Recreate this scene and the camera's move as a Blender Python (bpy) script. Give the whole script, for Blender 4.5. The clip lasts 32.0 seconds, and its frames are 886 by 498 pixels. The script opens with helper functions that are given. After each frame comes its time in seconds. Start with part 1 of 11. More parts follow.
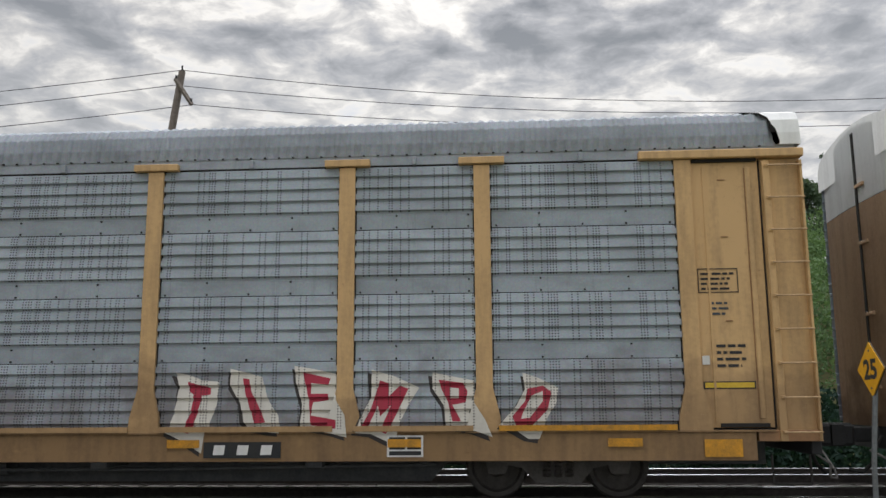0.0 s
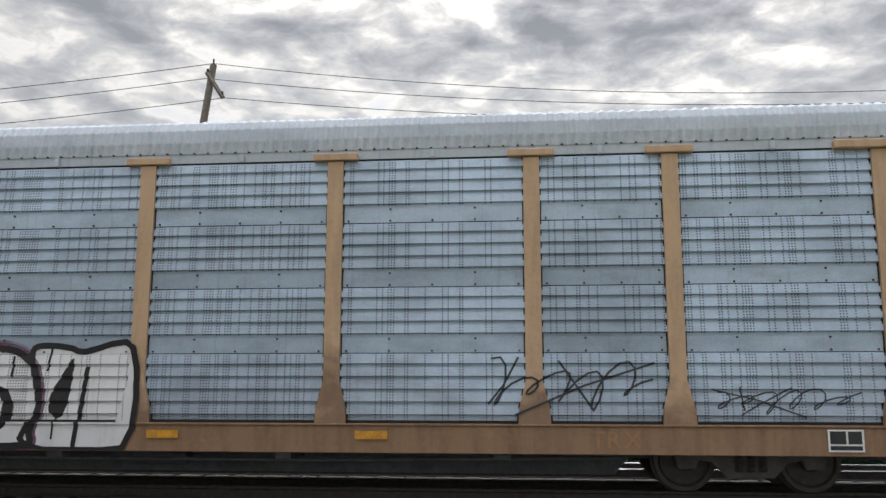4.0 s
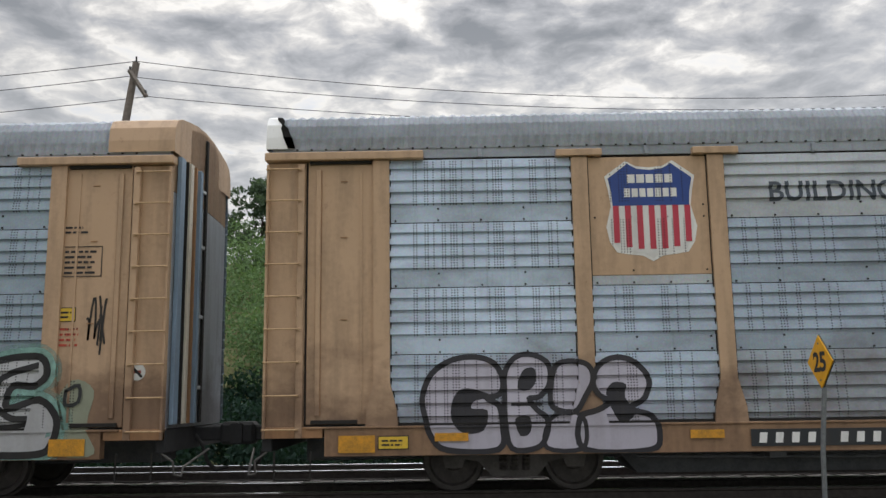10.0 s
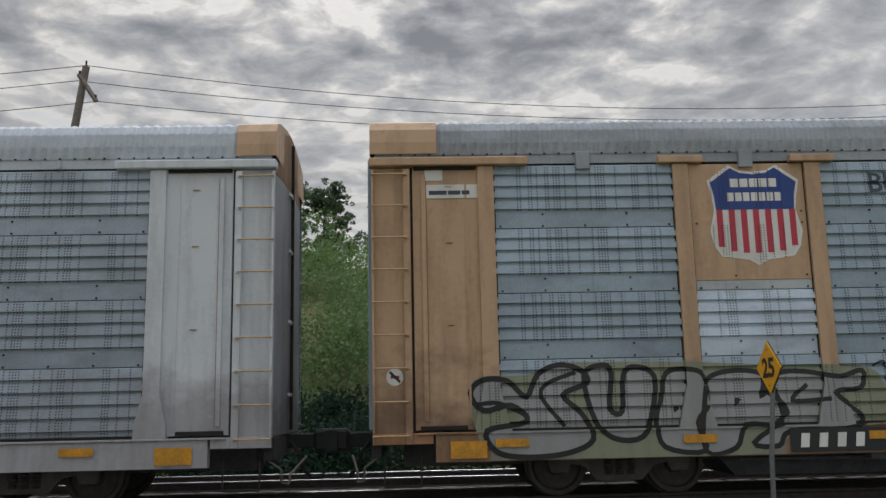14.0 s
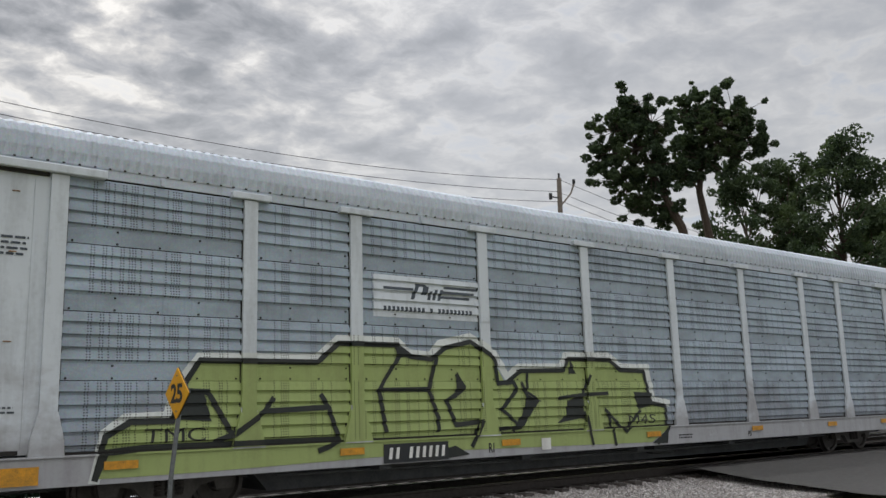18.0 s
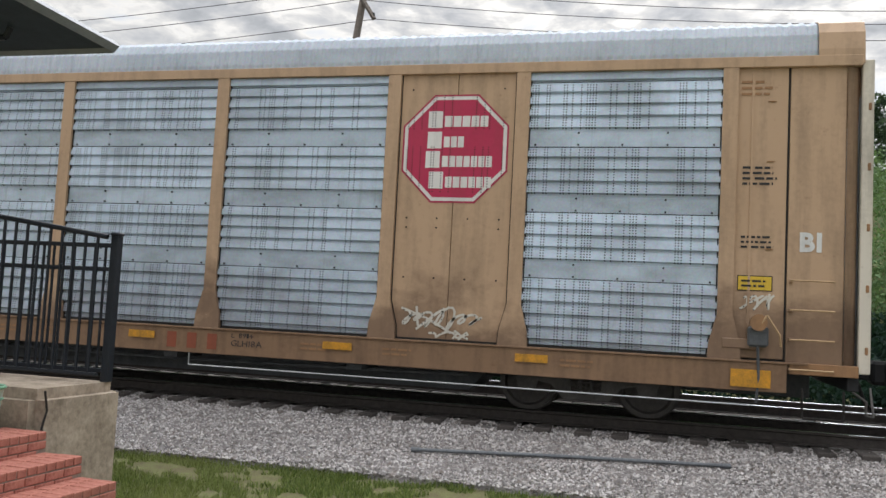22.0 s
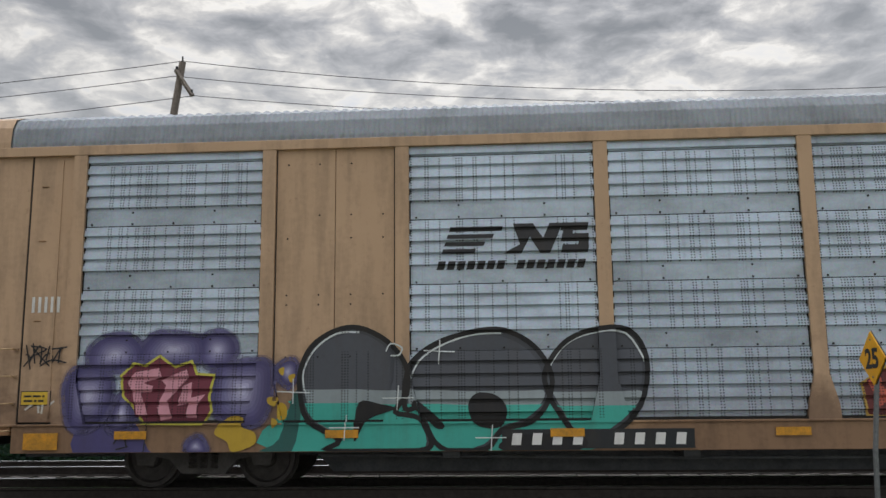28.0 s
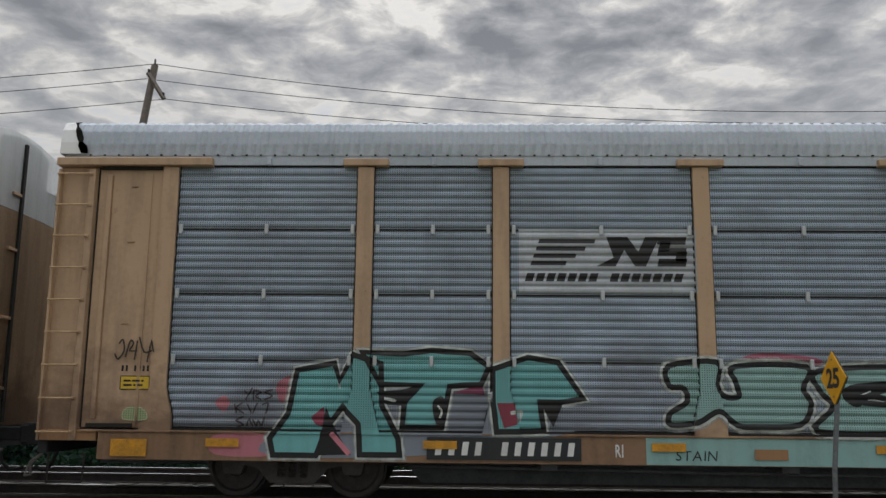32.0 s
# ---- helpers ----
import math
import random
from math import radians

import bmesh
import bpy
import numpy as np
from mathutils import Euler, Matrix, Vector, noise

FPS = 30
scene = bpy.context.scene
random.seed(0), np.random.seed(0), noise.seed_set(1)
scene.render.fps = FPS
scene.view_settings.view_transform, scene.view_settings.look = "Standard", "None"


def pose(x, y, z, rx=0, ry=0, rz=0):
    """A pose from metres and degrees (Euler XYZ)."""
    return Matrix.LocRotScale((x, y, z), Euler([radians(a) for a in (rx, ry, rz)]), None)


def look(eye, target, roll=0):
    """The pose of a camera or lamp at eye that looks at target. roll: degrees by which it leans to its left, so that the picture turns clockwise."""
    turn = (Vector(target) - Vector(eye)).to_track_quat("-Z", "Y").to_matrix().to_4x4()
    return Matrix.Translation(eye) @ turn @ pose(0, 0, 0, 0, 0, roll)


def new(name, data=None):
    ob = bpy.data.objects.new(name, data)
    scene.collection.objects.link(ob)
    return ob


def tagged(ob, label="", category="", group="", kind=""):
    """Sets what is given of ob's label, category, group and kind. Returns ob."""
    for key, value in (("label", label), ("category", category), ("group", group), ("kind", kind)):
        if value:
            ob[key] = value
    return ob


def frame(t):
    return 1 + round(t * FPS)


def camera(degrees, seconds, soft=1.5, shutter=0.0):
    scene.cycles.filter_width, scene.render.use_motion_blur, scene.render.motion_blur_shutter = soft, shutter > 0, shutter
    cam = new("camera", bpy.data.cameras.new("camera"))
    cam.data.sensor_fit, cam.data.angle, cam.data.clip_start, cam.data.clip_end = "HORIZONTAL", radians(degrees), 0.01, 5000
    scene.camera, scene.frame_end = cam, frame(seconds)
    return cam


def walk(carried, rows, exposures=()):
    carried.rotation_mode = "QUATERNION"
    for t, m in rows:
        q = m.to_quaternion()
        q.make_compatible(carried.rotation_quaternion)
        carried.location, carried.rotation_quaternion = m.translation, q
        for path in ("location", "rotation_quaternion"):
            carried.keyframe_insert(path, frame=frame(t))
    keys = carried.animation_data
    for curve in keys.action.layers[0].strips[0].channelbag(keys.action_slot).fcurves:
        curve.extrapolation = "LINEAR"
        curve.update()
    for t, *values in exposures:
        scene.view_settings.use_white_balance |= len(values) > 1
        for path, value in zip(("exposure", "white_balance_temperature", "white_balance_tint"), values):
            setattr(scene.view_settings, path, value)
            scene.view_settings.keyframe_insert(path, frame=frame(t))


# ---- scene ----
EXPOSURE = 0.0
cam = camera(53.59, 32.0, soft=1.5)
EYE = Vector((0.0, 0.0, 1.35))

def aim(yaw, pitch, roll):
    """The camera's pose from its turn to the left, its tilt up and its lean, in degrees."""
    a, b = radians(yaw), radians(pitch)
    return look(EYE, EYE + Vector((-math.sin(a) * math.cos(b), math.cos(a) * math.cos(b), math.sin(b))), roll)

walk(cam, [(t, aim(*turn)) for t, *turn in (
    (0, 3.69, 9.89, -0.40), (0.5, 3.85, 10.24, -0.83), (1, 3.73, 10.28, -0.88), (1.5, 3.72, 10.08, -0.67), (2, 4.08, 9.71, -0.45),
    (2.5, 4.75, 9.30, -0.05), (3, 5.32, 9.26, 0.05), (3.5, 5.84, 9.48, 0.10), (5.5, -4.96, 8.18, -0.59), (6, -10.79, 7.36, -0.85),
    (6.5, -1.89, 9.68, -0.64), (7, 4.51, 11.37, 0.08), (7.5, 7.69, 11.22, 0.57), (8, 10.06, 10.77, 0.73), (8.5, 10.27, 10.37, 0.70),
    (9, 5.91, 10.19, 0.53), (9.5, 0.19, 10.21, -0.20), (10, 0.95, 9.51, -0.78), (10.5, 1.82, 9.27, -0.90), (11, 1.34, 9.48, -1.20),
    (11.5, 0.48, 10.45, -1.49), (12, -0.32, 11.21, -1.82), (12.5, -1.07, 11.69, -1.81), (13, -1.64, 11.34, -1.56),
    (13.5, -2.01, 10.36, -1.22), (15.5, -2.39, 9.66, -1.64), (16, -4.74, 10.45, -2.01), (16.5, -10.73, 11.23, -2.34),
    (17, -19.92, 11.46, -2.50), (17.5, -30.69, 11.13, -2.37), (18, -38.97, 10.64, -1.65), (18.5, -36.98, 10.75, -1.00),
    (19, -26.22, 11.23, -0.68), (19.5, -12.94, 11.17, -1.26), (20, -1.49, 10.64, -1.12), (20.5, 6.79, 9.60, -0.43),
    (21, 11.62, 8.82, 1.37), (21.5, 15.85, 6.86, 3.69), (21.7, 16.86, 5.20, 4.24), (22, 14.93, 4.22, 2.98), (22.5, 5.38, 6.43, 1.31), (23, -11.51, 8.27, 1.08),
    (23.5, -24.68, 9.43, 0.81), (24, -34.29, 9.70, 0.59), (24.5, -37.67, 9.41, 0.82), (25, -32.58, 9.29, 1.25),
    (25.5, -20.66, 10.18, 1.64), (26, -4.05, 9.12, 1.84), (26.5, 3.96, 7.57, 1.83), (28.5, 3.45, 10.07, -0.91),
    (29, 3.20, 10.71, -0.83), (29.5, 2.42, 11.04, -0.59), (30, 1.80, 10.89, -0.12), (30.5, 1.49, 10.61, 0.44),
    (31, 1.63, 10.51, 0.66), (31.5, 1.89, 10.47, 0.73), (32, 1.80, 10.00, 0.55),)], [(0, 0.02), (1, -0.1), (2, -0.12), (3, 0.1), (3.5, 0.15), (6, 0.19), (7, -0.2), (8, -0.25), (9, -0.1), (10, 0.05), (11, 0.05), (12, -0.05), (13, -0.52), (13.5, -0.45), (15.5, -0.1), (16, -0.1), (17, -0.45), (18, -0.05), (19, -0.02), (20, -0.15), (21, -0.05), (22, 0.28), (23, 0.08), (24, 0.03), (25, 0.0), (26, -0.2), (29, -0.02), (30, -0.26), (31, -0.05), (32, -0.35)])

# how far the train has rolled, in metres, second by second
ROLLED = ((0, 0.04), (0.5, 3.75), (1, 7.62), (1.5, 11.56), (2, 15.48), (2.5, 19.52), (3, 23.15), (3.5, 26.97),
    (5.5, 42.53), (6, 46.38), (6.5, 50.25), (7, 53.97), (7.5, 57.96), (8, 61.77), (8.5, 65.63), (9, 69.48), (9.5, 73.34),
    (10, 77.46), (10.5, 81.10), (11, 84.95), (11.5, 88.81), (12, 92.65), (12.5, 96.53), (13, 100.36), (13.5, 104.22),
    (15.5, 119.87), (16, 123.40), (16.5, 127.24), (17, 131.02), (17.5, 134.86), (18, 138.99), (18.5, 142.63), (19, 146.66),
    (19.5, 150.38), (20, 154.22), (20.5, 158.07), (21, 161.90), (21.5, 165.88), (22, 169.67), (22.5, 173.45), (23, 177.43),
    (23.5, 180.98), (24, 184.77), (24.5, 188.55), (25, 192.44), (25.5, 196.38), (26, 200.19), (26.5, 204.02), (28.5, 219.40),
    (29, 223.34), (29.5, 227.07), (30, 230.94), (30.5, 234.73), (31, 238.51), (31.5, 242.29), (32, 246.06))

# ---- light ----
SUN_TURN, SUN_HEIGHT = radians(-6), radians(50)
SUN_WAY = Vector((math.sin(-SUN_TURN) * math.cos(SUN_HEIGHT), math.cos(SUN_TURN) * math.cos(SUN_HEIGHT), math.sin(SUN_HEIGHT)))


class Nodes:
    """Short hand for a node tree."""

    def __init__(self, tree, keep=False):
        self.tree = tree
        if not keep:
            tree.nodes.clear()

    def add(self, kind, op=None, **ins):
        n = self.tree.nodes.new(kind)
        if op:
            n.operation = op
        for k, v in ins.items():
            key = int(k[1:]) if k[0] == "_" and k[1:].isdigit() else k.replace("_", " ")
            self.put(n.inputs[key], v)
        return n

    def put(self, socket, v):
        if isinstance(v, bpy.types.NodeSocket):
            self.tree.links.new(v, socket)
        else:
            socket.default_value = v

    def math(self, op, a, b=0.0, c=0.0, clamp=False):
        n = self.add("ShaderNodeMath", op, _0=a, _1=b, _2=c)
        n.use_clamp = clamp
        return n.outputs[0]

    def noise(self, vec, scale, detail=4.0, rough=0.55, dist=0.0):
        return self.add("ShaderNodeTexNoise", None, Vector=vec, Scale=scale, Detail=detail, Roughness=rough, Distortion=dist).outputs[0]

    def scaled(self, vec, s):
        return self.add("ShaderNodeMapping", None, Vector=vec, Scale=s).outputs[0]

    def ramp(self, fac, *stops):
        n = self.add("ShaderNodeValToRGB", None, Fac=fac)
        e = n.color_ramp.elements
        while len(e) < len(stops):
            e.new(0.5)
        for el, (p, c) in zip(e, stops):
            el.position, el.color = p, (*c, 1) if len(c) == 3 else c
        return n.outputs[0]

    def span(self, v, a, b, lo=0.0, hi=1.0):
        return self.add("ShaderNodeMapRange", None, Value=v, From_Min=a, From_Max=b, To_Min=lo, To_Max=hi).outputs[0]

    def mix(self, fac, a, b, kind="MIX"):
        n = self.add("ShaderNodeMix")
        n.data_type, n.blend_type = "RGBA", kind
        self.put(n.inputs[0], fac)
        for i, v in ((6, a), (7, b)):
            self.put(n.inputs[i], (*v, 1) if isinstance(v, tuple) and len(v) == 3 else v)
        return n.outputs[2]


CLOUDS = ((2.1, 24.7, 3.3, 0.9, 1.0), (2.7, 23.4, 3.0, 0.7, 1.0), (7.2, 22.5, 4.1, 1.2, 0.8), (11.5, 22.9, 2.2, 0.7, 1.0), (-4.3, 21.4, 4.1, 1.0, 0.9),
    (-14.5, 22.5, 3.3, 1.1, 0.7), (-20.4, 22.4, 2.6, 0.6, 0.4), (21.7, 20.2, 4.4, 2.2, 0.45), (-36.4, 21.7, 3.3, 1.5, 0.7), (-29.1, 23.4, 1.8, 1.3, 0.5),
    (27.9, 22.7, 7.0, 1.7, 0.45), (21.0, 24.7, 3.3, 1.7, 0.4), (0.2, 26.5, 2.2, 0.7, 0.7), (12.8, 25.6, 2.6, 1.3, 0.5))


def make_world():
    w = bpy.data.worlds.new("overcast_sky")
    scene.world = w
    w.use_nodes = True
    n = Nodes(w.node_tree)
    way = n.add("ShaderNodeTexCoord").outputs["Generated"]
    xyz = n.add("ShaderNodeSeparateXYZ", None, Vector=way)
    up = n.math("MAXIMUM", xyz.outputs[2], 0.0)
    flat = n.math("DIVIDE", 1.0, n.math("ADD", up, 0.13))
    plane = n.add("ShaderNodeVectorMath", "SCALE", Vector=way, Scale=flat).outputs[0]
    plane = n.add("ShaderNodeVectorMath", "MULTIPLY", _0=plane, _1=(1.0, 1.0, 0.0)).outputs[0]
    stir = n.add("ShaderNodeTexNoise", None, Vector=plane, Scale=4.5, Detail=3.0).outputs["Color"]
    stir = n.add("ShaderNodeVectorMath", "SUBTRACT", _0=stir, _1=(0.5, 0.5, 0.5)).outputs[0]
    curled = n.add("ShaderNodeVectorMath", "MULTIPLY_ADD", _0=stir, _1=(0.13, 0.13, 0.0), _2=plane).outputs[0]
    big = n.noise(plane, 1.5, 2.0, 0.5, 0.0)
    puff = n.noise(curled, 5.2, 7.0, 0.56, 0.0)
    fine = n.noise(curled, 17.0, 5.0, 0.6, 0.0)
    cell = n.add("ShaderNodeTexVoronoi", None, Vector=curled, Scale=8.5)
    cell.feature = "SMOOTH_F1"
    cell.inputs["Smoothness"].default_value = 0.45
    thick = n.math("ADD", n.math("MULTIPLY", puff, 0.55), n.math("ADD", n.math("MULTIPLY", big, 0.20), n.math("MULTIPLY", fine, 0.19)))
    thick = n.math("ADD", thick, n.math("MULTIPLY", n.math("SUBTRACT", 0.42, cell.outputs["Distance"]), 0.13))
    # the larger clouds: bearing, height, half width, half height in degrees, thickness
    bearing = n.math("DEGREES", n.math("ARCTAN2", xyz.outputs[0], xyz.outputs[1]))
    rise = n.math("DEGREES", n.math("ARCSINE", xyz.outputs[2]))
    spot = n.add("ShaderNodeCombineXYZ", X=bearing, Y=rise, Z=0.0).outputs[0]
    spot = n.add("ShaderNodeVectorMath", "MULTIPLY_ADD", _0=stir, _1=(10.0, 3.0, 0.0), _2=spot).outputs[0]
    for bear, high, wide, tall, much in CLOUDS:
        off = n.add("ShaderNodeVectorMath", "SUBTRACT", _0=spot, _1=(bear, high, 0.0)).outputs[0]
        off = n.add("ShaderNodeVectorMath", "MULTIPLY", _0=off, _1=(1 / wide, 1 / tall, 0.0)).outputs[0]
        far = n.add("ShaderNodeVectorMath", "LENGTH", _0=off).outputs["Value"]
        thick = n.math("ADD", thick, n.math("MULTIPLY", n.span(far, 1.75, 0.4, 0.0, 1.0), 0.105 * much))
    tone = n.ramp(thick, (0.40, (0.85, 0.825, 0.765)), (0.45, (0.625, 0.615, 0.59)), (0.51, (0.45, 0.46, 0.475)), (0.62, (0.26, 0.28, 0.305)))
    # an even layer of thin cloud down the line
    tone = n.mix(n.span(bearing, 20.0, 42.0, 0.0, 0.62), tone, (0.55, 0.575, 0.61))
    # the sun behind the cloud
    to_sun = n.add("ShaderNodeVectorMath", "DOT_PRODUCT", _0=way, _1=tuple(SUN_WAY)).outputs["Value"]
    glow = n.math("POWER", n.math("MAXIMUM", to_sun, 0.0), 4.0)
    thin = n.span(thick, 0.40, 0.58, 1.0, 0.25)
    high = n.span(up, 0.44, 0.95, 1.0, 4.2)
    lit = n.math("MULTIPLY", high, n.math("ADD", 0.82, n.math("MULTIPLY", n.math("MULTIPLY", glow, thin), 0.7)))
    clouds = n.mix(1.0, tone, n.add("ShaderNodeCombineColor", None, Red=lit, Green=lit, Blue=n.math("MULTIPLY", lit, 1.035)).outputs[0], "MULTIPLY")
    haze = n.span(up, 0.0, 0.42, 0.8, 0.08)
    clouds = n.mix(haze, clouds, (0.66, 0.68, 0.70))
    air = n.add("ShaderNodeTexSky")
    air.sky_type, air.sun_disc, air.sun_elevation, air.sun_rotation = "NISHITA", False, SUN_HEIGHT, -SUN_TURN
    sky = n.mix(1.0, air.outputs[0], (0.10, 0.10, 0.10), "MULTIPLY")
    gap = n.span(thick, 0.30, 0.40, 0.35, 0.0)
    both = n.mix(gap, clouds, sky)
    back = n.add("ShaderNodeBackground", None, Color=both, Strength=1.0)
    n.add("ShaderNodeOutputWorld", None, Surface=back.outputs[0])


make_world()
sun = new("sun", bpy.data.lights.new("sun", "SUN"))
sun.data.energy, sun.data.angle, sun.data.color = 0.7, radians(20), (1.0, 0.98, 0.96)
sun.matrix_basis = look(SUN_WAY * 200, (0, 0, 0))

# ---- materials ----
def shell(name):
    m = bpy.data.materials.new(name)
    m.use_nodes = True
    n = Nodes(m.node_tree)
    spot = n.add("ShaderNodeTexCoord").outputs["Object"]
    return m, n, spot


def finish(n, color, rough=0.6, metal=0.0, bump=None, strength=0.3, dist=0.01, spec=0.4):
    b = n.add("ShaderNodeBsdfPrincipled", Base_Color=color, Roughness=rough, Metallic=metal)
    b.inputs["Specular IOR Level"].default_value = spec
    if bump is not None:
        n.put(b.inputs["Normal"], n.add("ShaderNodeBump", Height=bump, Strength=strength, Distance=dist).outputs[0])
    n.add("ShaderNodeOutputMaterial", Surface=b.outputs[0])
    return b


def rgb(h):
    """A linear colour from a hexadecimal one."""
    c = [int(h[i:i + 2], 16) / 255 for i in (0, 2, 4)]
    return tuple(v / 12.92 if v < 0.04045 else ((v + 0.055) / 1.055) ** 2.4 for v in c)


def perforated(n, spot, every, column_share, zones=True):
    """1 where the sheet has a punched hole, in columns that stand in groups."""
    xyz = n.add("ShaderNodeSeparateXYZ", Vector=spot)
    u, v = n.math("DIVIDE", xyz.outputs[0], every), n.math("DIVIDE", xyz.outputs[2], every * 0.95)
    fu, fv = n.math("SUBTRACT", n.math("FRACT", u), 0.5), n.math("SUBTRACT", n.math("FRACT", v), 0.5)
    far = n.math("SQRT", n.math("ADD", n.math("MULTIPLY", fu, fu), n.math("MULTIPLY", fv, fv)))
    hole = n.span(far, 0.22, 0.33, 0.82, 0.0)
    if column_share < 1:
        col = n.add("ShaderNodeCombineXYZ", X=n.math("FLOOR", u), Y=3.0, Z=7.0).outputs[0]
        a = n.add("ShaderNodeTexWhiteNoise", Vector=col).outputs[0]
        wide = n.add("ShaderNodeCombineXYZ", X=n.math("FLOOR", n.math("DIVIDE", u, 4.0)), Y=1.0, Z=2.0).outputs[0]
        b = n.add("ShaderNodeTexWhiteNoise", Vector=wide).outputs[0]
        on = n.math("LESS_THAN", n.math("ADD", n.math("MULTIPLY", a, 0.6), n.math("MULTIPLY", b, 0.4)), column_share)
        hole = n.math("MULTIPLY", hole, on)
    if zones == "above the sill":
        hole = n.math("MULTIPLY", hole, n.math("GREATER_THAN", xyz.outputs[2], SHEET_FOOT))
    elif zones:
        inside = n.math("FRACT", n.math("DIVIDE", n.math("SUBTRACT", xyz.outputs[2], SHEET_FOOT), SHEET_TALL))
        low = n.math("LESS_THAN", xyz.outputs[2], SHEET_FOOT + SHEET_TALL * 0.5)
        hole = n.math("MULTIPLY", hole, n.math("MAXIMUM", n.math("GREATER_THAN", inside, 0.27), low))
        hole = n.math("MULTIPLY", hole, n.math("GREATER_THAN", xyz.outputs[2], SHEET_FOOT))
        hole = n.math("MULTIPLY", hole, n.math("LESS_THAN", xyz.outputs[2], SHEET_HEAD - 0.02))
    return hole


SHEET_FOOT, SHEET_HEAD = 0.99, 4.74
SHEET_TALL = (SHEET_HEAD - SHEET_FOOT) / 4


def brake_dust(n, spot, col, much):
    """Brown dust thrown up from the wheels, in ragged plumes over the sill and the feet of the posts."""
    z = n.add("ShaderNodeSeparateXYZ", Vector=spot).outputs[2]
    plume = n.noise(n.scaled(spot, (0.55, 0.55, 0.8)), 1.5, 5, 0.6)
    grain = n.noise(spot, 9.0, 4, 0.7)
    edge = n.math("ADD", z, n.math("SUBTRACT", n.math("MULTIPLY", n.math("SUBTRACT", 0.5, plume), 4.2), n.math("MULTIPLY", grain, 0.35)))
    return n.mix(n.math("MULTIPLY", n.span(edge, 0.95, 1.75, 1.0, 0.0), much), col, rgb("51392e"))


def painted(name, hexa, rough=0.5, grime=0.35, holes=None, rust=0.0, metal=0.0, grime_hex="4a4035", fade=0.12, dust=0.0):
    """Railway paint: faded in patches, streaked by rain, dusty and chipped."""
    m, n, spot = shell(name)
    base = rgb(hexa)
    patch = n.noise(spot, 0.9, 4, 0.6)
    col = n.mix(n.span(patch, 0.35, 0.7, 0.0, fade * 2), base, tuple(min(1, c * 1.25 + 0.03) for c in base))
    streak = n.noise(n.scaled(spot, (3.0, 3.0, 0.4)), 1.6, 5, 0.6)
    soil = n.noise(spot, 14.0, 5, 0.7)
    dirt = n.math("MULTIPLY", n.span(n.math("ADD", n.math("MULTIPLY", streak, 0.72), n.math("MULTIPLY", soil, 0.28)), 0.46, 0.68, 0.0, 1.0), grime)
    col = n.mix(dirt, col, rgb(grime_hex))
    if dust:
        col = brake_dust(n, spot, col, dust)
    if rust:
        spots = n.span(n.noise(spot, 5.0, 8, 0.75), 0.62, 0.7, 0.0, rust)
        col = n.mix(spots, col, rgb("5a2f1a"))
    if holes:
        col = n.mix(perforated(n, spot, *holes), col, (0.012, 0.012, 0.014))
    finish(n, col, n.span(soil, 0.3, 0.7, rough - 0.08, rough + 0.12), metal, n.noise(spot, 60.0, 4), 0.12, 0.004)
    return m


def galvanised(name, hexa, holes, metal=0.45, spread=0.22, dusk="6a6e70", matte=0.0, dust=0.0):
    """Zinc-coated sheet: each sheet weathered to its own grey, streaked, punched with holes."""
    m, n, spot = shell(name)
    own = n.add("ShaderNodeObjectInfo").outputs["Random"]
    base = rgb(hexa)
    col = n.mix(own, tuple(c * (1 - spread) for c in base), tuple(min(1, c * (1 + spread)) for c in base))
    cloudy = n.noise(n.scaled(spot, (0.8, 0.8, 1.6)), 1.3, 4, 0.6)
    col = n.mix(n.span(cloudy, 0.4, 0.7, 0.0, 0.45), col, rgb(dusk))
    streak = n.noise(n.scaled(spot, (9.0, 9.0, 0.35)), 1.4, 5, 0.65)
    col = n.mix(n.span(streak, 0.55, 0.78, 0.0, 0.3), col, rgb("4a4d4e"))
    if dust:
        col = brake_dust(n, spot, col, dust)
    spangle = n.add("ShaderNodeTexVoronoi", Vector=spot, Scale=45.0).outputs["Color"]
    col = n.mix(0.08, col, spangle, "OVERLAY")
    if holes:
        col = n.mix(perforated(n, spot, *holes), col, (0.012, 0.013, 0.015))
    finish(n, col, n.span(cloudy, 0.3, 0.7, 0.42 + matte, 0.62 + matte), metal, n.noise(spot, 30.0, 4), 0.1, 0.004)
    return m


def plain(name, hexa, rough=0.6, metal=0.0, vary=0.35, scale=6.0, bump=0.25, dist=0.01, second=None, spec=0.4):
    m, n, spot = shell(name)
    base = rgb(hexa)
    a = n.noise(spot, scale, 6, 0.65)
    b = n.noise(spot, scale * 7, 4, 0.6)
    t = n.math("ADD", n.math("MULTIPLY", a, 0.65), n.math("MULTIPLY", b, 0.35))
    dark = rgb(second) if second else tuple(c * (1 - vary) for c in base)
    col = n.mix(n.span(t, 0.36, 0.64, 0.0, 1.0), dark, tuple(min(1, c * (1 + vary * 0.4)) for c in base))
    finish(n, col, rough, metal, t, bump, dist, spec)
    return m


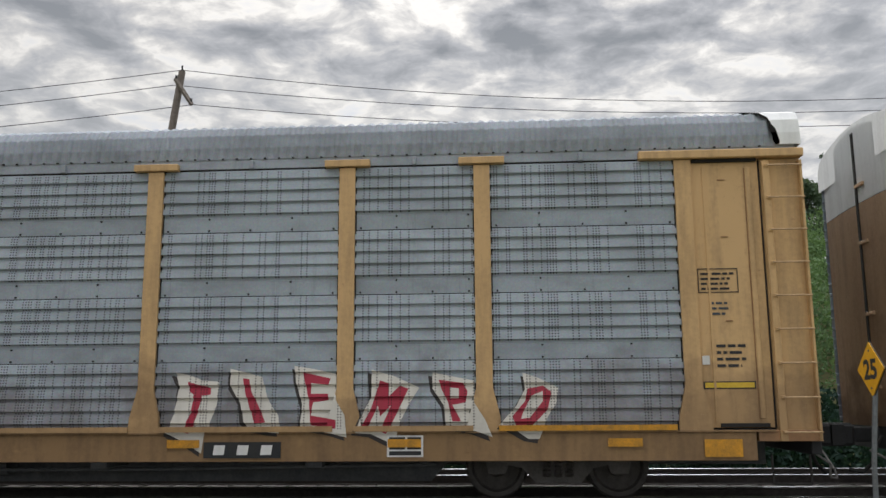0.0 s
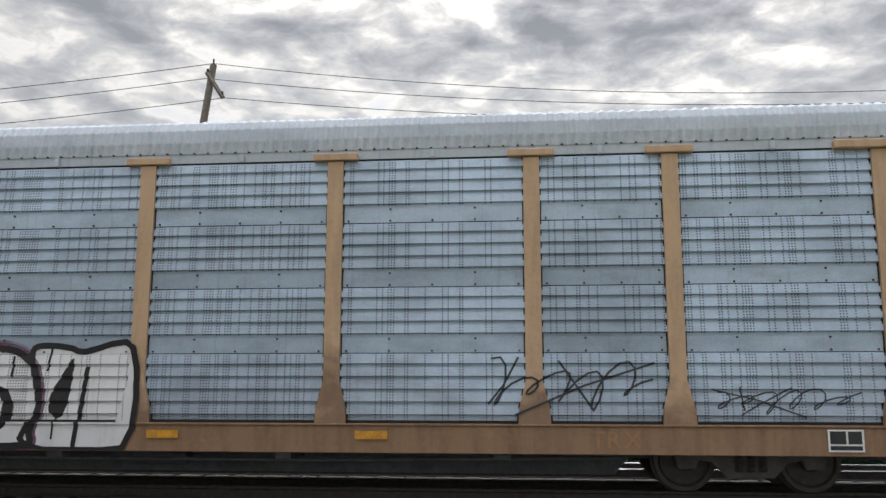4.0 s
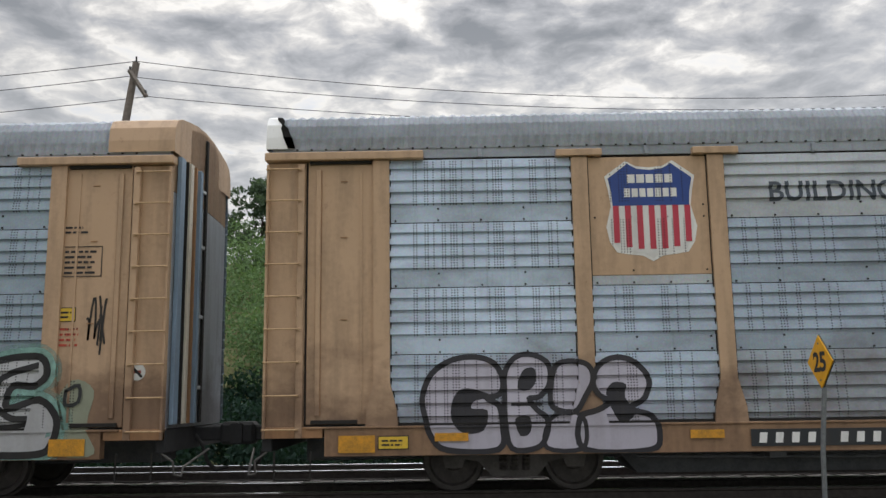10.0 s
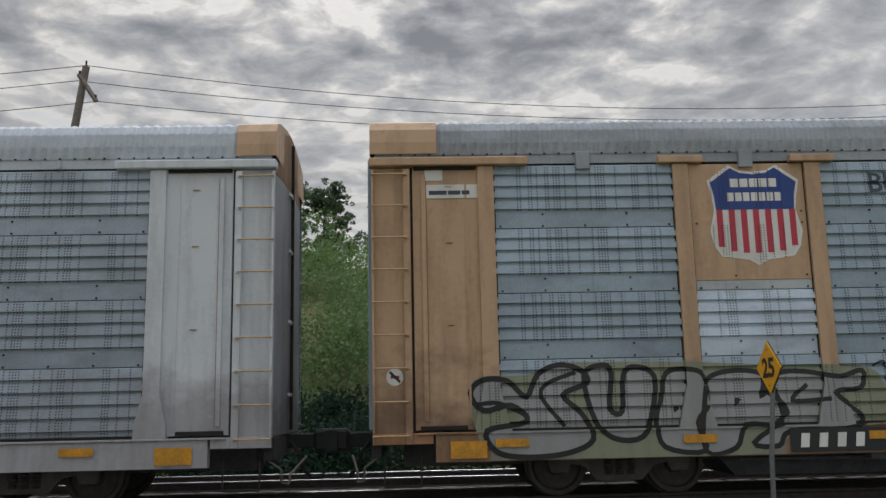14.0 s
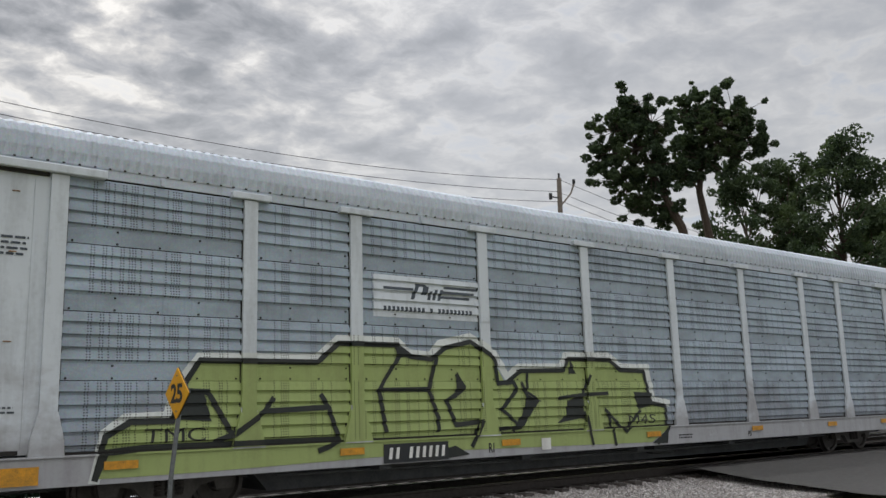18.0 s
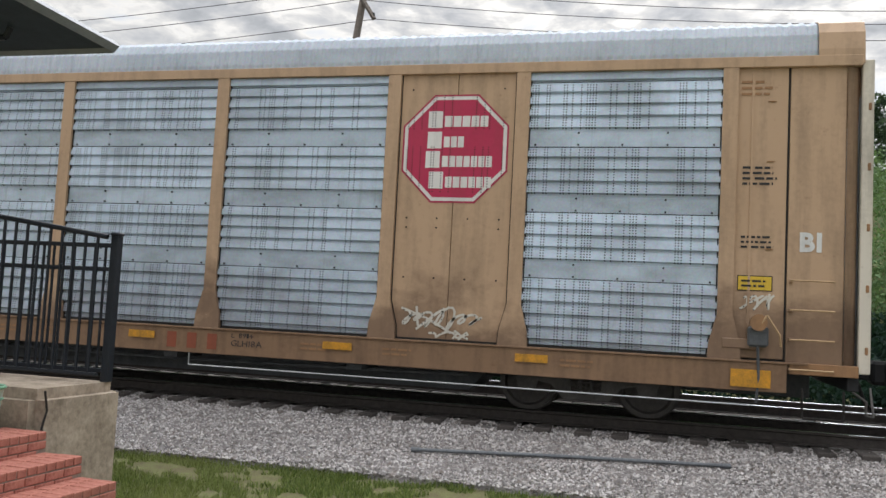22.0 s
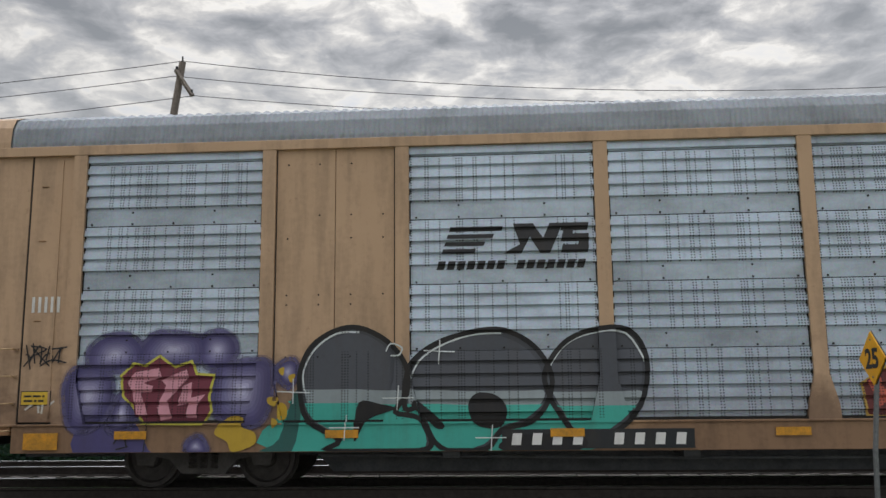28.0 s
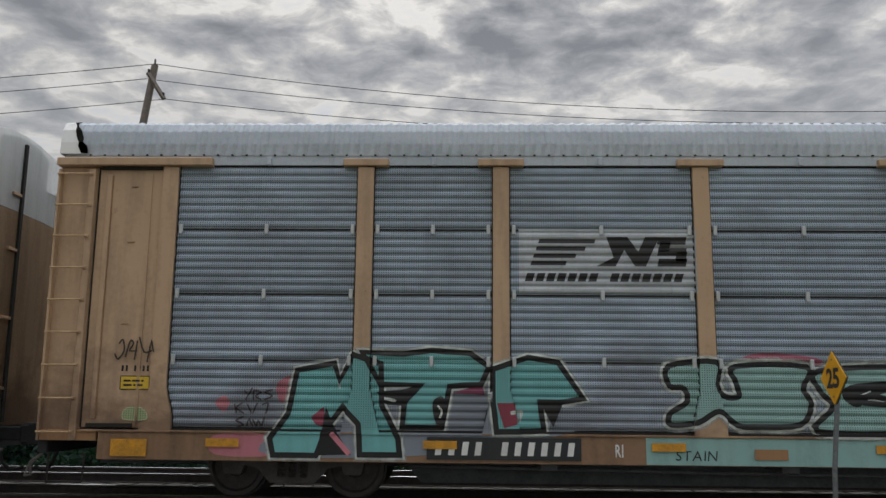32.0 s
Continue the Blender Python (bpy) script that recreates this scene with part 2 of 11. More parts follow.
def leafy(name, dark, light, yellow="5d6f2a"):
    m, n, spot = shell(name)
    own = n.add("ShaderNodeNewGeometry").outputs["Random Per Island"]
    col = n.mix(own, rgb(dark), rgb(light))
    col = n.mix(n.span(n.noise(spot, 0.35, 3), 0.45, 0.7, 0.0, 0.5), col, rgb(yellow))
    b = n.add("ShaderNodeBsdfPrincipled", Base_Color=col, Roughness=0.85)
    b.inputs["Specular IOR Level"].default_value = 0.2
    thin = n.add("ShaderNodeBsdfTranslucent", Color=n.mix(1.0, col, (1.0, 1.1, 0.5), "MULTIPLY"))
    both = n.add("ShaderNodeMixShader", Fac=0.3)
    n.put(both.inputs[1], b.outputs[0])
    n.put(both.inputs[2], thin.outputs[0])
    n.add("ShaderNodeOutputMaterial", Surface=both.outputs[0])
    return m


GROUPED = (0.041, 0.42)
EVEN = (0.033, 1.0, "above the sill")
M = {
    "tan": painted("tan_railcar_paint", "b6997c", 0.5, 0.34, rust=0.3, dust=0.62),
    "tan_sill": painted("dirty_tan_sill_paint", "a88868", 0.55, 0.5, rust=0.45, dust=0.5),
    "yellow_sill": painted("dirty_yellow_sill_paint", "ac8c5e", 0.55, 0.5, rust=0.4, dust=0.5),
    "tan_dark": painted("brown_railcar_paint", "96714f", 0.55, 0.45, rust=0.5),
    "yellow": painted("yellow_railcar_paint", "c7a474", 0.5, 0.4, rust=0.35, dust=0.4),
    "white_paint": painted("white_railcar_paint", "c6cdd4", 0.5, 0.3, rust=0.12, dust=0.45, grime_hex="5b5c5e"),
    "white_top": painted("white_roof_cap_paint", "e6e8e8", 0.5, 0.2, rust=0.1, grime_hex="6a6b6c"),
    "cream_post": painted("cream_end_post_paint", "d2cbbd", 0.55, 0.4, rust=0.35),
    "coupler": plain("black_coupler_steel", "2b2c2e", 0.8, 0.0, 0.35, 5.0),
    "grey_steel": galvanised("grey_side_sheet", "b0bfcf", GROUPED, 0.3, dust=0.4),
    "dull_steel": galvanised("dull_side_sheet", "a1abb4", GROUPED, 0.06, 0.12, matte=0.12, dust=0.5),
    "brown_steel": galvanised("dusty_brown_side_sheet", "868a8e", GROUPED, 0.15, 0.1, "66676a", dust=0.45),
    "matt_steel": galvanised("matt_side_sheet", "9ba8b4", GROUPED, 0.12, 0.08, matte=0.1, dust=0.3),
    "bright_steel": galvanised("bright_side_sheet", "b6c4d2", GROUPED, 0.34, 0.14, dust=0.3),
    "blue_steel": galvanised("blue_grey_side_sheet", "a6b6c7", GROUPED, 0.3, 0.14, "6b7680", dust=0.2),
    "slate_steel": galvanised("slate_grey_side_sheet", "96a6b3", GROUPED, 0.18, 0.1, "6b7680", matte=0.08, dust=0.2),
    "even_steel": galvanised("evenly_punched_side_sheet", "98a6b4", EVEN, 0.2, 0.1, dust=0.35),
    "flat_steel": galvanised("plain_side_sheet", "b4bac0", None, 0.2, 0.1),
    "roof_grey": galvanised("grey_roof_sheet", "9ba2ab", None, 0.05, 0.08, matte=0.25),
    "roof_white": galvanised("white_roof_sheet", "b8c0ca", None, 0.0, 0.05, "98a1ab", 0.28),
    "dark": plain("dark_underframe", "595c5f", 0.85, 0.0, 0.35, 4.0),
    "cast": plain("cast_truck_steel", "5a5856", 0.8, 0.0, 0.35, 5.0),
    "black": plain("black_rubber", "141414", 0.7, 0.0, 0.3, 8.0),
    "wheel": plain("dark_wheel_steel", "4a4745", 0.6, 0.2, 0.4, 9.0),
    "reflector": plain("yellow_reflector", "cf9226", 0.5, 0.0, 0.3, 9.0, 0.05, second="96702f"),
    "label_yellow": plain("yellow_label", "d3b13c", 0.5, 0.0, 0.15, 15.0, 0.05),
    "ink": painted("black_lettering", "26272a", 0.6, 0.2),
    "slate": painted("slate_lettering", "3d4650", 0.6, 0.25),
    "chalk": painted("white_lettering", "d5d6d4", 0.6, 0.25),
    "panel_blue": painted("blue_grey_door_paint", "8196aa", 0.5, 0.3, rust=0.2),
    "board": painted("black_number_board", "22262a", 0.55, 0.3),
    "bolt": plain("bright_bracket", "c2c6c8", 0.4, 0.5, 0.2, 20.0),
    # for dark joints, and for strips and boards that stand in for shade
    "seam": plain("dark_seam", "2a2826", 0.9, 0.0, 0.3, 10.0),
    "hand_rail": plain("worn_hand_rail", "b89b76", 0.5, 0.2, 0.3, 12.0),
}
PAINTS = {}


def spray(hexa, even=False):
    """Sprayed paint on punched sheet, one for each colour and kind of sheet."""
    if (hexa, even) not in PAINTS:
        PAINTS[hexa, even] = painted("sprayed_paint_" + ("even_" if even else "") + hexa, hexa, 0.55, 0.22, EVEN if even else GROUPED, fade=0.1)
    return PAINTS[hexa, even]



def mist(hexa, share):
    """Thin overspray at the edge of a letter: the sheet shows through between the droplets."""
    key = (hexa, share)
    if key not in PAINTS:
        m = painted("misted_paint_%d_%s" % (round(share * 100), hexa), hexa, 0.6, 0.2, fade=0.1)
        n = Nodes(m.node_tree, True)
        out = next(k for k in m.node_tree.nodes if k.type == "OUTPUT_MATERIAL")
        body = out.inputs[0].links[0].from_socket
        spot = n.add("ShaderNodeTexCoord").outputs["Object"]
        cloud = n.math("ADD", n.math("MULTIPLY", n.noise(spot, 5.0, 3), 0.6), n.math("MULTIPLY", n.noise(spot, 120.0, 2), 0.4))
        both = n.add("ShaderNodeMixShader", Fac=n.span(cloud, 0.38, 0.62, max(0.0, share - 0.3), min(1.0, share + 0.25)))
        n.put(both.inputs[1], n.add("ShaderNodeBsdfTransparent").outputs[0])
        n.put(both.inputs[2], body)
        n.put(out.inputs[0], both.outputs[0])
        PAINTS[key] = m
    return PAINTS[key]


# ---- building blocks ----
def mesh_of(bm, name):
    me = bpy.data.meshes.new(name)
    bm.to_mesh(me)
    bm.free()
    return me


def part(name, bm, material, parent, label=""):
    ob = new(name, mesh_of(bm, name))
    ob.data.materials.append(material)
    ob.parent = parent
    return tagged(ob, label)


def shared(name, me, material, parent, label=""):
    """A part on a mesh that others use too, with a material of its own."""
    if not me.materials:
        me.materials.append(None)
    ob = new(name, me)
    ob.material_slots[0].link = "OBJECT"
    ob.material_slots[0].material = material
    ob.parent = parent
    return tagged(ob, label)


def thing(name, label, category, group="", kind=""):
    return tagged(new(name), label, category, group, kind)


def box(bm, x0, x1, y0, y1, z0, z1, bevel=0.0):
    vs = [bm.verts.new((x, y, z)) for x in (x0, x1) for y in (y0, y1) for z in (z0, z1)]
    fs = [bm.faces.new([vs[i] for i in f]) for f in ((0, 1, 3, 2), (4, 6, 7, 5), (0, 4, 5, 1), (2, 3, 7, 6), (0, 2, 6, 4), (1, 5, 7, 3))]
    if bevel:
        bmesh.ops.bevel(bm, geom=list({e for f in fs for e in f.edges}), offset=bevel, segments=1, affect="EDGES")
    return bm


def rod(bm, a, b, r, n=8):
    a, b = Vector(a), Vector(b)
    q = (b - a).to_track_quat("Z", "Y")
    rings = [[bm.verts.new(p + q @ Vector((r * math.cos(k * math.tau / n), r * math.sin(k * math.tau / n), 0))) for k in range(n)] for p in (a, b)]
    for k in range(n):
        bm.faces.new((rings[0][k], rings[0][(k + 1) % n], rings[1][(k + 1) % n], rings[1][k]))
    bm.faces.new(rings[0][::-1])
    bm.faces.new(rings[1])
    return bm


def bent(bm, points, r, n=6):
    for a, b in zip(points, points[1:]):
        rod(bm, a, b, r, n)
    return bm


def lathe(bm, profile, n=28):
    """Turned about the y axis: rows of radius and y."""
    rings = [[bm.verts.new((r * math.cos(k * math.tau / n), y, r * math.sin(k * math.tau / n))) for k in range(n)] for r, y in profile]
    for a, b in zip(rings, rings[1:]):
        for k in range(n):
            bm.faces.new((a[k], b[k], b[(k + 1) % n], a[(k + 1) % n]))
    bm.faces.new(rings[0])
    bm.faces.new(rings[-1][::-1])
    return bm


def strip(bm, rows, x0, x1, thick=0.0):
    """A sheet drawn out along x from rows of y and z."""
    a = [[bm.verts.new((x, y, z)) for y, z in rows] for x in (x0, x1)]
    for k in range(len(rows) - 1):
        bm.faces.new((a[0][k], a[1][k], a[1][k + 1], a[0][k + 1]))
    return bm


def solid(bm, outline, y0, y1):
    """A plate with an outline of x and z, between two depths."""
    a, b = ([bm.verts.new((x, y, z)) for x, z in outline] for y in (y0, y1))
    n = len(outline)
    bm.faces.new(a)
    bm.faces.new(b[::-1])
    for k in range(n):
        bm.faces.new((a[k], b[k], b[(k + 1) % n], a[(k + 1) % n]))
    bmesh.ops.recalc_face_normals(bm, faces=bm.faces)
    return bm


def blank():
    return bmesh.new()


def tube(bm, pts, r, n=5):
    rings = []
    for k, p in enumerate(pts):
        d = (pts[min(k + 1, len(pts) - 1)] - pts[max(k - 1, 0)]).normalized()
        side = d.cross(Vector((0, 0, 1))).normalized()
        up = side.cross(d)
        rings.append([bm.verts.new(p + (side * math.cos(j * math.tau / n) + up * math.sin(j * math.tau / n)) * r) for j in range(n)])
    for a, b in zip(rings, rings[1:]):
        for j in range(n):
            bm.faces.new((a[j], a[(j + 1) % n], b[(j + 1) % n], b[j]))
    return bm

# ---- the train: auto rack wagons, near side at y = -1.5 of the wagon's own space ----
PITCH, HALF = 28.6, 13.61
TRACK_Y = 13.85
POSTS = (-11.96, -9.11, -7.16, -4.31, -1.46, 1.46, 4.31, 7.16, 9.11, 11.96)
SKIN = -1.50
RIB = 0.039
MESHES = {}
CARS = []


def rib_rows(row, fine):
    """Rows of y and z up one side sheet: a flat band below, ribs above, or fine ribs all over."""
    z0 = SHEET_FOOT + row * SHEET_TALL
    z1 = z0 + SHEET_TALL
    if fine:
        rows, n = [(SKIN, z0 + 0.014)], 8
        step = (SHEET_TALL - 0.05) / n
        for k in range(n):
            z = z0 + 0.025 + k * step
            rows += [(SKIN, z), (SKIN - 0.022, z + step * 0.3), (SKIN - 0.022, z + step * 0.62), (SKIN, z + step * 0.92)]
        return rows + [(SKIN, z1 - 0.014)]
    if row:
        rows, n, foot = [(SKIN - 0.012, z0 + 0.004), (SKIN - 0.012, z0 + 0.22), (SKIN, z0 + 0.228)], 4, 0.24
    else:
        rows, n, foot = [(SKIN - 0.012, z0 + 0.004), (SKIN - 0.012, z0 + 0.035), (SKIN, z0 + 0.04)], 5, 0.045
    step = (SHEET_TALL - foot - 0.01) / n
    for k in range(n):
        z = z0 + foot + k * step
        rows += [(SKIN, z), (SKIN, z + step * 0.15), (SKIN - RIB, z + step * 0.25), (SKIN - RIB * 0.5, z + step * 0.95)]
    return rows + [(SKIN, z1 - 0.004)]


def sheet_mesh(bay, row, fine):
    key = ("sheet", bay, row, fine)
    if key not in MESHES:
        bm = blank()
        strip(bm, rib_rows(row, fine), POSTS[bay] + 0.10, POSTS[bay + 1] - 0.10)
        MESHES[key] = mesh_of(bm, "side_sheet")
    return MESHES[key]


def post_mesh(k, kind):
    key = ("post", k, kind)
    if key not in MESHES:
        bm, x = blank(), POSTS[k]
        top = 4.93 if kind == "boxed" else 4.72
        w, foot = (0.115, 0.21) if kind != "boxed" else (0.10, 0.20)
        out = SKIN - 0.07
        # a U-shaped post that flares over its foot plate
        solid(bm, [(x - w, top), (x + w, top), (x + w, 1.52), (x - w, 1.52)], out, SKIN + 0.05)
        solid(bm, [(x - w - 0.004, 1.53), (x + w + 0.004, 1.53), (x + foot, 1.16), (x - foot, 1.16)], out - 0.012, SKIN + 0.05)
        solid(bm, [(x - foot, 1.16), (x + foot, 1.16), (x + foot + 0.015, 0.93), (x - foot - 0.015, 0.93)], out - 0.016, SKIN + 0.05)
        MESHES[key] = mesh_of(bm, "post")
    return MESHES[key]


def once(key, make):
    if key not in MESHES:
        bm = blank()
        make(bm)
        MESHES[key] = mesh_of(bm, key if isinstance(key, str) else key[0])
    return MESHES[key]


def roof_profile(y_grow=0.0, high=1.0):
    half = [(-1.53, 4.90), (-1.53, 5.10), (-1.50, 5.33), (-1.41, 5.485), (-1.21, 5.575), (-0.85, 5.655), (-0.45, 5.73), (0.0, 5.76)]
    half = [(y * (1 + y_grow), 4.90 + (z - 4.90) * high + y_grow * 0.6) for y, z in half]
    return half + [(-y, z) for y, z in half[-2::-1]]


def roof(bm, high):
    """Pressed roof sheets: a rounded rib across the wagon every fifteen centimetres."""
    prof = roof_profile(0.0, high)
    span = HALF - 0.06
    n = int(2 * span / 0.15)
    rows = []
    for k in range(n * 6 + 1):
        x, up = -span + k * 2 * span / (n * 6), (0.0, 0.12, 0.75, 1.0, 0.75, 0.12)[k % 6]
        row = []
        for j, (y, z) in enumerate(prof):
            g = 0.0 if j in (0, len(prof) - 1) else up
            row.append(bm.verts.new((x, y + math.copysign(0.034, y) * g if abs(y) > 0.9 else y, z + (0.016 * g if abs(y) < 1.3 else 0.0))))
        rows.append(row)
    for a, b in zip(rows, rows[1:]):
        for k in range(len(prof) - 1):
            bm.faces.new((a[k], b[k], b[k + 1], a[k + 1]))


def tear(lean, side, f):
    """How far from the wagon's end the torn edge of the cap runs, at a share of the roof's rise."""
    if lean == "inward":
        return 0.30 + 0.10 * f + 0.42 * f * f
    return 0.34 - 0.32 * f


def roof_cap(bm, side, length, lean, high):
    """The smooth end piece of the roof; a torn one ends in a slanted edge."""
    prof = roof_profile(0.028, high)
    n = len(prof)
    inner = [length if not lean else tear(lean, side, min(1.0, min(k, n - 1 - k) / 5)) for k in range(n)]
    a = [bm.verts.new((side * (HALF - d), y, z)) for d, (y, z) in zip(inner, prof)]
    b = [bm.verts.new((side * (HALF + 0.02), y, z)) for y, z in prof]
    for k in range(n - 1):
        bm.faces.new((a[k], b[k], b[k + 1], a[k + 1]))
    bm.faces.new(b)
    bmesh.ops.recalc_face_normals(bm, faces=bm.faces)


def roof_gap(bm, side, lean, high, seed):
    """The dark ragged tear between the roof sheets and the end cap."""
    rnd = random.Random(seed)
    prof = roof_profile(0.033, high)[:7]
    fine = []
    for (ya, za), (yb, zb) in zip(prof, prof[1:]):
        fine += [(ya + (yb - ya) * u, za + (zb - za) * u) for u in (0, 0.33, 0.66)]
    rows = []
    for k, (y, z) in enumerate(fine):
        f = min(1.0, k / 15)
        mid, wide = tear(lean, side, f), (0.055 - 0.03 * f) * rnd.uniform(0.4, 1.6)
        rows.append([bm.verts.new((side * (HALF - mid - wide), y, z)), bm.verts.new((side * (HALF - max(0.01, mid - wide * 0.7)), y, z))])
    for p, q in zip(rows, rows[1:]):
        bm.faces.new((p[0], p[1], q[1], q[0]))
    bmesh.ops.solidify(bm, geom=bm.faces[:], thickness=0.006)


def end_rows(side, z0, z1, deep, n=9):
    """Columns of the bowed end door between two heights."""
    cols = []
    for k in range(n):
        y = -1.46 + 2.92 * k / (n - 1)
        bow = deep * math.cos(y / 1.46 * math.pi / 2) ** 0.8
        cols.append((side * (HALF - 0.03 + bow), y, z0, z1(y) if callable(z1) else z1))
    return cols


def end_door(bm, side, z0, z1, half, deep):
    cols = end_rows(side, z0, z1, deep)
    cols = cols[:5] if half == 0 else cols[4:]
    v = [[bm.verts.new((x, y, a)), bm.verts.new((x, y, b))] for x, y, a, b in cols]
    for p, q in zip(v, v[1:]):
        bm.faces.new((p[0], q[0], q[1], p[1]))
    r = bmesh.ops.solidify(bm, geom=bm.faces[:], thickness=0.05)
    bmesh.ops.recalc_face_normals(bm, faces=bm.faces)


def wheelset(bm):
    rod(bm, (0, -0.75, 0), (0, 0.75, 0), 0.08, 12)
    for s in (-1, 1):
        prof = [(0.10, -0.05), (0.13, -0.05), (0.15, -0.02), (0.33, 0.0), (0.36, -0.05), (0.42, -0.05), (0.425, 0.06), (0.455, 0.07), (0.455, 0.10), (0.36, 0.10), (0.33, 0.06), (0.14, 0.07), (0.10, 0.08)]
        lathe(bm, [(r, s * (0.77 - y)) for r, y in prof][::s], 28)
        for k in range(3):
            a = k * math.tau / 3
            rod(bm, (0.08 * math.cos(a), s * 0.80, 0.08 * math.sin(a)), (0.08 * math.cos(a), s * 0.86, 0.08 * math.sin(a)), 0.02, 6)


def side_frame(bm, y):
    """The cast side frame of a truck."""
    out = [(-1.02, 0.50), (-0.95, 0.60), (-0.62, 0.62), (-0.40, 0.70), (0.40, 0.70), (0.62, 0.62), (0.95, 0.60), (1.02, 0.50),
           (0.98, 0.34), (0.74, 0.34), (0.70, 0.46), (0.50, 0.42), (0.32, 0.22), (-0.32, 0.22), (-0.50, 0.42), (-0.70, 0.46), (-0.74, 0.34), (-0.98, 0.34)]
    solid(bm, out, y - 0.06, y + 0.06)


def truck_spring(bm, x, y):
    lathe_rows = [(0.045 + 0.02 * (j % 2), 0.30 + j * 0.027) for j in range(10)]
    rings = [[bm.verts.new((x + r * math.cos(k * math.tau / 10), y + r * math.sin(k * math.tau / 10), z)) for k in range(10)] for r, z in lathe_rows]
    for a, b in zip(rings, rings[1:]):
        for k in range(10):
            bm.faces.new((a[k], a[(k + 1) % 10], b[(k + 1) % 10], b[k]))


def coupler(bm, side):
    x = side * HALF
    box(bm, min(x - side * 0.4, x + side * 0.5), max(x - side * 0.4, x + side * 0.5), -0.09, 0.09, 0.72, 0.94, 0.02)
    box(bm, min(x + side * 0.42, x + side * 0.72), max(x + side * 0.42, x + side * 0.72), -0.20, 0.17, 0.66, 1.0, 0.05)
    solid(bm, [(x + side * 0.60, 0.98), (x + side * 0.69, 0.98), (x + side * 0.69, 0.68), (x + side * 0.60, 0.68)], -0.26, -0.08)


def air_hose(bm, side):
    x = side * HALF
    bent(bm, [(x + side * 0.1, -0.35, 0.82), (x + side * 0.22, -0.38, 0.66), (x + side * 0.30, -0.38, 0.42), (x + side * 0.42, -0.36, 0.30), (x + side * 0.60, -0.30, 0.34)], 0.028, 8)


def cut_lever(bm, side):
    x = side * HALF
    bent(bm, [(x - side * 0.05, -1.45, 0.62), (x + side * 0.12, -1.45, 0.50), (x + side * 0.12, -1.40, 0.32), (x + side * 0.22, -1.38, 0.30), (x + side * 0.22, -1.30, 0.42), (x + side * 0.35, -0.5, 0.62)], 0.016, 6)


def ladder(parent, side, x0, x1, z0, z1, count, paint, stiles=True, out=-1.615):
    """Rungs with turned-in ends, between two flat stiles where the wagon has them."""
    if stiles:
        wide = 0.10
        lad = part("ladder", box(blank(), *sorted((side * x0, side * (x0 + wide))), -1.60, -1.50, z0, z1, 0.008), paint, parent)
        part("ladder_rail", box(blank(), *sorted((side * (x1 - 0.035), side * x1)), -1.605, -1.50, z0, z1, 0.006), paint, lad)
        a, b = sorted((side * (x0 + wide * 0.6), side * (x1 - 0.01)))
    else:
        a, b = sorted((side * x0, side * x1))
        lad = None
    for k in range(count):
        z = z0 + 0.12 + k * (z1 - z0 - 0.2) / (count - 1)
        me = once(("rung", side, round(x0, 2), round(z, 2)), lambda bm: bent(bm, [(a, SKIN - 0.02, z), (a, out - 0.02, z), (b, out - 0.02, z), (b, SKIN - 0.02, z)], 0.013, 6))
        rung = shared("rung", me, M["hand_rail"], lad or parent)
        lad = lad or rung
        shared("rung_foot", once(("rung_foot", side, round(x0, 2), round(z, 2)), lambda bm: box(bm, min(a, b, key=abs) - 0.028, min(a, b, key=abs) + 0.028, SKIN - 0.125 if stiles else SKIN - 0.045, SKIN - 0.10 if stiles else SKIN - 0.012, z - 0.024, z + 0.024, 0.005)), paint, rung if rung is not lad else parent)
    return lad


def plate(name, parent, x0, x1, z0, z1, material, out, label="", thick=0.008):
    return part(name, box(blank(), x0, x1, out - thick, out, z0, z1), material, parent, label)


def bars(name, parent, x0, x1, z0, z1, rows, material, out, gaps=True, seed=1, label=""):
    """Writing too small to read: broken bars in rows."""
    rnd, bm = random.Random(seed), blank()
    step = (z1 - z0) / rows
    for k in range(rows):
        x, z = x0, z1 - (k + 0.85) * step
        stop = x1 - (x1 - x0) * rnd.uniform(0, 0.25)
        while x < stop:
            w = min(rnd.uniform(0.8, 3.0) * step * 0.7, stop - x)
            box(bm, x, x + w, out - 0.003, out, z, z + step * 0.42)
            x += w + (step * 0.35 if gaps else step * 0.12)
    text = part(name, bm, material, parent, label)
    text["kind"] = "stuff"
    return text


def digits(name, parent, x0, x1, z0, z1, count, material, out, lean=0.12, gap_at=()):
    """A wagon's mark, drawn as one upright bar for each character."""
    step = (x1 - x0) / count
    for k in range(count):
        if k not in gap_at:
            a, b, h = x0 + k * step + step * 0.27, x0 + (k + 1) * step - step * 0.27, (z1 - z0) * lean
            part(name, solid(blank(), [(a, z0), (b, z0), (b + h, z1), (a + h, z1)], out - 0.003, out), material, parent)


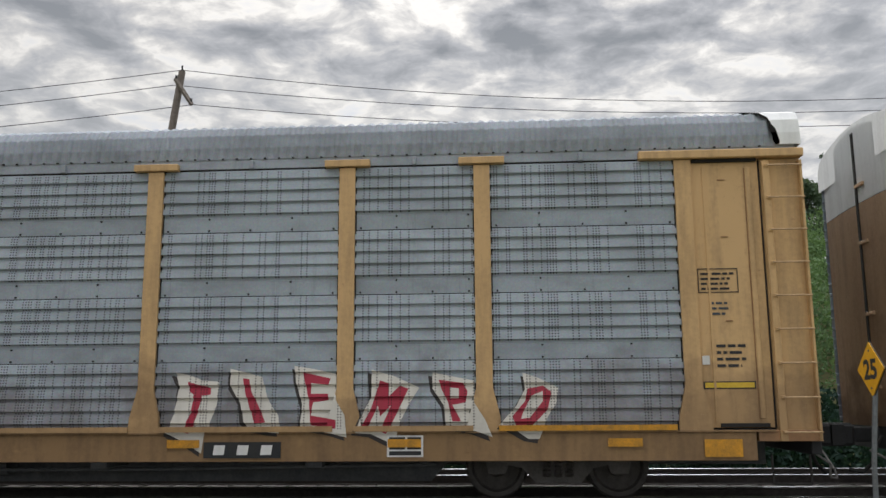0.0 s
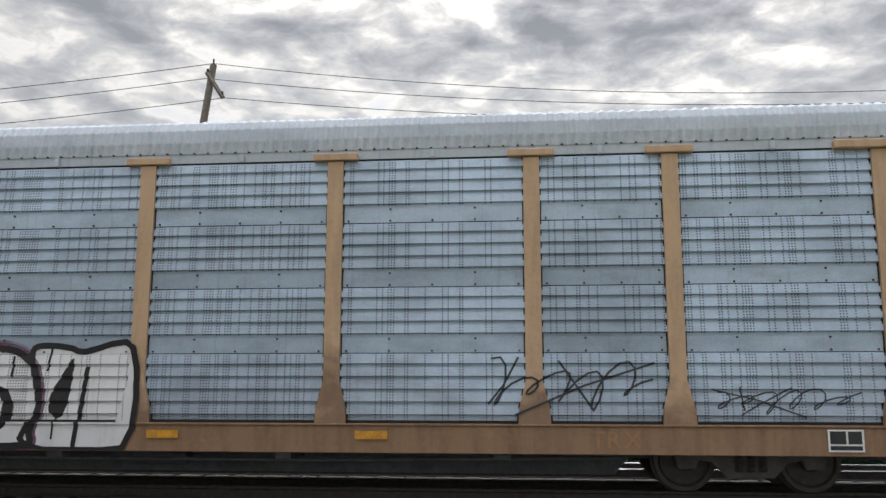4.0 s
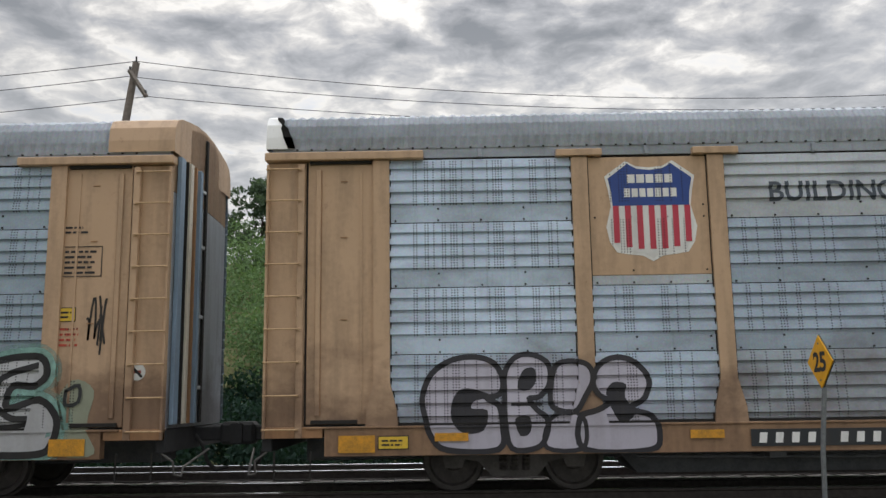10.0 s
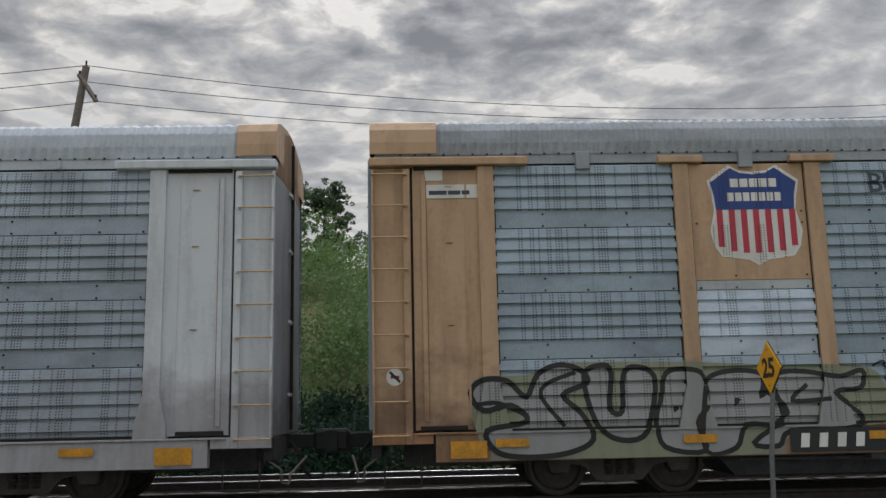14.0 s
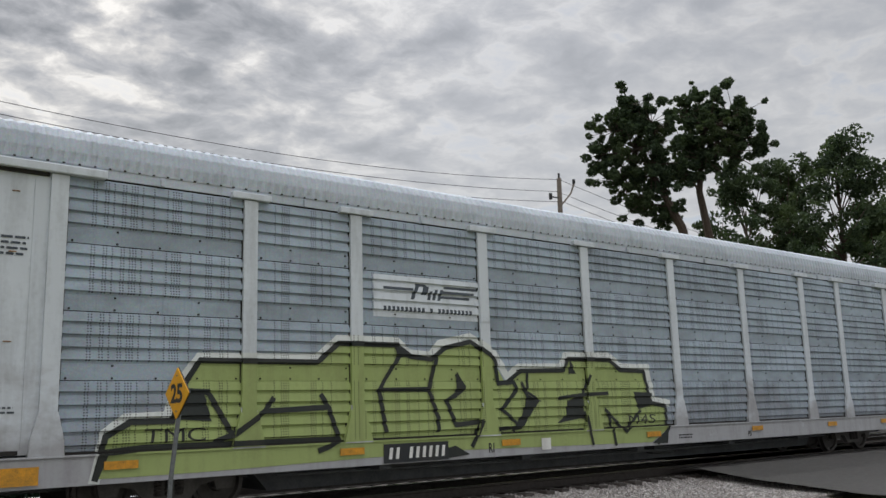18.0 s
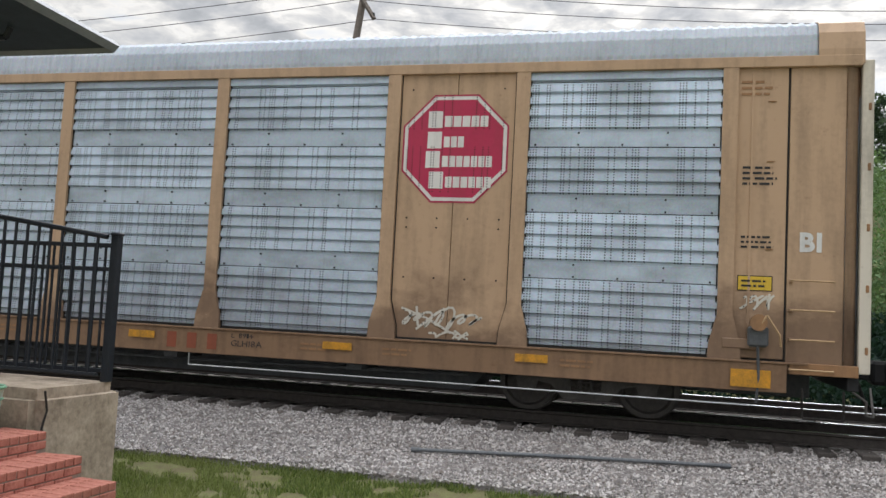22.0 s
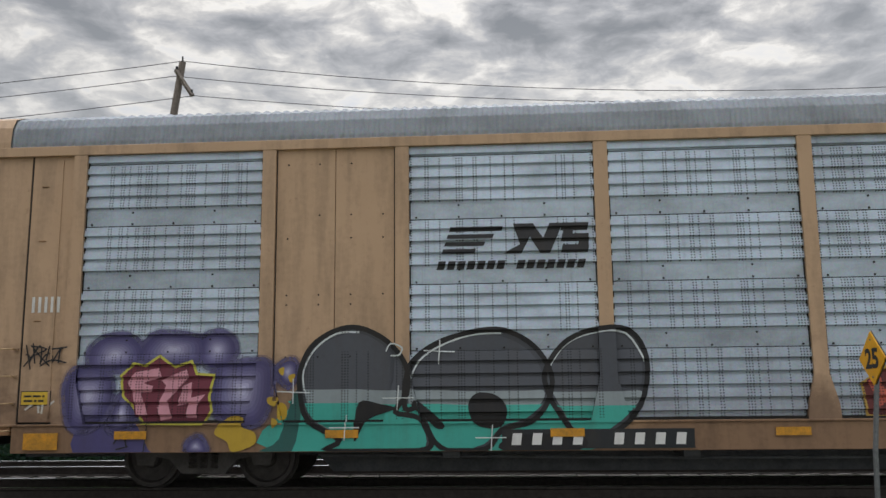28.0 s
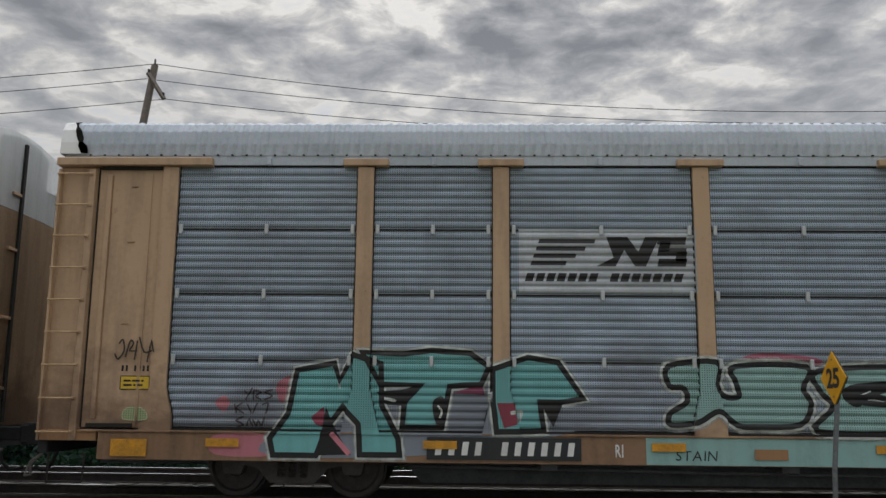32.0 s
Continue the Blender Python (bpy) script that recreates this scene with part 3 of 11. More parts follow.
def end_panel(car, side, S):
    """The solid panel between the last post and the wagon's end."""
    paint = M[S["paint"]]
    top = 4.93 if S["kind"] == "boxed" else 4.72
    boxed = S["kind"] == "boxed"
    seam, edge = (12.70, 13.43) if boxed else (13.02, HALF)
    part("door_panel", box(blank(), *sorted((side * 12.05, side * seam)), SKIN - 0.015, SKIN + 0.03, 0.98, top, 0.004), paint, car)
    part("corner_panel", box(blank(), *sorted((side * (seam + 0.03), side * edge)), SKIN - (0.012 if boxed else 0.005), SKIN + 0.03, 0.80, top, 0.008), paint, car)
    part("door_seam", box(blank(), *sorted((side * (seam + 0.005), side * (seam + 0.025))), SKIN - 0.01, SKIN + 0.01, 0.98, top), M["seam"], car)
    part("door_hinge_line", box(blank(), *sorted((side * 12.24, side * 12.27)), SKIN - 0.03, SKIN - 0.015, 1.05, top - 0.1), paint, car)
    if not boxed:
        part("door_channel", box(blank(), *sorted((side * 12.83, side * 12.90)), SKIN - 0.045, SKIN - 0.015, 1.1, top - 0.12, 0.006), paint, car)
        # thin brown strip that draws the channel's shade line
        part("channel_shade", box(blank(), *sorted((side * 12.818, side * 12.83)), SKIN - 0.021, SKIN - 0.014, 1.1, top - 0.12), M["tan_dark"], car)
        part("door_foot_slot", box(blank(), *sorted((side * 12.30, side * 12.95)), SKIN - 0.05, SKIN - 0.015, 0.985, 1.04, 0.004), M["seam"], car)
    for z in (2.42, 3.6, 4.42):
        x = side * 12.5
        part("door_latch", box(blank(), x - 0.05, x + 0.05, SKIN - 0.03, SKIN - 0.015, z, z + 0.014, 0.003), M["tan_dark"], car)
    if boxed:
        ladder(car, side, 12.78, 13.30, 0.745, 2.10, 4, paint, False)
        # the rounded corner column
        col, n = blank(), 7
        ring = [(side * (edge + 0.16 * math.sin(a)), SKIN + 0.13 - 0.16 * math.cos(a)) for a in (k * math.pi / 2 / (n - 1) for k in range(n))]
        lo, hi = ([col.verts.new((x, y, z)) for x, y in ring] for z in (0.80, 4.90))
        for k in range(n - 1):
            col.faces.new((lo[k], lo[k + 1], hi[k + 1], hi[k]))
        bmesh.ops.solidify(col, geom=col.faces[:], thickness=0.02)
        part("corner_column", col, paint, car)
    else:
        ladder(car, side, 13.06, HALF, 0.80, 4.68, 9, paint)
        part("end_cap_bar", box(blank(), *sorted((side * 11.35, side * (HALF + 0.03))), -1.63, -1.44, 4.73, 4.85, 0.012), paint, car)
        # dark strip standing in for the shadow below the cap bar
        part("cap_shade", box(blank(), *sorted((side * 12.1, side * 13.0)), -1.56, -1.50, 4.68, 4.728, 0.004), M["seam"], car)
    # stirrup step and corner grab
    xs = sorted((side * 12.95, side * 13.45))
    part("stirrup_step", bent(blank(), [(xs[0], -1.5, 0.62), (xs[0], -1.52, 0.24), (xs[1], -1.52, 0.24), (xs[1], -1.5, 0.62)], 0.016), M["seam"], car)
    part("corner_plate", box(blank(), *sorted((side * 12.78, side * HALF)), -1.57, -1.40, 0.80, 0.95, 0.006), M["tan_dark"] if S["paint"] != "white_paint" else paint, car)


def end_wall(car, side, S):
    paint = M[S["end_paint"][0 if side > 0 else 1]]
    top = M[S["end_top"][0 if side > 0 else 1]]
    split, deep = S["end_split"], 0.24 if S["kind"] == "boxed" else 0.07
    for half in (0, 1):
        key = ("end_door", side, half, split, deep)
        shared("end_door", once(key, lambda bm: end_door(bm, side, 0.95, split, half, deep)), paint, car)
        crest = lambda y: 5.02 + (0.70 if S["kind"] == "boxed" else 0.58) * max(0.0, 1 - (abs(y) / 1.5) ** 2.2)
        shared("end_door_head", once(("end_head", side, half, split, deep, S["kind"] == "boxed"), lambda bm: end_door(bm, side, split + 0.006, crest, half, deep)), top, car)
    x = side * (HALF + deep - 0.025)
    part("door_edge_seam", box(blank(), x - 0.01, x + 0.035, -0.10, -0.02, 1.0, 5.6 if S["kind"] == "boxed" else 5.5, 0.006), M["seam"], car)
    for z in (1.5, 2.6, 3.7, 4.6):
        part("hinge", box(blank(), *sorted((side * (HALF + deep - 0.08), side * (HALF + deep + 0.005))), -0.35, -0.05, z, z + 0.05, 0.006), paint, car)
    for y, wide, tone in ((-1.22, 0.10, "panel_blue"), (-1.02, 0.015, "seam"), (-0.86, 0.07, "cream_post"), (-0.66, 0.03, "tan_dark"), (-0.42, 0.06, "panel_blue")) if deep > 0.2 or S["big_bracket"] else ():
        bow = deep * math.cos(y / 1.46 * math.pi / 2) ** 0.8
        part("door_rib", box(blank(), *sorted((side * (HALF - 0.03 + bow), side * (HALF + 0.035 + bow))), y - wide, y + wide, 1.0, 4.9, 0.006), M[tone], car)
    if deep > 0.2:
        part("corner_post", box(blank(), *sorted((side * (HALF + 0.004), side * (HALF + 0.15))), -1.50, -1.36, 0.85, 4.98, 0.01), M["cream_post"], car, "cream end post with rusty hinge marks")
        for z in (1.1, 1.9, 2.7, 3.5, 4.3):
            part("post_hinge", box(blank(), *sorted((side * (HALF + 0.08), side * (HALF + 0.12))), -1.515, -1.49, z, z + 0.10, 0.01), M["tan_dark"], car)
    part("end_sill", box(blank(), *sorted((side * (HALF - 0.12), side * (HALF + 0.02))), -1.48, 1.48, 0.62, 0.94, 0.012), M["coupler"], car)
    shared("coupler", once(("coupler", side), lambda bm: coupler(bm, side)), M["coupler"], car)
    shared("air_hose", once(("air_hose", side), lambda bm: air_hose(bm, side)), M["black"], car)
    shared("cut_lever", once(("cut_lever", side), lambda bm: cut_lever(bm, side)), M["cast"], car)
    cap = M[S["cap"][0 if side > 0 else 1]]
    high = roof_rise(S)
    lean = ("outward" if S["paint"] == "tan" else "inward") if S["kind"] != "boxed" and S["torn"] else ""
    key = ("roof_cap", side, S["cap_long"], lean, high)
    shared("roof_end_cap", once(key, lambda bm: roof_cap(bm, side, S["cap_long"], lean, high)), cap, car)
    if lean:
        part("roof_corner_gap", once_free(lambda bm: roof_gap(bm, side, lean, high, len(CARS) * 2 + side)), M["seam"], car, "dark ragged tear below the roof cap")


def roof_rise(S):
    return 1.0 if S["kind"] == "boxed" else 0.86


def once_free(make):
    bm = blank()
    make(bm)
    return bm


def truck(car, side):
    bogie = shared("truck", once("truck", lambda bm: (box(bm, -0.16, 0.16, -1.0, 1.0, 0.42, 0.62, 0.02), box(bm, -0.3, 0.3, -0.3, 0.3, 0.55, 0.74, 0.02))), M["dark"], car, "dark cast steel truck")
    bogie.location.x = side * 10.12
    for y in (-1.0, 1.0):
        shared("side_frame", once(("side_frame", y), lambda bm: side_frame(bm, y)), M["cast"], bogie)
    for x in (-0.16, 0.0, 0.16):
        shared("spring", once(("spring", x), lambda bm: truck_spring(bm, x, -1.06)), M["wheel"], bogie)
    sets = []
    for x in (-0.865, 0.865):
        w = shared("wheelset", once("wheelset", wheelset), M["wheel"], bogie)
        w.location = (x, 0, 0.43)
        sets.append(w)
    return sets


def wagon(index, label, S):
    """One auto rack wagon. S: its kind, paints, sheets and marks."""
    car = thing("autorack_railcar", label, "freight car", "cars of the train")
    boxed, fine = S["kind"] == "boxed", S["kind"] == "fine"
    paint = M[S["paint"]]
    sill = M[{"tan": "tan_sill", "yellow": "yellow_sill"}.get(S["paint"], S["paint"])]
    part("deck_frame", box(blank(), -13.4, 13.4, -1.42, 1.42, 0.93, 0.985), M["dark"], car)
    part("side_sill", box(blank(), -12.75, 12.75, -1.575, -1.40, 0.55, 0.925, 0.006), sill, car)
    part("sill_ledge", box(blank(), -13.0, 13.0, -1.60, -1.45, 0.925, 0.952, 0.004), sill, car)
    part("far_sill", box(blank(), -12.0, 12.0, 1.40, 1.575, 0.55, 0.925, 0.006), sill, car)
    part("centre_sill", box(blank(), -13.2, 13.2, -0.34, 0.34, 0.42, 0.90, 0.01), M["dark"], car)
    part("belly_sill", solid(blank(), [(-8.9, 0.88), (8.9, 0.88), (8.3, 0.21), (-8.3, 0.21)], -0.62, 0.62), M["dark"], car)
    part("sill_slot", box(blank(), -11.9, 11.9, SKIN - 0.034, SKIN - 0.02, 0.956, 0.984), M["seam"], car)
    # dark board added behind the sheets, standing in for the shaded interior
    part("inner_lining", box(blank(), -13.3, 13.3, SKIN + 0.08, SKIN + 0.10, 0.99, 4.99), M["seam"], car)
    far = [(-y, z) for r in range(4) for y, z in rib_rows(r, fine)]
    shared("far_side_wall", once(("far", fine), lambda bm: strip(bm, far + [(1.5, 5.0)], -HALF, HALF)), M[S["steel"]], car)
    # the same dark board added below the roof
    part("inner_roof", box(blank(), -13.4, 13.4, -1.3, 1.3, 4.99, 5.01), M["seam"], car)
    solids = S.get("solid", ())
    for bay in range(9):
        for row in range(4):
            if boxed and bay in (1, 7):
                continue
            if (bay, row) in solids:
                continue
            shared("side_sheet", sheet_mesh(bay, row, fine), M[S.get("special", {}).get((bay, row), S["steel"])], car)
        if boxed and bay in (1, 7):
            x0, x1 = POSTS[bay] + 0.08, POSTS[bay + 1] - 0.08
            for p, q in ((x0, (x0 + x1) / 2 - 0.004), ((x0 + x1) / 2 + 0.004, x1)):
                part("solid_panel", box(blank(), p, q, SKIN - 0.02, SKIN + 0.03, 0.97, 4.93, 0.006), paint, car)
            rnd, bm = random.Random(index * 10 + bay), blank()
            for col in range(4):
                for z in (1.86, 2.6, 2.74, 3.56, 3.9, 4.66):
                    if rnd.random() < 0.8:
                        x = x0 + 0.2 + col * (x1 - x0 - 0.4) / 3
                        rod(bm, (x, SKIN - 0.03, z), (x, SKIN - 0.018, z), 0.014, 6)
            part("rivet", bm, M["seam"], car)
    for k in range(10):
        shared("post", post_mesh(k, S["kind"]), paint, car)
        for s in (-1, 1):
            if 0 <= k + (s - 1) // 2 < 9:
                w, foot, head = (0.10, 0.20, 4.93) if boxed else (0.115, 0.21, 4.74)
                x = POSTS[k]
                # dark strip drawn as the shadow line in the gap beside the post
                shared("sheet_gap", once(("gap", k, s, boxed), lambda bm: solid(bm, [(x + s * (w + 0.004), head), (x + s * (w + 0.018), head), (x + s * (w + 0.022), 1.53), (x + s * (foot + 0.02), 1.16), (x + s * (foot + 0.034), 0.96), (x + s * (foot + 0.018), 0.96), (x + s * (foot + 0.004), 1.16), (x + s * (w + 0.007), 1.53)], SKIN - 0.026, SKIN + 0.02)), M["seam"], car)
        if not boxed and 0 < k < 9:
            shared("post_cap", once(("cap", k), lambda bm: box(bm, POSTS[k] - 0.33, POSTS[k] + 0.33, -1.61, -1.45, 4.735, 4.835, 0.008)), paint, car)
    if boxed:
        part("top_rail", box(blank(), -HALF, HALF, -1.578, -1.44, 4.885, 5.03, 0.006), paint, car)
        for bay in (0, 2, 3, 4, 5, 6, 8):
            x0, x1 = POSTS[bay] + 0.1, POSTS[bay + 1] - 0.1
            shared("head_sheet", once(("head", bay), lambda bm: strip(bm, [(SKIN, 4.744), (SKIN, 4.756), (SKIN - RIB, 4.77), (SKIN - RIB * 0.62, 4.88), (SKIN, 4.89), (SKIN, 4.93)], x0, x1)), M[S["steel"]], car)
    else:
        part("top_rail", box(blank(), -HALF + 0.05, HALF - 0.05, -1.52, -1.44, 4.758, 4.99, 0.004), M[S["roof"]], car)
        part("head_slot", box(blank(), -12, 12, SKIN - 0.004, SKIN + 0.02, 4.74, 4.758), M["seam"], car)
        for bay in range(9):
            x = (POSTS[bay] + POSTS[bay + 1]) / 2
            shared("roof_bracket", once(("bracket", bay, S["big_bracket"]), lambda bm: box(bm, x - 0.03 - 0.07 * S["big_bracket"], x + 0.03 + 0.07 * S["big_bracket"], -1.575, -1.50, 4.75 - 0.09 * S["big_bracket"], 4.87 + 0.05 * S["big_bracket"], 0.006)), M[S["roof"]], car)
    shared("roof", once(("roof", roof_rise(S)), lambda bm: roof(bm, roof_rise(S))), M[S["roof"]], car)
    # bolts along the roof's lower edge
    shared("roof_edge_bolts", once("edge_bolts", lambda bm: [box(bm, -13.2 + k * 0.21, -13.2 + k * 0.21 + 0.03, -1.548, -1.525, 4.897, 4.914) for k in range(126)]), M["seam"], car)["kind"] = "stuff"
    if fine:
        for bay in range(9):
            x0, x1 = POSTS[bay] + 0.18, POSTS[bay + 1] - 0.18
            for row in (1, 2, 3):
                z = SHEET_FOOT + row * SHEET_TALL
                for x in (x0, (x0 + x1) / 2, x1):
                    shared("sheet_bracket", once(("clip", bay, row, round(x, 2)), lambda bm: box(bm, x - 0.028, x + 0.028, SKIN - 0.05, SKIN, z - 0.07, z + 0.07, 0.008)), M["bolt"], car)
                shared("sheet_joint", once(("joint", bay, row), lambda bm: box(bm, POSTS[bay] + 0.1, POSTS[bay + 1] - 0.1, SKIN - 0.012, SKIN + 0.03, z - 0.013, z + 0.013)), M["seam"], car)
    else:
        for bay in range(9):
            if boxed and bay in (1, 7):
                continue
            def studs(bm):
                n = 3 if POSTS[bay + 1] - POSTS[bay] > 2.2 else 2
                for row in range(5):
                    z = SHEET_FOOT + row * SHEET_TALL
                    for k in range(n + 2):
                        x = POSTS[bay] + 0.2 + k * (POSTS[bay + 1] - POSTS[bay] - 0.4) / (n + 1)
                        for dz in (0.03, 0.2):
                            if 0 < row < 4 and (k % 2 or dz < 0.1):
                                box(bm, x - 0.012, x + 0.012, SKIN - 0.03, SKIN, z + dz - 0.012, z + dz + 0.012)
            shared("sheet_bolts", once(("studs", bay), studs), M["seam"], car)["kind"] = "stuff"
    for side in (-1, 1):
        end_panel(car, side, S)
        end_wall(car, side, S)
    sets = truck(car, -1) + truck(car, 1)
    # brake gear below the deck
    part("brake_pipe", tube(blank(), [Vector(p) for p in ((-8.4, -1.1, 0.48), (-3, -1.1, 0.42), (4, -1.1, 0.42), (8.4, -1.1, 0.48))], 0.025, 8), M["dark"], car)
    part("brake_cylinder", rod(blank(), (1.2, -0.8, 0.48), (2.0, -0.8, 0.48), 0.16, 12), M["dark"], car)
    for x in (-6.5, -3.2, 0.2, 3.6, 6.7):
        part("cross_bearer", box(blank(), x - 0.12, x + 0.12, -1.38, 1.38, 0.45, 0.9, 0.01), M["dark"], car)
    for x in S.get("reflectors") or {4: (-11.7, -9.1, -6.5, -2.4, 0.5, 3.2, 6.0, 9.0), 5: (-11.0, -7.3, -3.8, 0.4, 4.4, 8.0, 11.0), 7: (-9.8, -6.2, -3.0, 0.2, 3.2, 6.5, 9.4)}.get(index, (-11.0, -8.0, -4.9, -1.9, 1.9, 4.9, 8.0, 11.0)):
        plate("reflector", car, x - 0.23, x + 0.23, 0.74, 0.85, M["reflector"], -1.600, "yellow reflector strip")
    plate("end_reflector", car, 12.05, 12.55, 0.6, 0.83, M["reflector"], -1.600)
    plate("end_reflector", car, -12.55, -12.05, 0.6, 0.83, M["reflector"], -1.600)
    return car, sets

# ---- lettering and sprayed paint, laid over the relief of the wagon's side ----
GLYPHS = {}


def glyph(ch, grow):
    """A letter's flat outline: its points, its faces and the size of the plain letter."""
    key = (ch, round(grow, 3))
    if key not in GLYPHS:
        cu = bpy.data.curves.new("letter", "FONT")
        cu.body, cu.size, cu.offset, cu.resolution_u = ch, 1.0, grow, 3
        ob = new("letter", cu)
        me = ob.to_mesh()
        pts = [(v.co.x, v.co.y) for v in me.vertices]
        faces = [tuple(p.vertices) for p in me.polygons]
        ob.to_mesh_clear()
        bpy.data.objects.remove(ob)
        bpy.data.curves.remove(cu)
        if ch == "M" and grow > 0:
            # the thickened letter is laid from four strokes
            lo, hi = [min(p[i] for p in pts) for i in (0, 1)], [max(p[i] for p in pts) for i in (0, 1)]
            w = 0.15 + 1.2 * grow
            unit = [(0, 0), (w, 0), (w, 1), (0, 1), (1 - w, 0), (1, 0), (1, 1), (1 - w, 1), (w, 0.62 - grow), (0.5, 0.06), (0.5, 0.46 + grow), (1 - w, 0.62 - grow)]
            pts = [(lo[0] + u * (hi[0] - lo[0]), lo[1] + v * (hi[1] - lo[1])) for u, v in unit]
            faces = [(0, 1, 2, 3), (4, 5, 6, 7), (8, 9, 10, 2), (9, 11, 7, 10)]
        GLYPHS[key] = (pts, faces)
    return GLYPHS[key]


def plain_box(ch):
    pts, _ = glyph(ch, 0.0)
    xs, zs = [p[0] for p in pts], [p[1] for p in pts]
    return min(xs), max(xs), min(zs), max(zs)


def post_half(z):
    if z > 1.525:
        return 0.119
    return 0.123 + (1.53 - z) / 0.37 * 0.091


def relief(x, z, S):
    """How far out the wagon's near side stands at a point."""
    boxed, fine = S["kind"] == "boxed", S["kind"] == "fine"
    if z < 0.925:
        return -1.588 if abs(x) > 12.0 else -1.578
    for p in POSTS:
        if abs(x - p) < post_half(z):
            return SKIN - 0.077 if z > 1.53 else SKIN - 0.096
    if z < 0.952:
        return -1.602
    if boxed and abs(x) > 12.70:
        return SKIN - 0.014
    if abs(x) > 13.02:
        return SKIN - (0.102 if abs(x) < 13.165 and z > 0.8 else 0.007)
    if abs(x) > 11.96:
        return SKIN - 0.017
    if boxed and 7.16 < abs(x) < 9.11:
        return SKIN - 0.022
    if z >= SHEET_HEAD:
        return -1.55
    row = min(3, max(0, int((z - SHEET_FOOT) / SHEET_TALL)))
    rows = rib_rows(row, fine)
    for (ya, za), (yb, zb) in zip(rows, rows[1:]):
        if za <= z <= zb:
            return ya + (yb - ya) * (z - za) / (zb - za)
    return SKIN - 0.012


BREAKS = {fine: sorted({0.925, 0.952, 1.16, 1.53} | {round(z, 4) for r in range(4) for _, z in rib_rows(r, fine)}) for fine in (False, True)}


def drape(shapes, S, lift=0.006):
    """One mesh from flat shapes (points of x and z, faces, material slot), cut at the folds of the side and laid on it."""
    out, mats = blank(), []
    fine = S["kind"] == "fine"
    for layer, (pts, faces) in enumerate(shapes):
        bm = blank()
        vs = [bm.verts.new((x, 0, z)) for x, z in pts]
        for f in faces:
            try:
                bm.faces.new([vs[k] for k in f])
            except ValueError:
                pass
        zs, xs = [p[1] for p in pts], [p[0] for p in pts]
        lo, hi, left, right = min(zs), max(zs), min(xs), max(xs)
        cuts = [((0, 0, z), (0, 0, 1)) for z in BREAKS[fine] if lo < z < hi]
        for p in POSTS:
            for s in (-1, 1):
                if left < p + s * 0.119 < right:
                    cuts.append(((p + s * 0.119, 0, 0), (1, 0, 0)))
                if left < p + s * 0.21 < right and lo < 1.6:
                    cuts.append(((p + s * 0.123, 0, 1.53), (0.37, 0, s * 0.091)))
        for x in (-13.165, -13.02, -12.70, -11.96, 11.96, 12.70, 13.02, 13.165):
            if left < x < right:
                cuts.append(((x, 0, 0), (1, 0, 0)))
        for co, no in cuts:
            bmesh.ops.bisect_plane(bm, geom=bm.verts[:] + bm.edges[:] + bm.faces[:], plane_co=co, plane_no=no, dist=1e-5)
        up = lift + (0.003 if 0.0055 < lift < 0.007 else 0.0012) * layer
        edges = {}
        for f in bm.faces:
            c = f.calc_center_median()
            ring = []
            for v in f.verts:
                q = v.co.lerp(c, 0.02)
                ring.append(out.verts.new((v.co.x, relief(q.x, q.z, S) - up, v.co.z)))
            g = out.faces.new(ring)
            g.material_index = layer
            g.normal_update()
            if g.normal.y > 0:
                g.normal_flip()
            for e in g.edges:
                key = tuple(sorted((round(v.co.x, 4), round(v.co.z, 4)) for v in e.verts))
                edges.setdefault(key, []).append(sorted(e.verts, key=lambda v: (round(v.co.x, 4), round(v.co.z, 4))))
        # the paint runs on over the steps of the side
        for pair in edges.values():
            if len(pair) == 2 and max(abs(a.co.y - b.co.y) for a, b in zip(*pair)) > 0.002:
                (a, b), (d, e) = pair
                ring = [a, b, e, d]
                if (a.co - d.co).length < 1e-4:
                    ring = [a, b, e]
                elif (b.co - e.co).length < 1e-4:
                    ring = [a, b, d]
                try:
                    out.faces.new(ring).material_index = layer
                except ValueError:
                    pass
        bm.free()
    bmesh.ops.remove_doubles(out, verts=out.verts, dist=0.0004)
    return out


def flat_part(name, shapes, colours, car, S, label="", lift=0.006):
    if S["kind"] == "fine":
        colours = [spray(c.name[-6:], True) if c.name.startswith("sprayed_paint") else c for c in colours]
    ob = new(name, mesh_of(drape(shapes, S, lift), name))
    for c in colours:
        ob.data.materials.append(c)
    ob.parent = car
    return tagged(ob, label)


def fitted(ch, x0, x1, z0, z1, grow, shear=0.0, turn=0.0, bulge=0.0):
    """A letter stretched into a box; grow thickens it, in metres."""
    a, b, c, d = plain_box(ch)
    sx, sz = (x1 - x0) / max(b - a, 1e-3), (z1 - z0) / max(d - c, 1e-3)
    pts, faces = glyph(ch, grow / math.sqrt(sx * sz))
    cx, cz = (x0 + x1) / 2, (z0 + z1) / 2
    ca, sa = math.cos(turn), math.sin(turn)
    res = []
    for x, z in pts:
        u, v = x0 + (x - a) * sx - cx, z0 + (z - c) * sz - cz
        u += shear * v + bulge * u * (1 - (2 * v / (z1 - z0)) ** 2)
        res.append((cx + u * ca - v * sa, cz + u * sa + v * ca))
    return res, faces


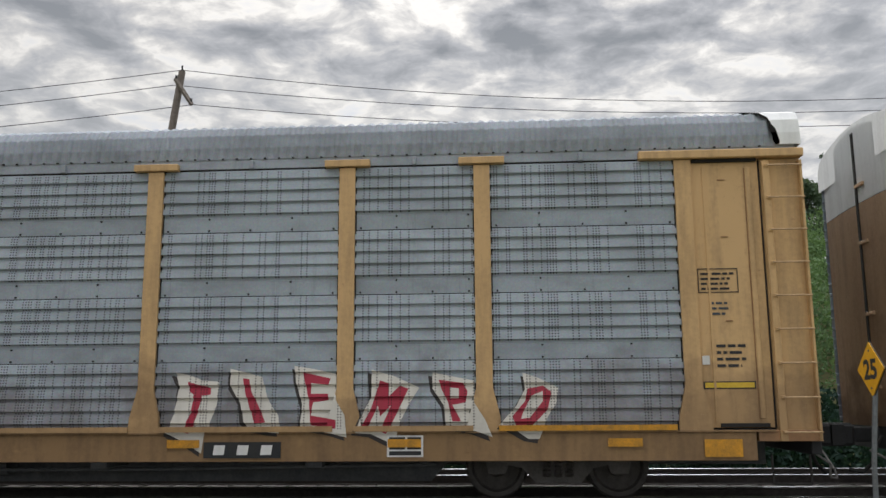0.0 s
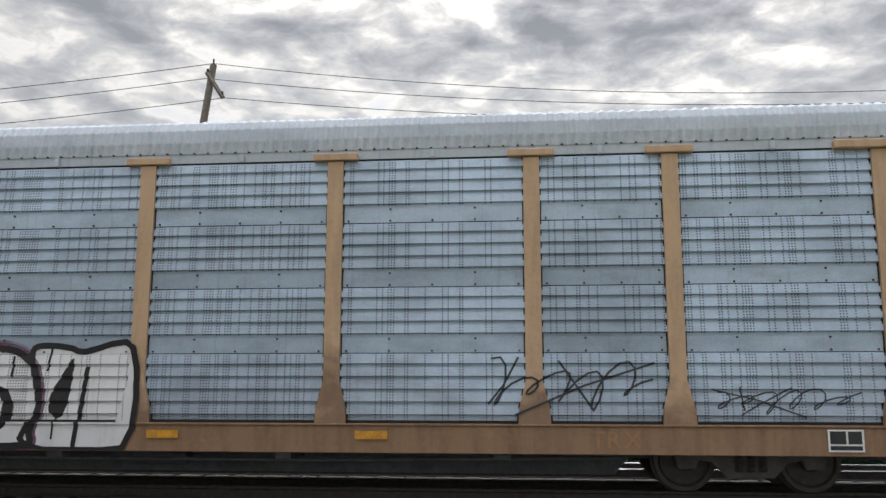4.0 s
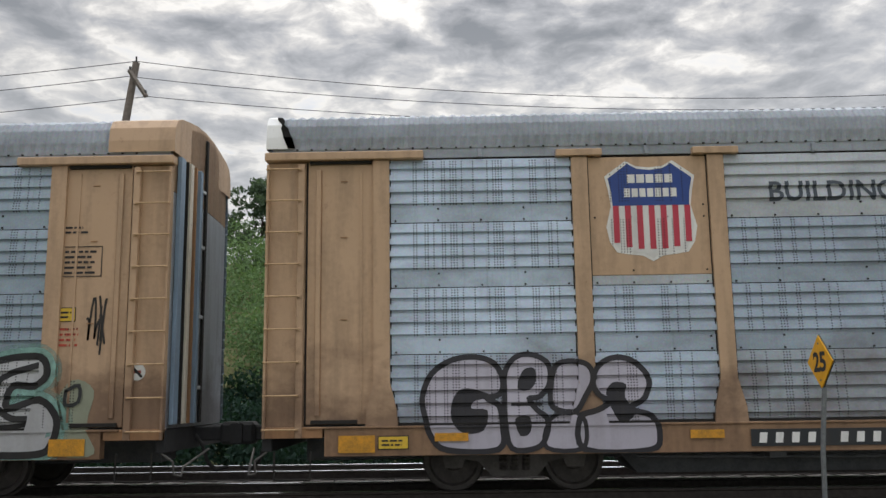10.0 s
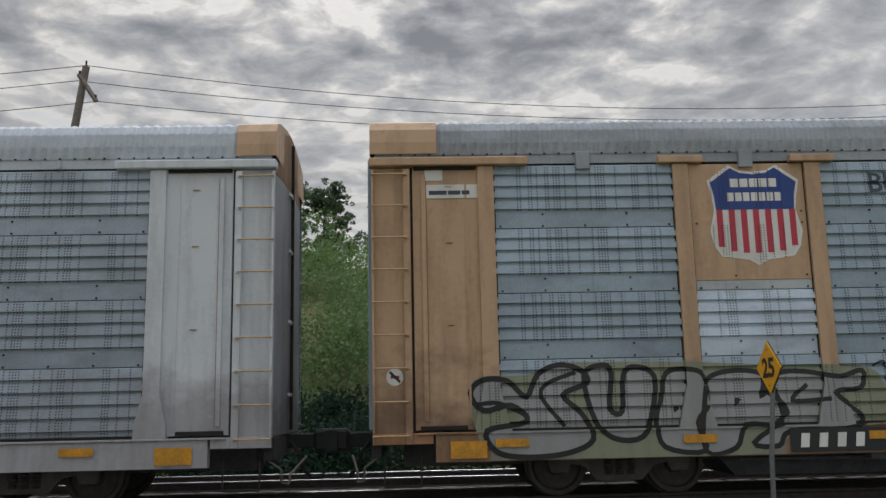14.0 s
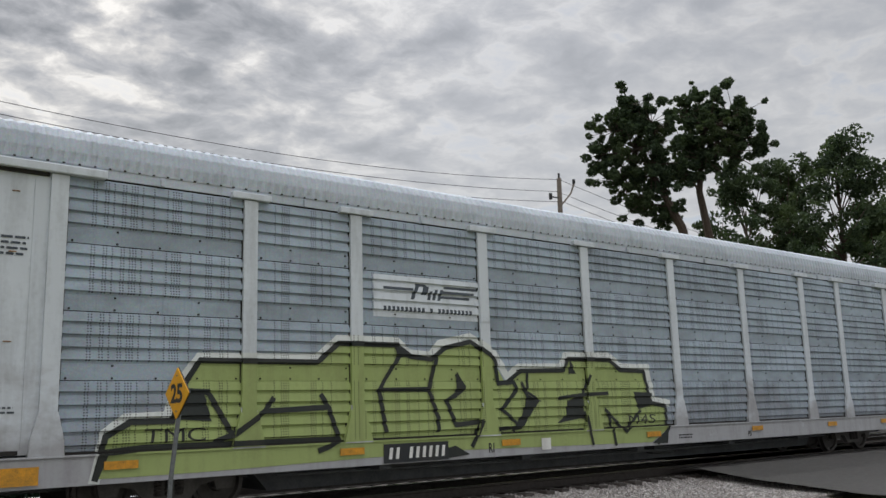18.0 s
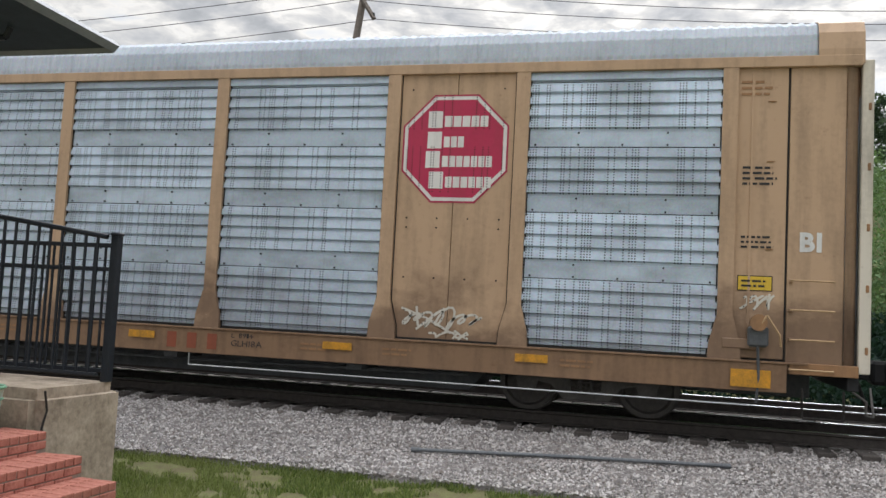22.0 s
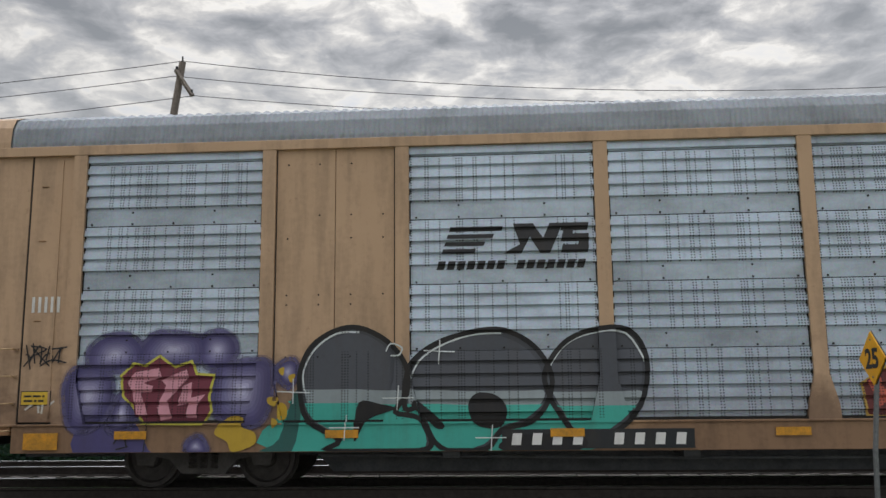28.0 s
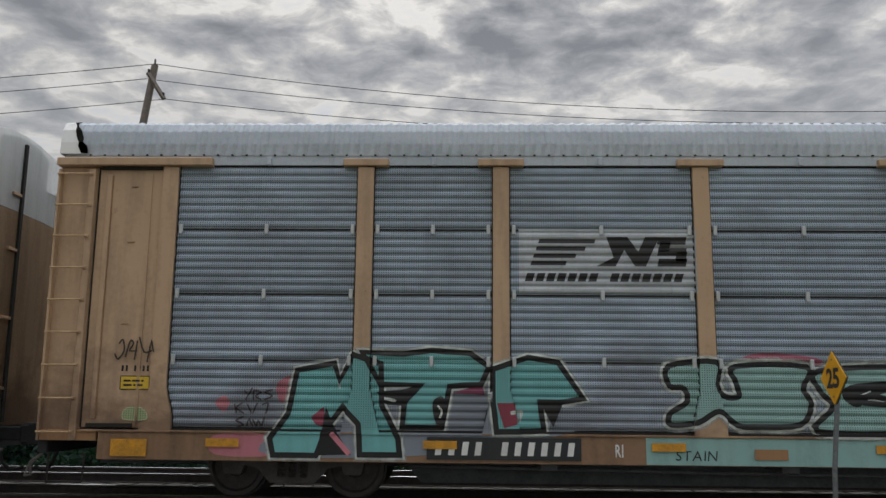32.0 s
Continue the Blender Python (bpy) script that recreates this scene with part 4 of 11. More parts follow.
def word(car, S, text, x0, x1, z0, z1, layers, overlap=0.0, shear=0.0, wild=0.0, seed=0, bulge=0.0, name="sprayed_letter", label="", widths=None):
    """Letters side by side. layers: rows of growth in metres, colour or material, shift in x and z."""
    rnd = random.Random(seed + 7)
    chars = [c for c in text]
    w = widths or [0.45 if c == " " else max(0.22, plain_box(c)[1] - plain_box(c)[0]) + 0.09 for c in chars]
    unit = (x1 - x0) / sum(w)
    x = x0
    for c, k in zip(chars, w):
        if c != " ":
            wide = k * unit
            a, b = x + 0.045 * unit - overlap, x + wide - 0.045 * unit + overlap
            slim = plain_box(c)[1] - plain_box(c)[0]
            if slim < 0.2:
                a, b = (a + b - slim * unit) / 2, (a + b + slim * unit) / 2
            lo, hi = z0 + rnd.uniform(0, wild) * (z1 - z0) * 0.6, z1 - rnd.uniform(0, wild) * (z1 - z0) * 0.6
            turn = rnd.uniform(-1, 1) * wild * 0.6
            sh = shear + rnd.uniform(-1, 1) * wild
            shapes, cols = [], []
            for grow, col, dx, dz in layers:
                shapes.append(fitted(c, a + dx, b + dx, lo + dz, hi + dz, grow, sh, turn, bulge))
                cols.append(spray(col) if isinstance(col, str) else col)
            flat_part(name, shapes, cols, car, S, label)
        x += k * unit


def quad(x0, x1, z0, z1, shear=0.0):
    h = shear * (z1 - z0) / 2
    return [(x0 - h, z0), (x1 - h, z0), (x1 + h, z1), (x0 + h, z1)], [(0, 1, 2, 3)]


def polygon(points):
    return list(points), [tuple(range(len(points)))]


def disc(x, z, r, n=20, squash=1.0, wobble=0.0, seed=0):
    rnd = random.Random(seed)
    return polygon([(x + r * (1 + rnd.uniform(-wobble, wobble)) * math.cos(k * math.tau / n), z + r * squash * (1 + rnd.uniform(-wobble, wobble)) * math.sin(k * math.tau / n)) for k in range(n)])


def stroke(points, wide):
    """A brush line through points, as one run of quads."""
    pts, faces = [], []
    p = [Vector((x, z)) for x, z in points]
    for k, q in enumerate(p):
        d = (p[min(k + 1, len(p) - 1)] - p[max(k - 1, 0)]).normalized()
        n = Vector((-d.y, d.x)) * wide / 2
        pts += [tuple(q + n), tuple(q - n)]
    for k in range(len(p) - 1):
        faces.append((2 * k, 2 * k + 1, 2 * k + 3, 2 * k + 2))
    return pts, faces


def scribble(car, S, x0, x1, z0, z1, colour, wide=0.02, loops=5, seed=0, name="sprayed_tag", label=""):
    """A fast tag nobody can read: loops and slashes."""
    rnd, pts = random.Random(seed), []
    n = loops * 10
    for k in range(n + 1):
        f = k / n
        a = f * loops * math.tau
        pts.append((x0 + (x1 - x0) * (f * 0.85 + 0.075 + 0.07 * math.sin(a * 1.0 + 0.4)), (z0 + z1) / 2 + (z1 - z0) * (0.36 * math.sin(a + 1.1) + 0.12 * math.sin(a * 0.47 + seed)) * (0.7 + 0.3 * math.sin(seed + f * 9))))
    shapes = [stroke(pts, wide)]
    for k in range(3):
        a, b = rnd.uniform(x0, x1), rnd.uniform(x0, x1)
        shapes.append(stroke([(a, z0 + rnd.uniform(0, 0.2) * (z1 - z0)), ((a + b) / 2, (z0 + z1) / 2), (b, z1 - rnd.uniform(0, 0.2) * (z1 - z0))], wide))
    c = spray(colour) if isinstance(colour, str) else colour
    for k, s in enumerate(shapes):
        flat_part(name, [s], [c], car, S, label if k == 0 else "", 0.006 + 0.0006 * k)


def bubble(car, S, x, z, r, tones, seed=0, squash=1.0, name="sprayed_bubble"):
    """A sprayed ball: rings from its dark rim to its light middle."""
    shapes = [disc(x - 0.15 * r * k, z + 0.2 * r * k, r * (1 - 0.27 * k), 18, squash, 0.03, seed + k) for k in range(len(tones))]
    flat_part(name, shapes, [spray(t) for t in tones], car, S)


def number_board(car, S, x0, x1, z0, z1, marks, board=True, colour=None):
    """A painted board with the wagon's mark drawn as bars."""
    if board:
        plate("number_board", car, x0, x1, z0, z1, M["board"], -1.5905, "black painted number board", 0.004)
    pad = (z1 - z0) * 0.2
    digits("car_mark", car, x0 + pad, x1 - pad, z0 + pad, z1 - pad, marks[0], colour or M["chalk"], -1.5965, 0.14, marks[1])


def dimension_box(car, S, x0, x1, z0, z1, seed, out=SKIN - 0.02, frame=True):
    if frame:
        t = 0.012
        bm = blank()
        for a, b, c, d in ((x0, x1, z0, z0 + t), (x0, x1, z1 - t, z1), (x0, x0 + t, z0, z1), (x1 - t, x1, z0, z1)):
            box(bm, a, b, out - 0.004, out, c, d)
        part("stencil_frame", bm, M["ink"], car)
    bars("stencil_text", car, x0 + 0.04, x1 - 0.04, z0 + 0.03, z1 - 0.03, max(2, int((z1 - z0) / 0.075)), M["ink"], out, True, seed)


def warning_label(car, x, z, out=SKIN - 0.02, w=0.42, h=0.18):
    plate("warning_label", car, x - w / 2 - 0.012, x + w / 2 + 0.012, z - h / 2 - 0.012, z + h / 2 + 0.012, M["ink"], out, "", 0.004)
    plate("label_face", car, x - w / 2, x + w / 2, z - h / 2, z + h / 2, M["label_yellow"], out - 0.004, "yellow warning label", 0.004)
    bars("label_text", car, x - w / 2 + 0.04, x + w / 2 - 0.02, z - h / 2 + 0.03, z + h / 2 - 0.02, 2, M["ink"], out - 0.009, True, 5)


def placard(car, x0, x1, z0=0.61, z1=0.90):
    plate("inspection_placard", car, x0, x1, z0, z1, M["chalk"], -1.590, "black panelled inspection placard", 0.004)
    w, h = (x1 - x0), (z1 - z0)
    for k, (a, b, c, d) in enumerate(((0.06, 0.5, 0.35, 0.92), (0.56, 0.94, 0.35, 0.92), (0.06, 0.94, 0.08, 0.27))):
        plate("placard_panel", car, x0 + a * w, x0 + b * w, z0 + c * h, z0 + d * h, M["board"], -1.595, "", 0.003)


def no_sign(car, x, z, out=SKIN - 0.012):
    """A small round no-entry sticker."""
    bm = lathe(blank(), [(0.12, 0.0), (0.12, 0.004)], 20)
    bmesh.ops.translate(bm, verts=bm.verts, vec=(x, out - 0.004, z))
    part("round_sticker", bm, M["chalk"], car, "round sticker with a slashed picture")
    part("sticker_slash", solid(blank(), [(x - 0.085, z + 0.06), (x - 0.06, z + 0.085), (x + 0.085, z - 0.06), (x + 0.06, z - 0.085)], out - 0.007, out - 0.0045), M["ink"], car)
    part("sticker_picture", box(blank(), x - 0.06, x + 0.06, out - 0.0062, out - 0.0042, z - 0.02, z + 0.02), spray("8a4038"), car)


def hand_brake(car, x, z):
    """The brake lever and its housing on the end panel."""
    part("brake_housing", box(blank(), x - 0.13, x + 0.13, SKIN - 0.16, SKIN - 0.02, z - 0.22, z + 0.05, 0.03), M["dark"], car)
    part("brake_wheel", lathe(blank(), [(0.05, SKIN - 0.2), (0.11, SKIN - 0.2), (0.11, SKIN - 0.16), (0.05, SKIN - 0.16)], 16), M["tan_dark"], car).location = (x, 0, z + 0.1)
    part("brake_lever", bent(blank(), [(x, SKIN - 0.18, z + 0.02), (x + 0.1, SKIN - 0.2, z + 0.2), (x + 0.26, SKIN - 0.2, z - 0.05), (x + 0.28, SKIN - 0.16, z - 0.2)], 0.014), M["hand_rail"], car)
    part("brake_chain", bent(blank(), [(x, SKIN - 0.12, z - 0.2), (x + 0.02, SKIN - 0.1, z - 0.6), (x, SKIN - 0.06, z - 0.95)], 0.02), M["dark"], car)
    part("brake_bracket", box(blank(), x - 0.45, x + 0.05, SKIN - 0.1, SKIN - 0.02, z - 0.25, z - 0.12, 0.01), M["tan"], car)


def shield(car, S, x0, x1, z0, z1):
    """A railway shield: white edge, blue head, red and white bars; the maker's name as plain bars."""
    def outline(g):
        cx, w, h = (x0 + x1) / 2, (x1 - x0) / 2 - g, (z1 - z0) - 2 * g
        zb = z0 + g
        half = [(0.0, 1.0 * 0.93), (0.30, 0.945), (0.52, 1.0), (1.0, 0.845), (0.93, 0.70), (0.88, 0.55), (1.0, 0.34), (0.93, 0.19), (0.78, 0.09), (0.5, 0.07), (0.22, 0.055), (0.0, 0.0)]
        right = [(cx + u * w, zb + v * h) for u, v in half]
        left = [(2 * cx - x, z) for x, z in right[-2:0:-1]]
        return right + left
    cx, w, h = (x0 + x1) / 2, (x1 - x0) / 2, z1 - z0
    out = SKIN - 0.022
    part("shield", solid(blank(), outline(0.0), out - 0.004, out), spray("d9d9d6"), car, "blue and red railway shield with white edge")
    part("shield_field", solid(blank(), outline(0.045), out - 0.008, out - 0.004), spray("cfcfcd"), car)
    o = outline(0.045)
    zc = z0 + h * 0.55
    top = [p for p in o if p[1] > zc]
    top = sorted(top, key=lambda p: math.atan2(p[1] - (zc + 0.2), p[0] - cx))
    head = [(cx - w * 0.845, zc)] + [(cx + w * 0.845, zc)] + [p for p in o if p[1] > zc + 0.01 and p[0] > cx + 1e-4][::-1] + [p for p in o if p[1] > zc + 0.01 and abs(p[0] - cx) <= 1e-4] + [p for p in o if p[1] > zc + 0.01 and p[0] < cx - 1e-4][::-1]
    part("shield_head", solid(blank(), head, out - 0.012, out - 0.008), spray("2b4586"), car, "dark blue shield head")
    for k in range(7):
        x = cx - w * 0.84 + (k + 0.0) * w * 1.68 / 6.4
        a, b = x, x + w * 0.13
        f = min(1.0, abs((a + b) / 2 - cx) / (w * 0.9))
        foot = z0 + h * (0.12 + 0.10 * f ** 3)
        part("shield_bar", box(blank(), a, b, out - 0.012, out - 0.008, foot, zc - 0.0), spray("b0384a"), car)
    for z, span_, n in ((z0 + h * 0.775, 0.52, 5), (z0 + h * 0.635, 0.60, 7)):
        for k in range(n):
            a = cx - w * span_ + k * w * span_ * 2 / n
            part("name_bar", box(blank(), a + 0.012, a + w * span_ * 2 / n - 0.012, out - 0.015, out - 0.0125, z, z + h * 0.085), spray("d9d9d6"), car)


def octagon(car, S, x0, x1, z0, z1):
    """A red octagon sign with its name as plain white bars."""
    cx, cz, w, h = (x0 + x1) / 2, (z0 + z1) / 2, (x1 - x0) / 2, (z1 - z0) / 2
    def ring(s):
        return [(cx + u * w * s, cz + v * h * s) for u, v in ((0.42, 1), (1, 0.42), (1, -0.42), (0.42, -1), (-0.42, -1), (-1, -0.42), (-1, 0.42), (-0.42, 1))]
    out = SKIN - 0.022
    part("octagon_edge", solid(blank(), ring(1.0), out - 0.003, out), spray("a8324f"), car)
    part("octagon_line", solid(blank(), ring(0.965), out - 0.006, out - 0.003), spray("d8d6d3"), car)
    part("octagon_sign", solid(blank(), ring(0.90), out - 0.009, out - 0.006), spray("b02a4e"), car, "crimson octagon railway sign with white edge")
    rows = ((0.52, -0.22, 0.62, 5), (0.14, -0.22, 0.18, 3), (-0.22, -0.24, 0.72, 7), (-0.60, -0.16, 0.72, 6))
    for v, a, b, n in rows:
        s0 = cx + a * w
        step = (b - a) * w / n
        part("big_initial", box(blank(), s0 - 0.30 * w, s0 - 0.03 * w, out - 0.012, out - 0.009, cz + (v - 0.14) * h, cz + (v + 0.17) * h), spray("d8d6d3"), car)
        for k in range(n):
            part("name_bar", box(blank(), s0 + k * step + 0.01, s0 + (k + 1) * step - 0.008, out - 0.012, out - 0.009, cz + (v - 0.12) * h, cz + (v + 0.08) * h), spray("d8d6d3"), car)


def speed_logo(car, S, x0, x1, z0, z1, dark, backing=True, name_below=True):
    """A freight railway's mark as plain shapes: speed lines, two slanted blocks and a row of name bars."""
    if backing:
        flat_part("logo_panel", [quad(x0, x1, z0, z1)], [M["flat_steel"]], car, S, "pale panel behind the railway mark")
    w, h = x1 - x0, z1 - z0
    base = z0 + h * (0.42 if name_below else 0.1)
    top = z1 - h * 0.12
    shapes = []
    for k in range(4):
        a = base + (top - base) * k / 4
        shapes.append(quad(x0 + w * (0.07 + 0.015 * k), x0 + w * (0.27 + 0.055 * k), a + 0.01, a + (top - base) * 0.17, 0.35))
    shapes.append(polygon([(x0 + w * 0.44, base), (x0 + w * 0.55, base), (x0 + w * 0.60, base + (top - base) * 0.55), (x0 + w * 0.66, base), (x0 + w * 0.72, base), (x0 + w * 0.80, top), (x0 + w * 0.72, top), (x0 + w * 0.68, base + (top - base) * 0.5), (x0 + w * 0.62, top), (x0 + w * 0.50, top), (x0 + w * 0.54, base + (top - base) * 0.3)]))
    for f in (0.0, 0.37, 0.74):
        shapes.append(quad(x0 + w * 0.79, x0 + w * 0.95, base + (top - base) * f, base + (top - base) * (f + 0.26), 0.2))
    shapes.append(quad(x0 + w * 0.80, x0 + w * 0.86, base + (top - base) * 0.5, base + (top - base) * 0.9, 0.2))
    shapes.append(quad(x0 + w * 0.89, x0 + w * 0.95, base + (top - base) * 0.1, base + (top - base) * 0.5, 0.2))
    if name_below:
        for k in range(15):
            if k != 7:
                a = x0 + w * (0.04 + 0.06 * k)
                shapes.append(quad(a, a + w * 0.045, z0 + h * 0.18, z0 + h * 0.31, 0.3))
    pts, faces = [], []
    for p, f in shapes:
        o = len(pts)
        pts += p
        faces += [tuple(i + o for i in q) for q in f]
    ob = new("railway_mark", mesh_of(drape([(pts, faces)], S, 0.008), "railway_mark"))
    ob.data.materials.append(dark)
    ob.parent = car
    tagged(ob, "dark slanted railway mark with speed lines")


def stacked_logo(car, S, dark):
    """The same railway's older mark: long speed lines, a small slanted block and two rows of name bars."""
    shapes = [quad(-6.86, -5.86, 3.36 + 0.11 * k, 3.41 + 0.11 * k) for k in range(4)]
    shapes += [polygon([(-5.80, 3.36), (-5.72, 3.36), (-5.62, 3.62), (-5.52, 3.36), (-5.44, 3.36), (-5.34, 3.76), (-5.42, 3.76), (-5.48, 3.54), (-5.56, 3.76), (-5.66, 3.76)])]
    shapes += [quad(-5.34, -5.0, 3.36 + f, 3.45 + f, 0.2) for f in (0.0, 0.155, 0.31)]
    shapes += [quad(-5.31, -5.22, 3.5, 3.7, 0.2), quad(-5.09, -5.0, 3.42, 3.58, 0.2)]
    for z, n, x0 in ((3.14, 7, -6.0), (2.90, 8, -6.0)):
        shapes += [quad(x0 + k * 0.165, x0 + k * 0.165 + 0.10, z, z + 0.15) for k in range(n)]
    pts, faces = [], []
    for p, f in shapes:
        o = len(pts)
        pts += p
        faces += [tuple(i + o for i in q) for q in f]
    ob = new("railway_mark", mesh_of(drape([(pts, faces)], S, 0.008), "railway_mark"))
    ob.data.materials.append(dark)
    ob.parent = car
    tagged(ob, "faded dark railway mark with long speed lines")


def slogan(car, S, text, x0, x1, z0, z1):
    word(car, S, text, x0, x1, z0, z1, [(0.008, M["slate"], 0, 0)], name="slogan_letter")

# ---- the eleven wagons, from the head of the train back ----
P_CAP = dict(kind="ribbed", paint="yellow", roof="roof_grey", cap=("white_top", "white_top"), cap_long=0.55, torn=True,
             end_paint=("yellow", "yellow"), end_top=("white_top", "white_top"), end_split=4.35, steel="grey_steel", big_bracket=0)
SPECS = [
    ("tan auto rack wagon with white-topped ends", {**P_CAP, "paint": "tan"}),
    ("dull grey auto rack wagon, yellow posts, red and white sprayed letters", {**P_CAP, "steel": "dull_steel", "special": {(0, row): "brown_steel" for row in range(4)}}),
    ("blue-grey auto rack wagon, tan posts, pink bubble letters sprayed low", {**P_CAP, "paint": "tan", "steel": "blue_steel", "roof": "roof_white", "reflectors": (-11.0, -8.0, -4.9, -1.9, 1.9, 4.9)}),
    ("grey auto rack wagon, tan posts, railway shield, purple sprayed letters", {**P_CAP, "paint": "tan", "steel": "grey_steel", "reflectors": (-11.0, -7.52, 0.05, 7.5, 11.0), "solid": ((1, 2), (1, 3)), "special": {(2, 3): "flat_steel", (3, 3): "flat_steel", **{(bay, 0): "dull_steel" for bay in range(2, 9)}}}),
    ("blue-grey auto rack wagon, railway shield, wide grey bubble letters sprayed low", {**P_CAP, "paint": "tan", "steel": "slate_steel", "cap": ("tan", "tan"), "cap_long": 0.95, "torn": False, "end_top": ("tan", "tan"), "end_paint": ("white_paint", "tan"), "big_bracket": 1, "solid": ((1, 2), (1, 3)), "special": {(4, 3): "bright_steel", (4, 2): "bright_steel", (1, 1): "bright_steel", (7, 3): "bright_steel", (7, 2): "bright_steel", (7, 1): "bright_steel"}}),
    ("grey auto rack wagon, white posts, light green letters sprayed low", {**P_CAP, "paint": "white_paint", "roof": "roof_white", "cap": ("tan", "tan"), "end_top": ("tan", "tan"), "end_paint": ("white_paint", "white_paint"), "end_split": 4.7, "steel": "matt_steel", "torn": False}),
    ("finely ribbed auto rack wagon, tan posts, pale block letters sprayed", {**P_CAP, "kind": "fine", "paint": "tan", "steel": "even_steel", "roof": "roof_white"}),
    ("tan boxed auto rack wagon, bright sheets, two crimson octagon signs", {**P_CAP, "kind": "boxed", "paint": "tan", "steel": "bright_steel", "roof": "roof_white", "cap": ("tan", "tan"), "end_top": ("tan", "tan"), "end_paint": ("white_paint", "white_paint"), "torn": False, "end_split": 4.5}),
    ("tan boxed auto rack wagon, teal and purple letters sprayed low", {**P_CAP, "kind": "boxed", "paint": "tan", "steel": "bright_steel", "roof": "roof_grey", "cap": ("tan", "tan"), "end_top": ("tan", "white_paint"), "end_paint": ("white_paint", "white_paint"), "torn": False, "end_split": 4.5}),
    ("finely ribbed auto rack wagon, tan posts, pale green sprayed letters", {**P_CAP, "kind": "fine", "paint": "tan", "end_paint": ("tan", "tan"), "steel": "even_steel", "roof": "roof_white"}),
    ("tan auto rack wagon with white-topped ends", {**P_CAP, "paint": "tan"}),
]
for _, S in SPECS:
    if S["paint"] == "tan" and S["end_paint"] == ("yellow", "yellow"):
        S["end_paint"] = ("tan", "tan")
WHEELS = []
for k, (label, S) in enumerate(SPECS):
    car, sets = wagon(k, label, S)
    CARS.append(car)
    WHEELS.append(sets)

# ---- what is painted on each wagon ----
def spec(k):
    return SPECS[k][1]


def marks_1():
    c, S = CARS[1], spec(1)
    stacked_logo(c, S, M["slate"])
    number_board(c, S, -7.33, -4.91, 0.56, 0.80, (11, (4, 5)))
    scribble(c, S, -12.72, -12.25, 2.5, 3.86, "5a4a38", 0.018, 6, 4)
    scribble(c, S, -3.1, -2.2, 0.58, 0.75, "26272a", 0.014, 4, 9)
    digits("car_mark", c, -12.67, -12.06, 1.69, 1.80, 7, M["ink"], SKIN - 0.02, 0.0, ())
    plate("warning_strip", c, -12.72, -11.98 - 0.1, 1.53, 1.62, M["ink"], SKIN - 0.02, "", 0.003)
    plate("strip_face", c, -12.70, -12.10, 1.545, 1.605, M["label_yellow"], SKIN - 0.024, "yellow warning strip", 0.003)
    plate("warning_strip", c, 12.10, 12.80, 1.50, 1.60, M["ink"], SKIN - 0.02, "", 0.003)
    plate("strip_face", c, 12.12, 12.78, 1.515, 1.585, M["label_yellow"], SKIN - 0.024, "", 0.003)
    dimension_box(c, S, 12.1, 12.65, 2.82, 3.16, 1)
    bars("stencil_text", c, 12.3, 12.72, 1.78, 2.14, 4, M["ink"], SKIN - 0.02, True, 3)
    bars("stencil_text", c, 12.25, 12.5, 2.5, 2.72, 3, M["slate"], SKIN - 0.02, True, 4)
    plate("door_sticker", c, 12.1, 12.2, 1.83, 1.95, M["chalk"], SKIN - 0.02)
    placard(c, 7.76, 8.26)
    number_board(c, S, 5.19, 6.28, 0.60, 0.82, (3, ()))
    for a, b in ((1.7, 4.1), (4.55, 7.0), (7.3, 8.95), (9.3, 11.7), (-11.7, -9.3)):
        plate("ledge_guard", c, a, b, 0.955, 1.03, M["reflector"] if a > 9 or a < -9 else M["yellow"], -1.605, "", 0.03)


def marks_2():
    c, S = CARS[2], spec(2)
    number_board(c, S, -8.26, -5.52, 0.62, 0.92, (11, (4,)))
    word(c, S, "R1", -4.81, -4.65, 0.68, 0.86, [(0.006, M["chalk"], 0, 0)], name="stencil_letter")
    digits("car_mark", c, -12.72, -12.16, 1.79, 1.89, 10, M["ink"], SKIN - 0.02, 0.0, (4,))
    warning_label(c, -12.45, 1.67)
    dimension_box(c, S, 12.33, 12.71 + 0.15, 3.47, 3.79, 2)
    bars("stencil_text", c, 12.42, 12.78, 3.85, 4.1, 3, M["ink"], SKIN - 0.02, True, 3)
    bars("stencil_text", c, 12.25, 12.8, 2.62, 2.78, 2, M["ink"], SKIN - 0.02, True, 8)
    warning_label(c, 12.58, 2.52)
    bars("stencil_text", c, 12.45, 12.7, 2.18, 2.38, 3, M["ink"], SKIN - 0.02, True, 9)
    hand_brake(c, 12.42, 1.55)
    no_sign(c, 13.32, 1.69)
    placard(c, 11.0, 11.46)
    scribble(c, S, 9.4, 11.6, 1.05, 1.5, "2c3338", 0.02, 6, 3)
    word(c, S, "TRX", 7.9, 8.6, 0.64, 0.86, [(0.0, M["tan_dark"], 0, 0)], name="faded_letter")
    scribble(c, S, 6.3, 8.9, 1.05, 1.9, "2c3338", 0.03, 5, 8)


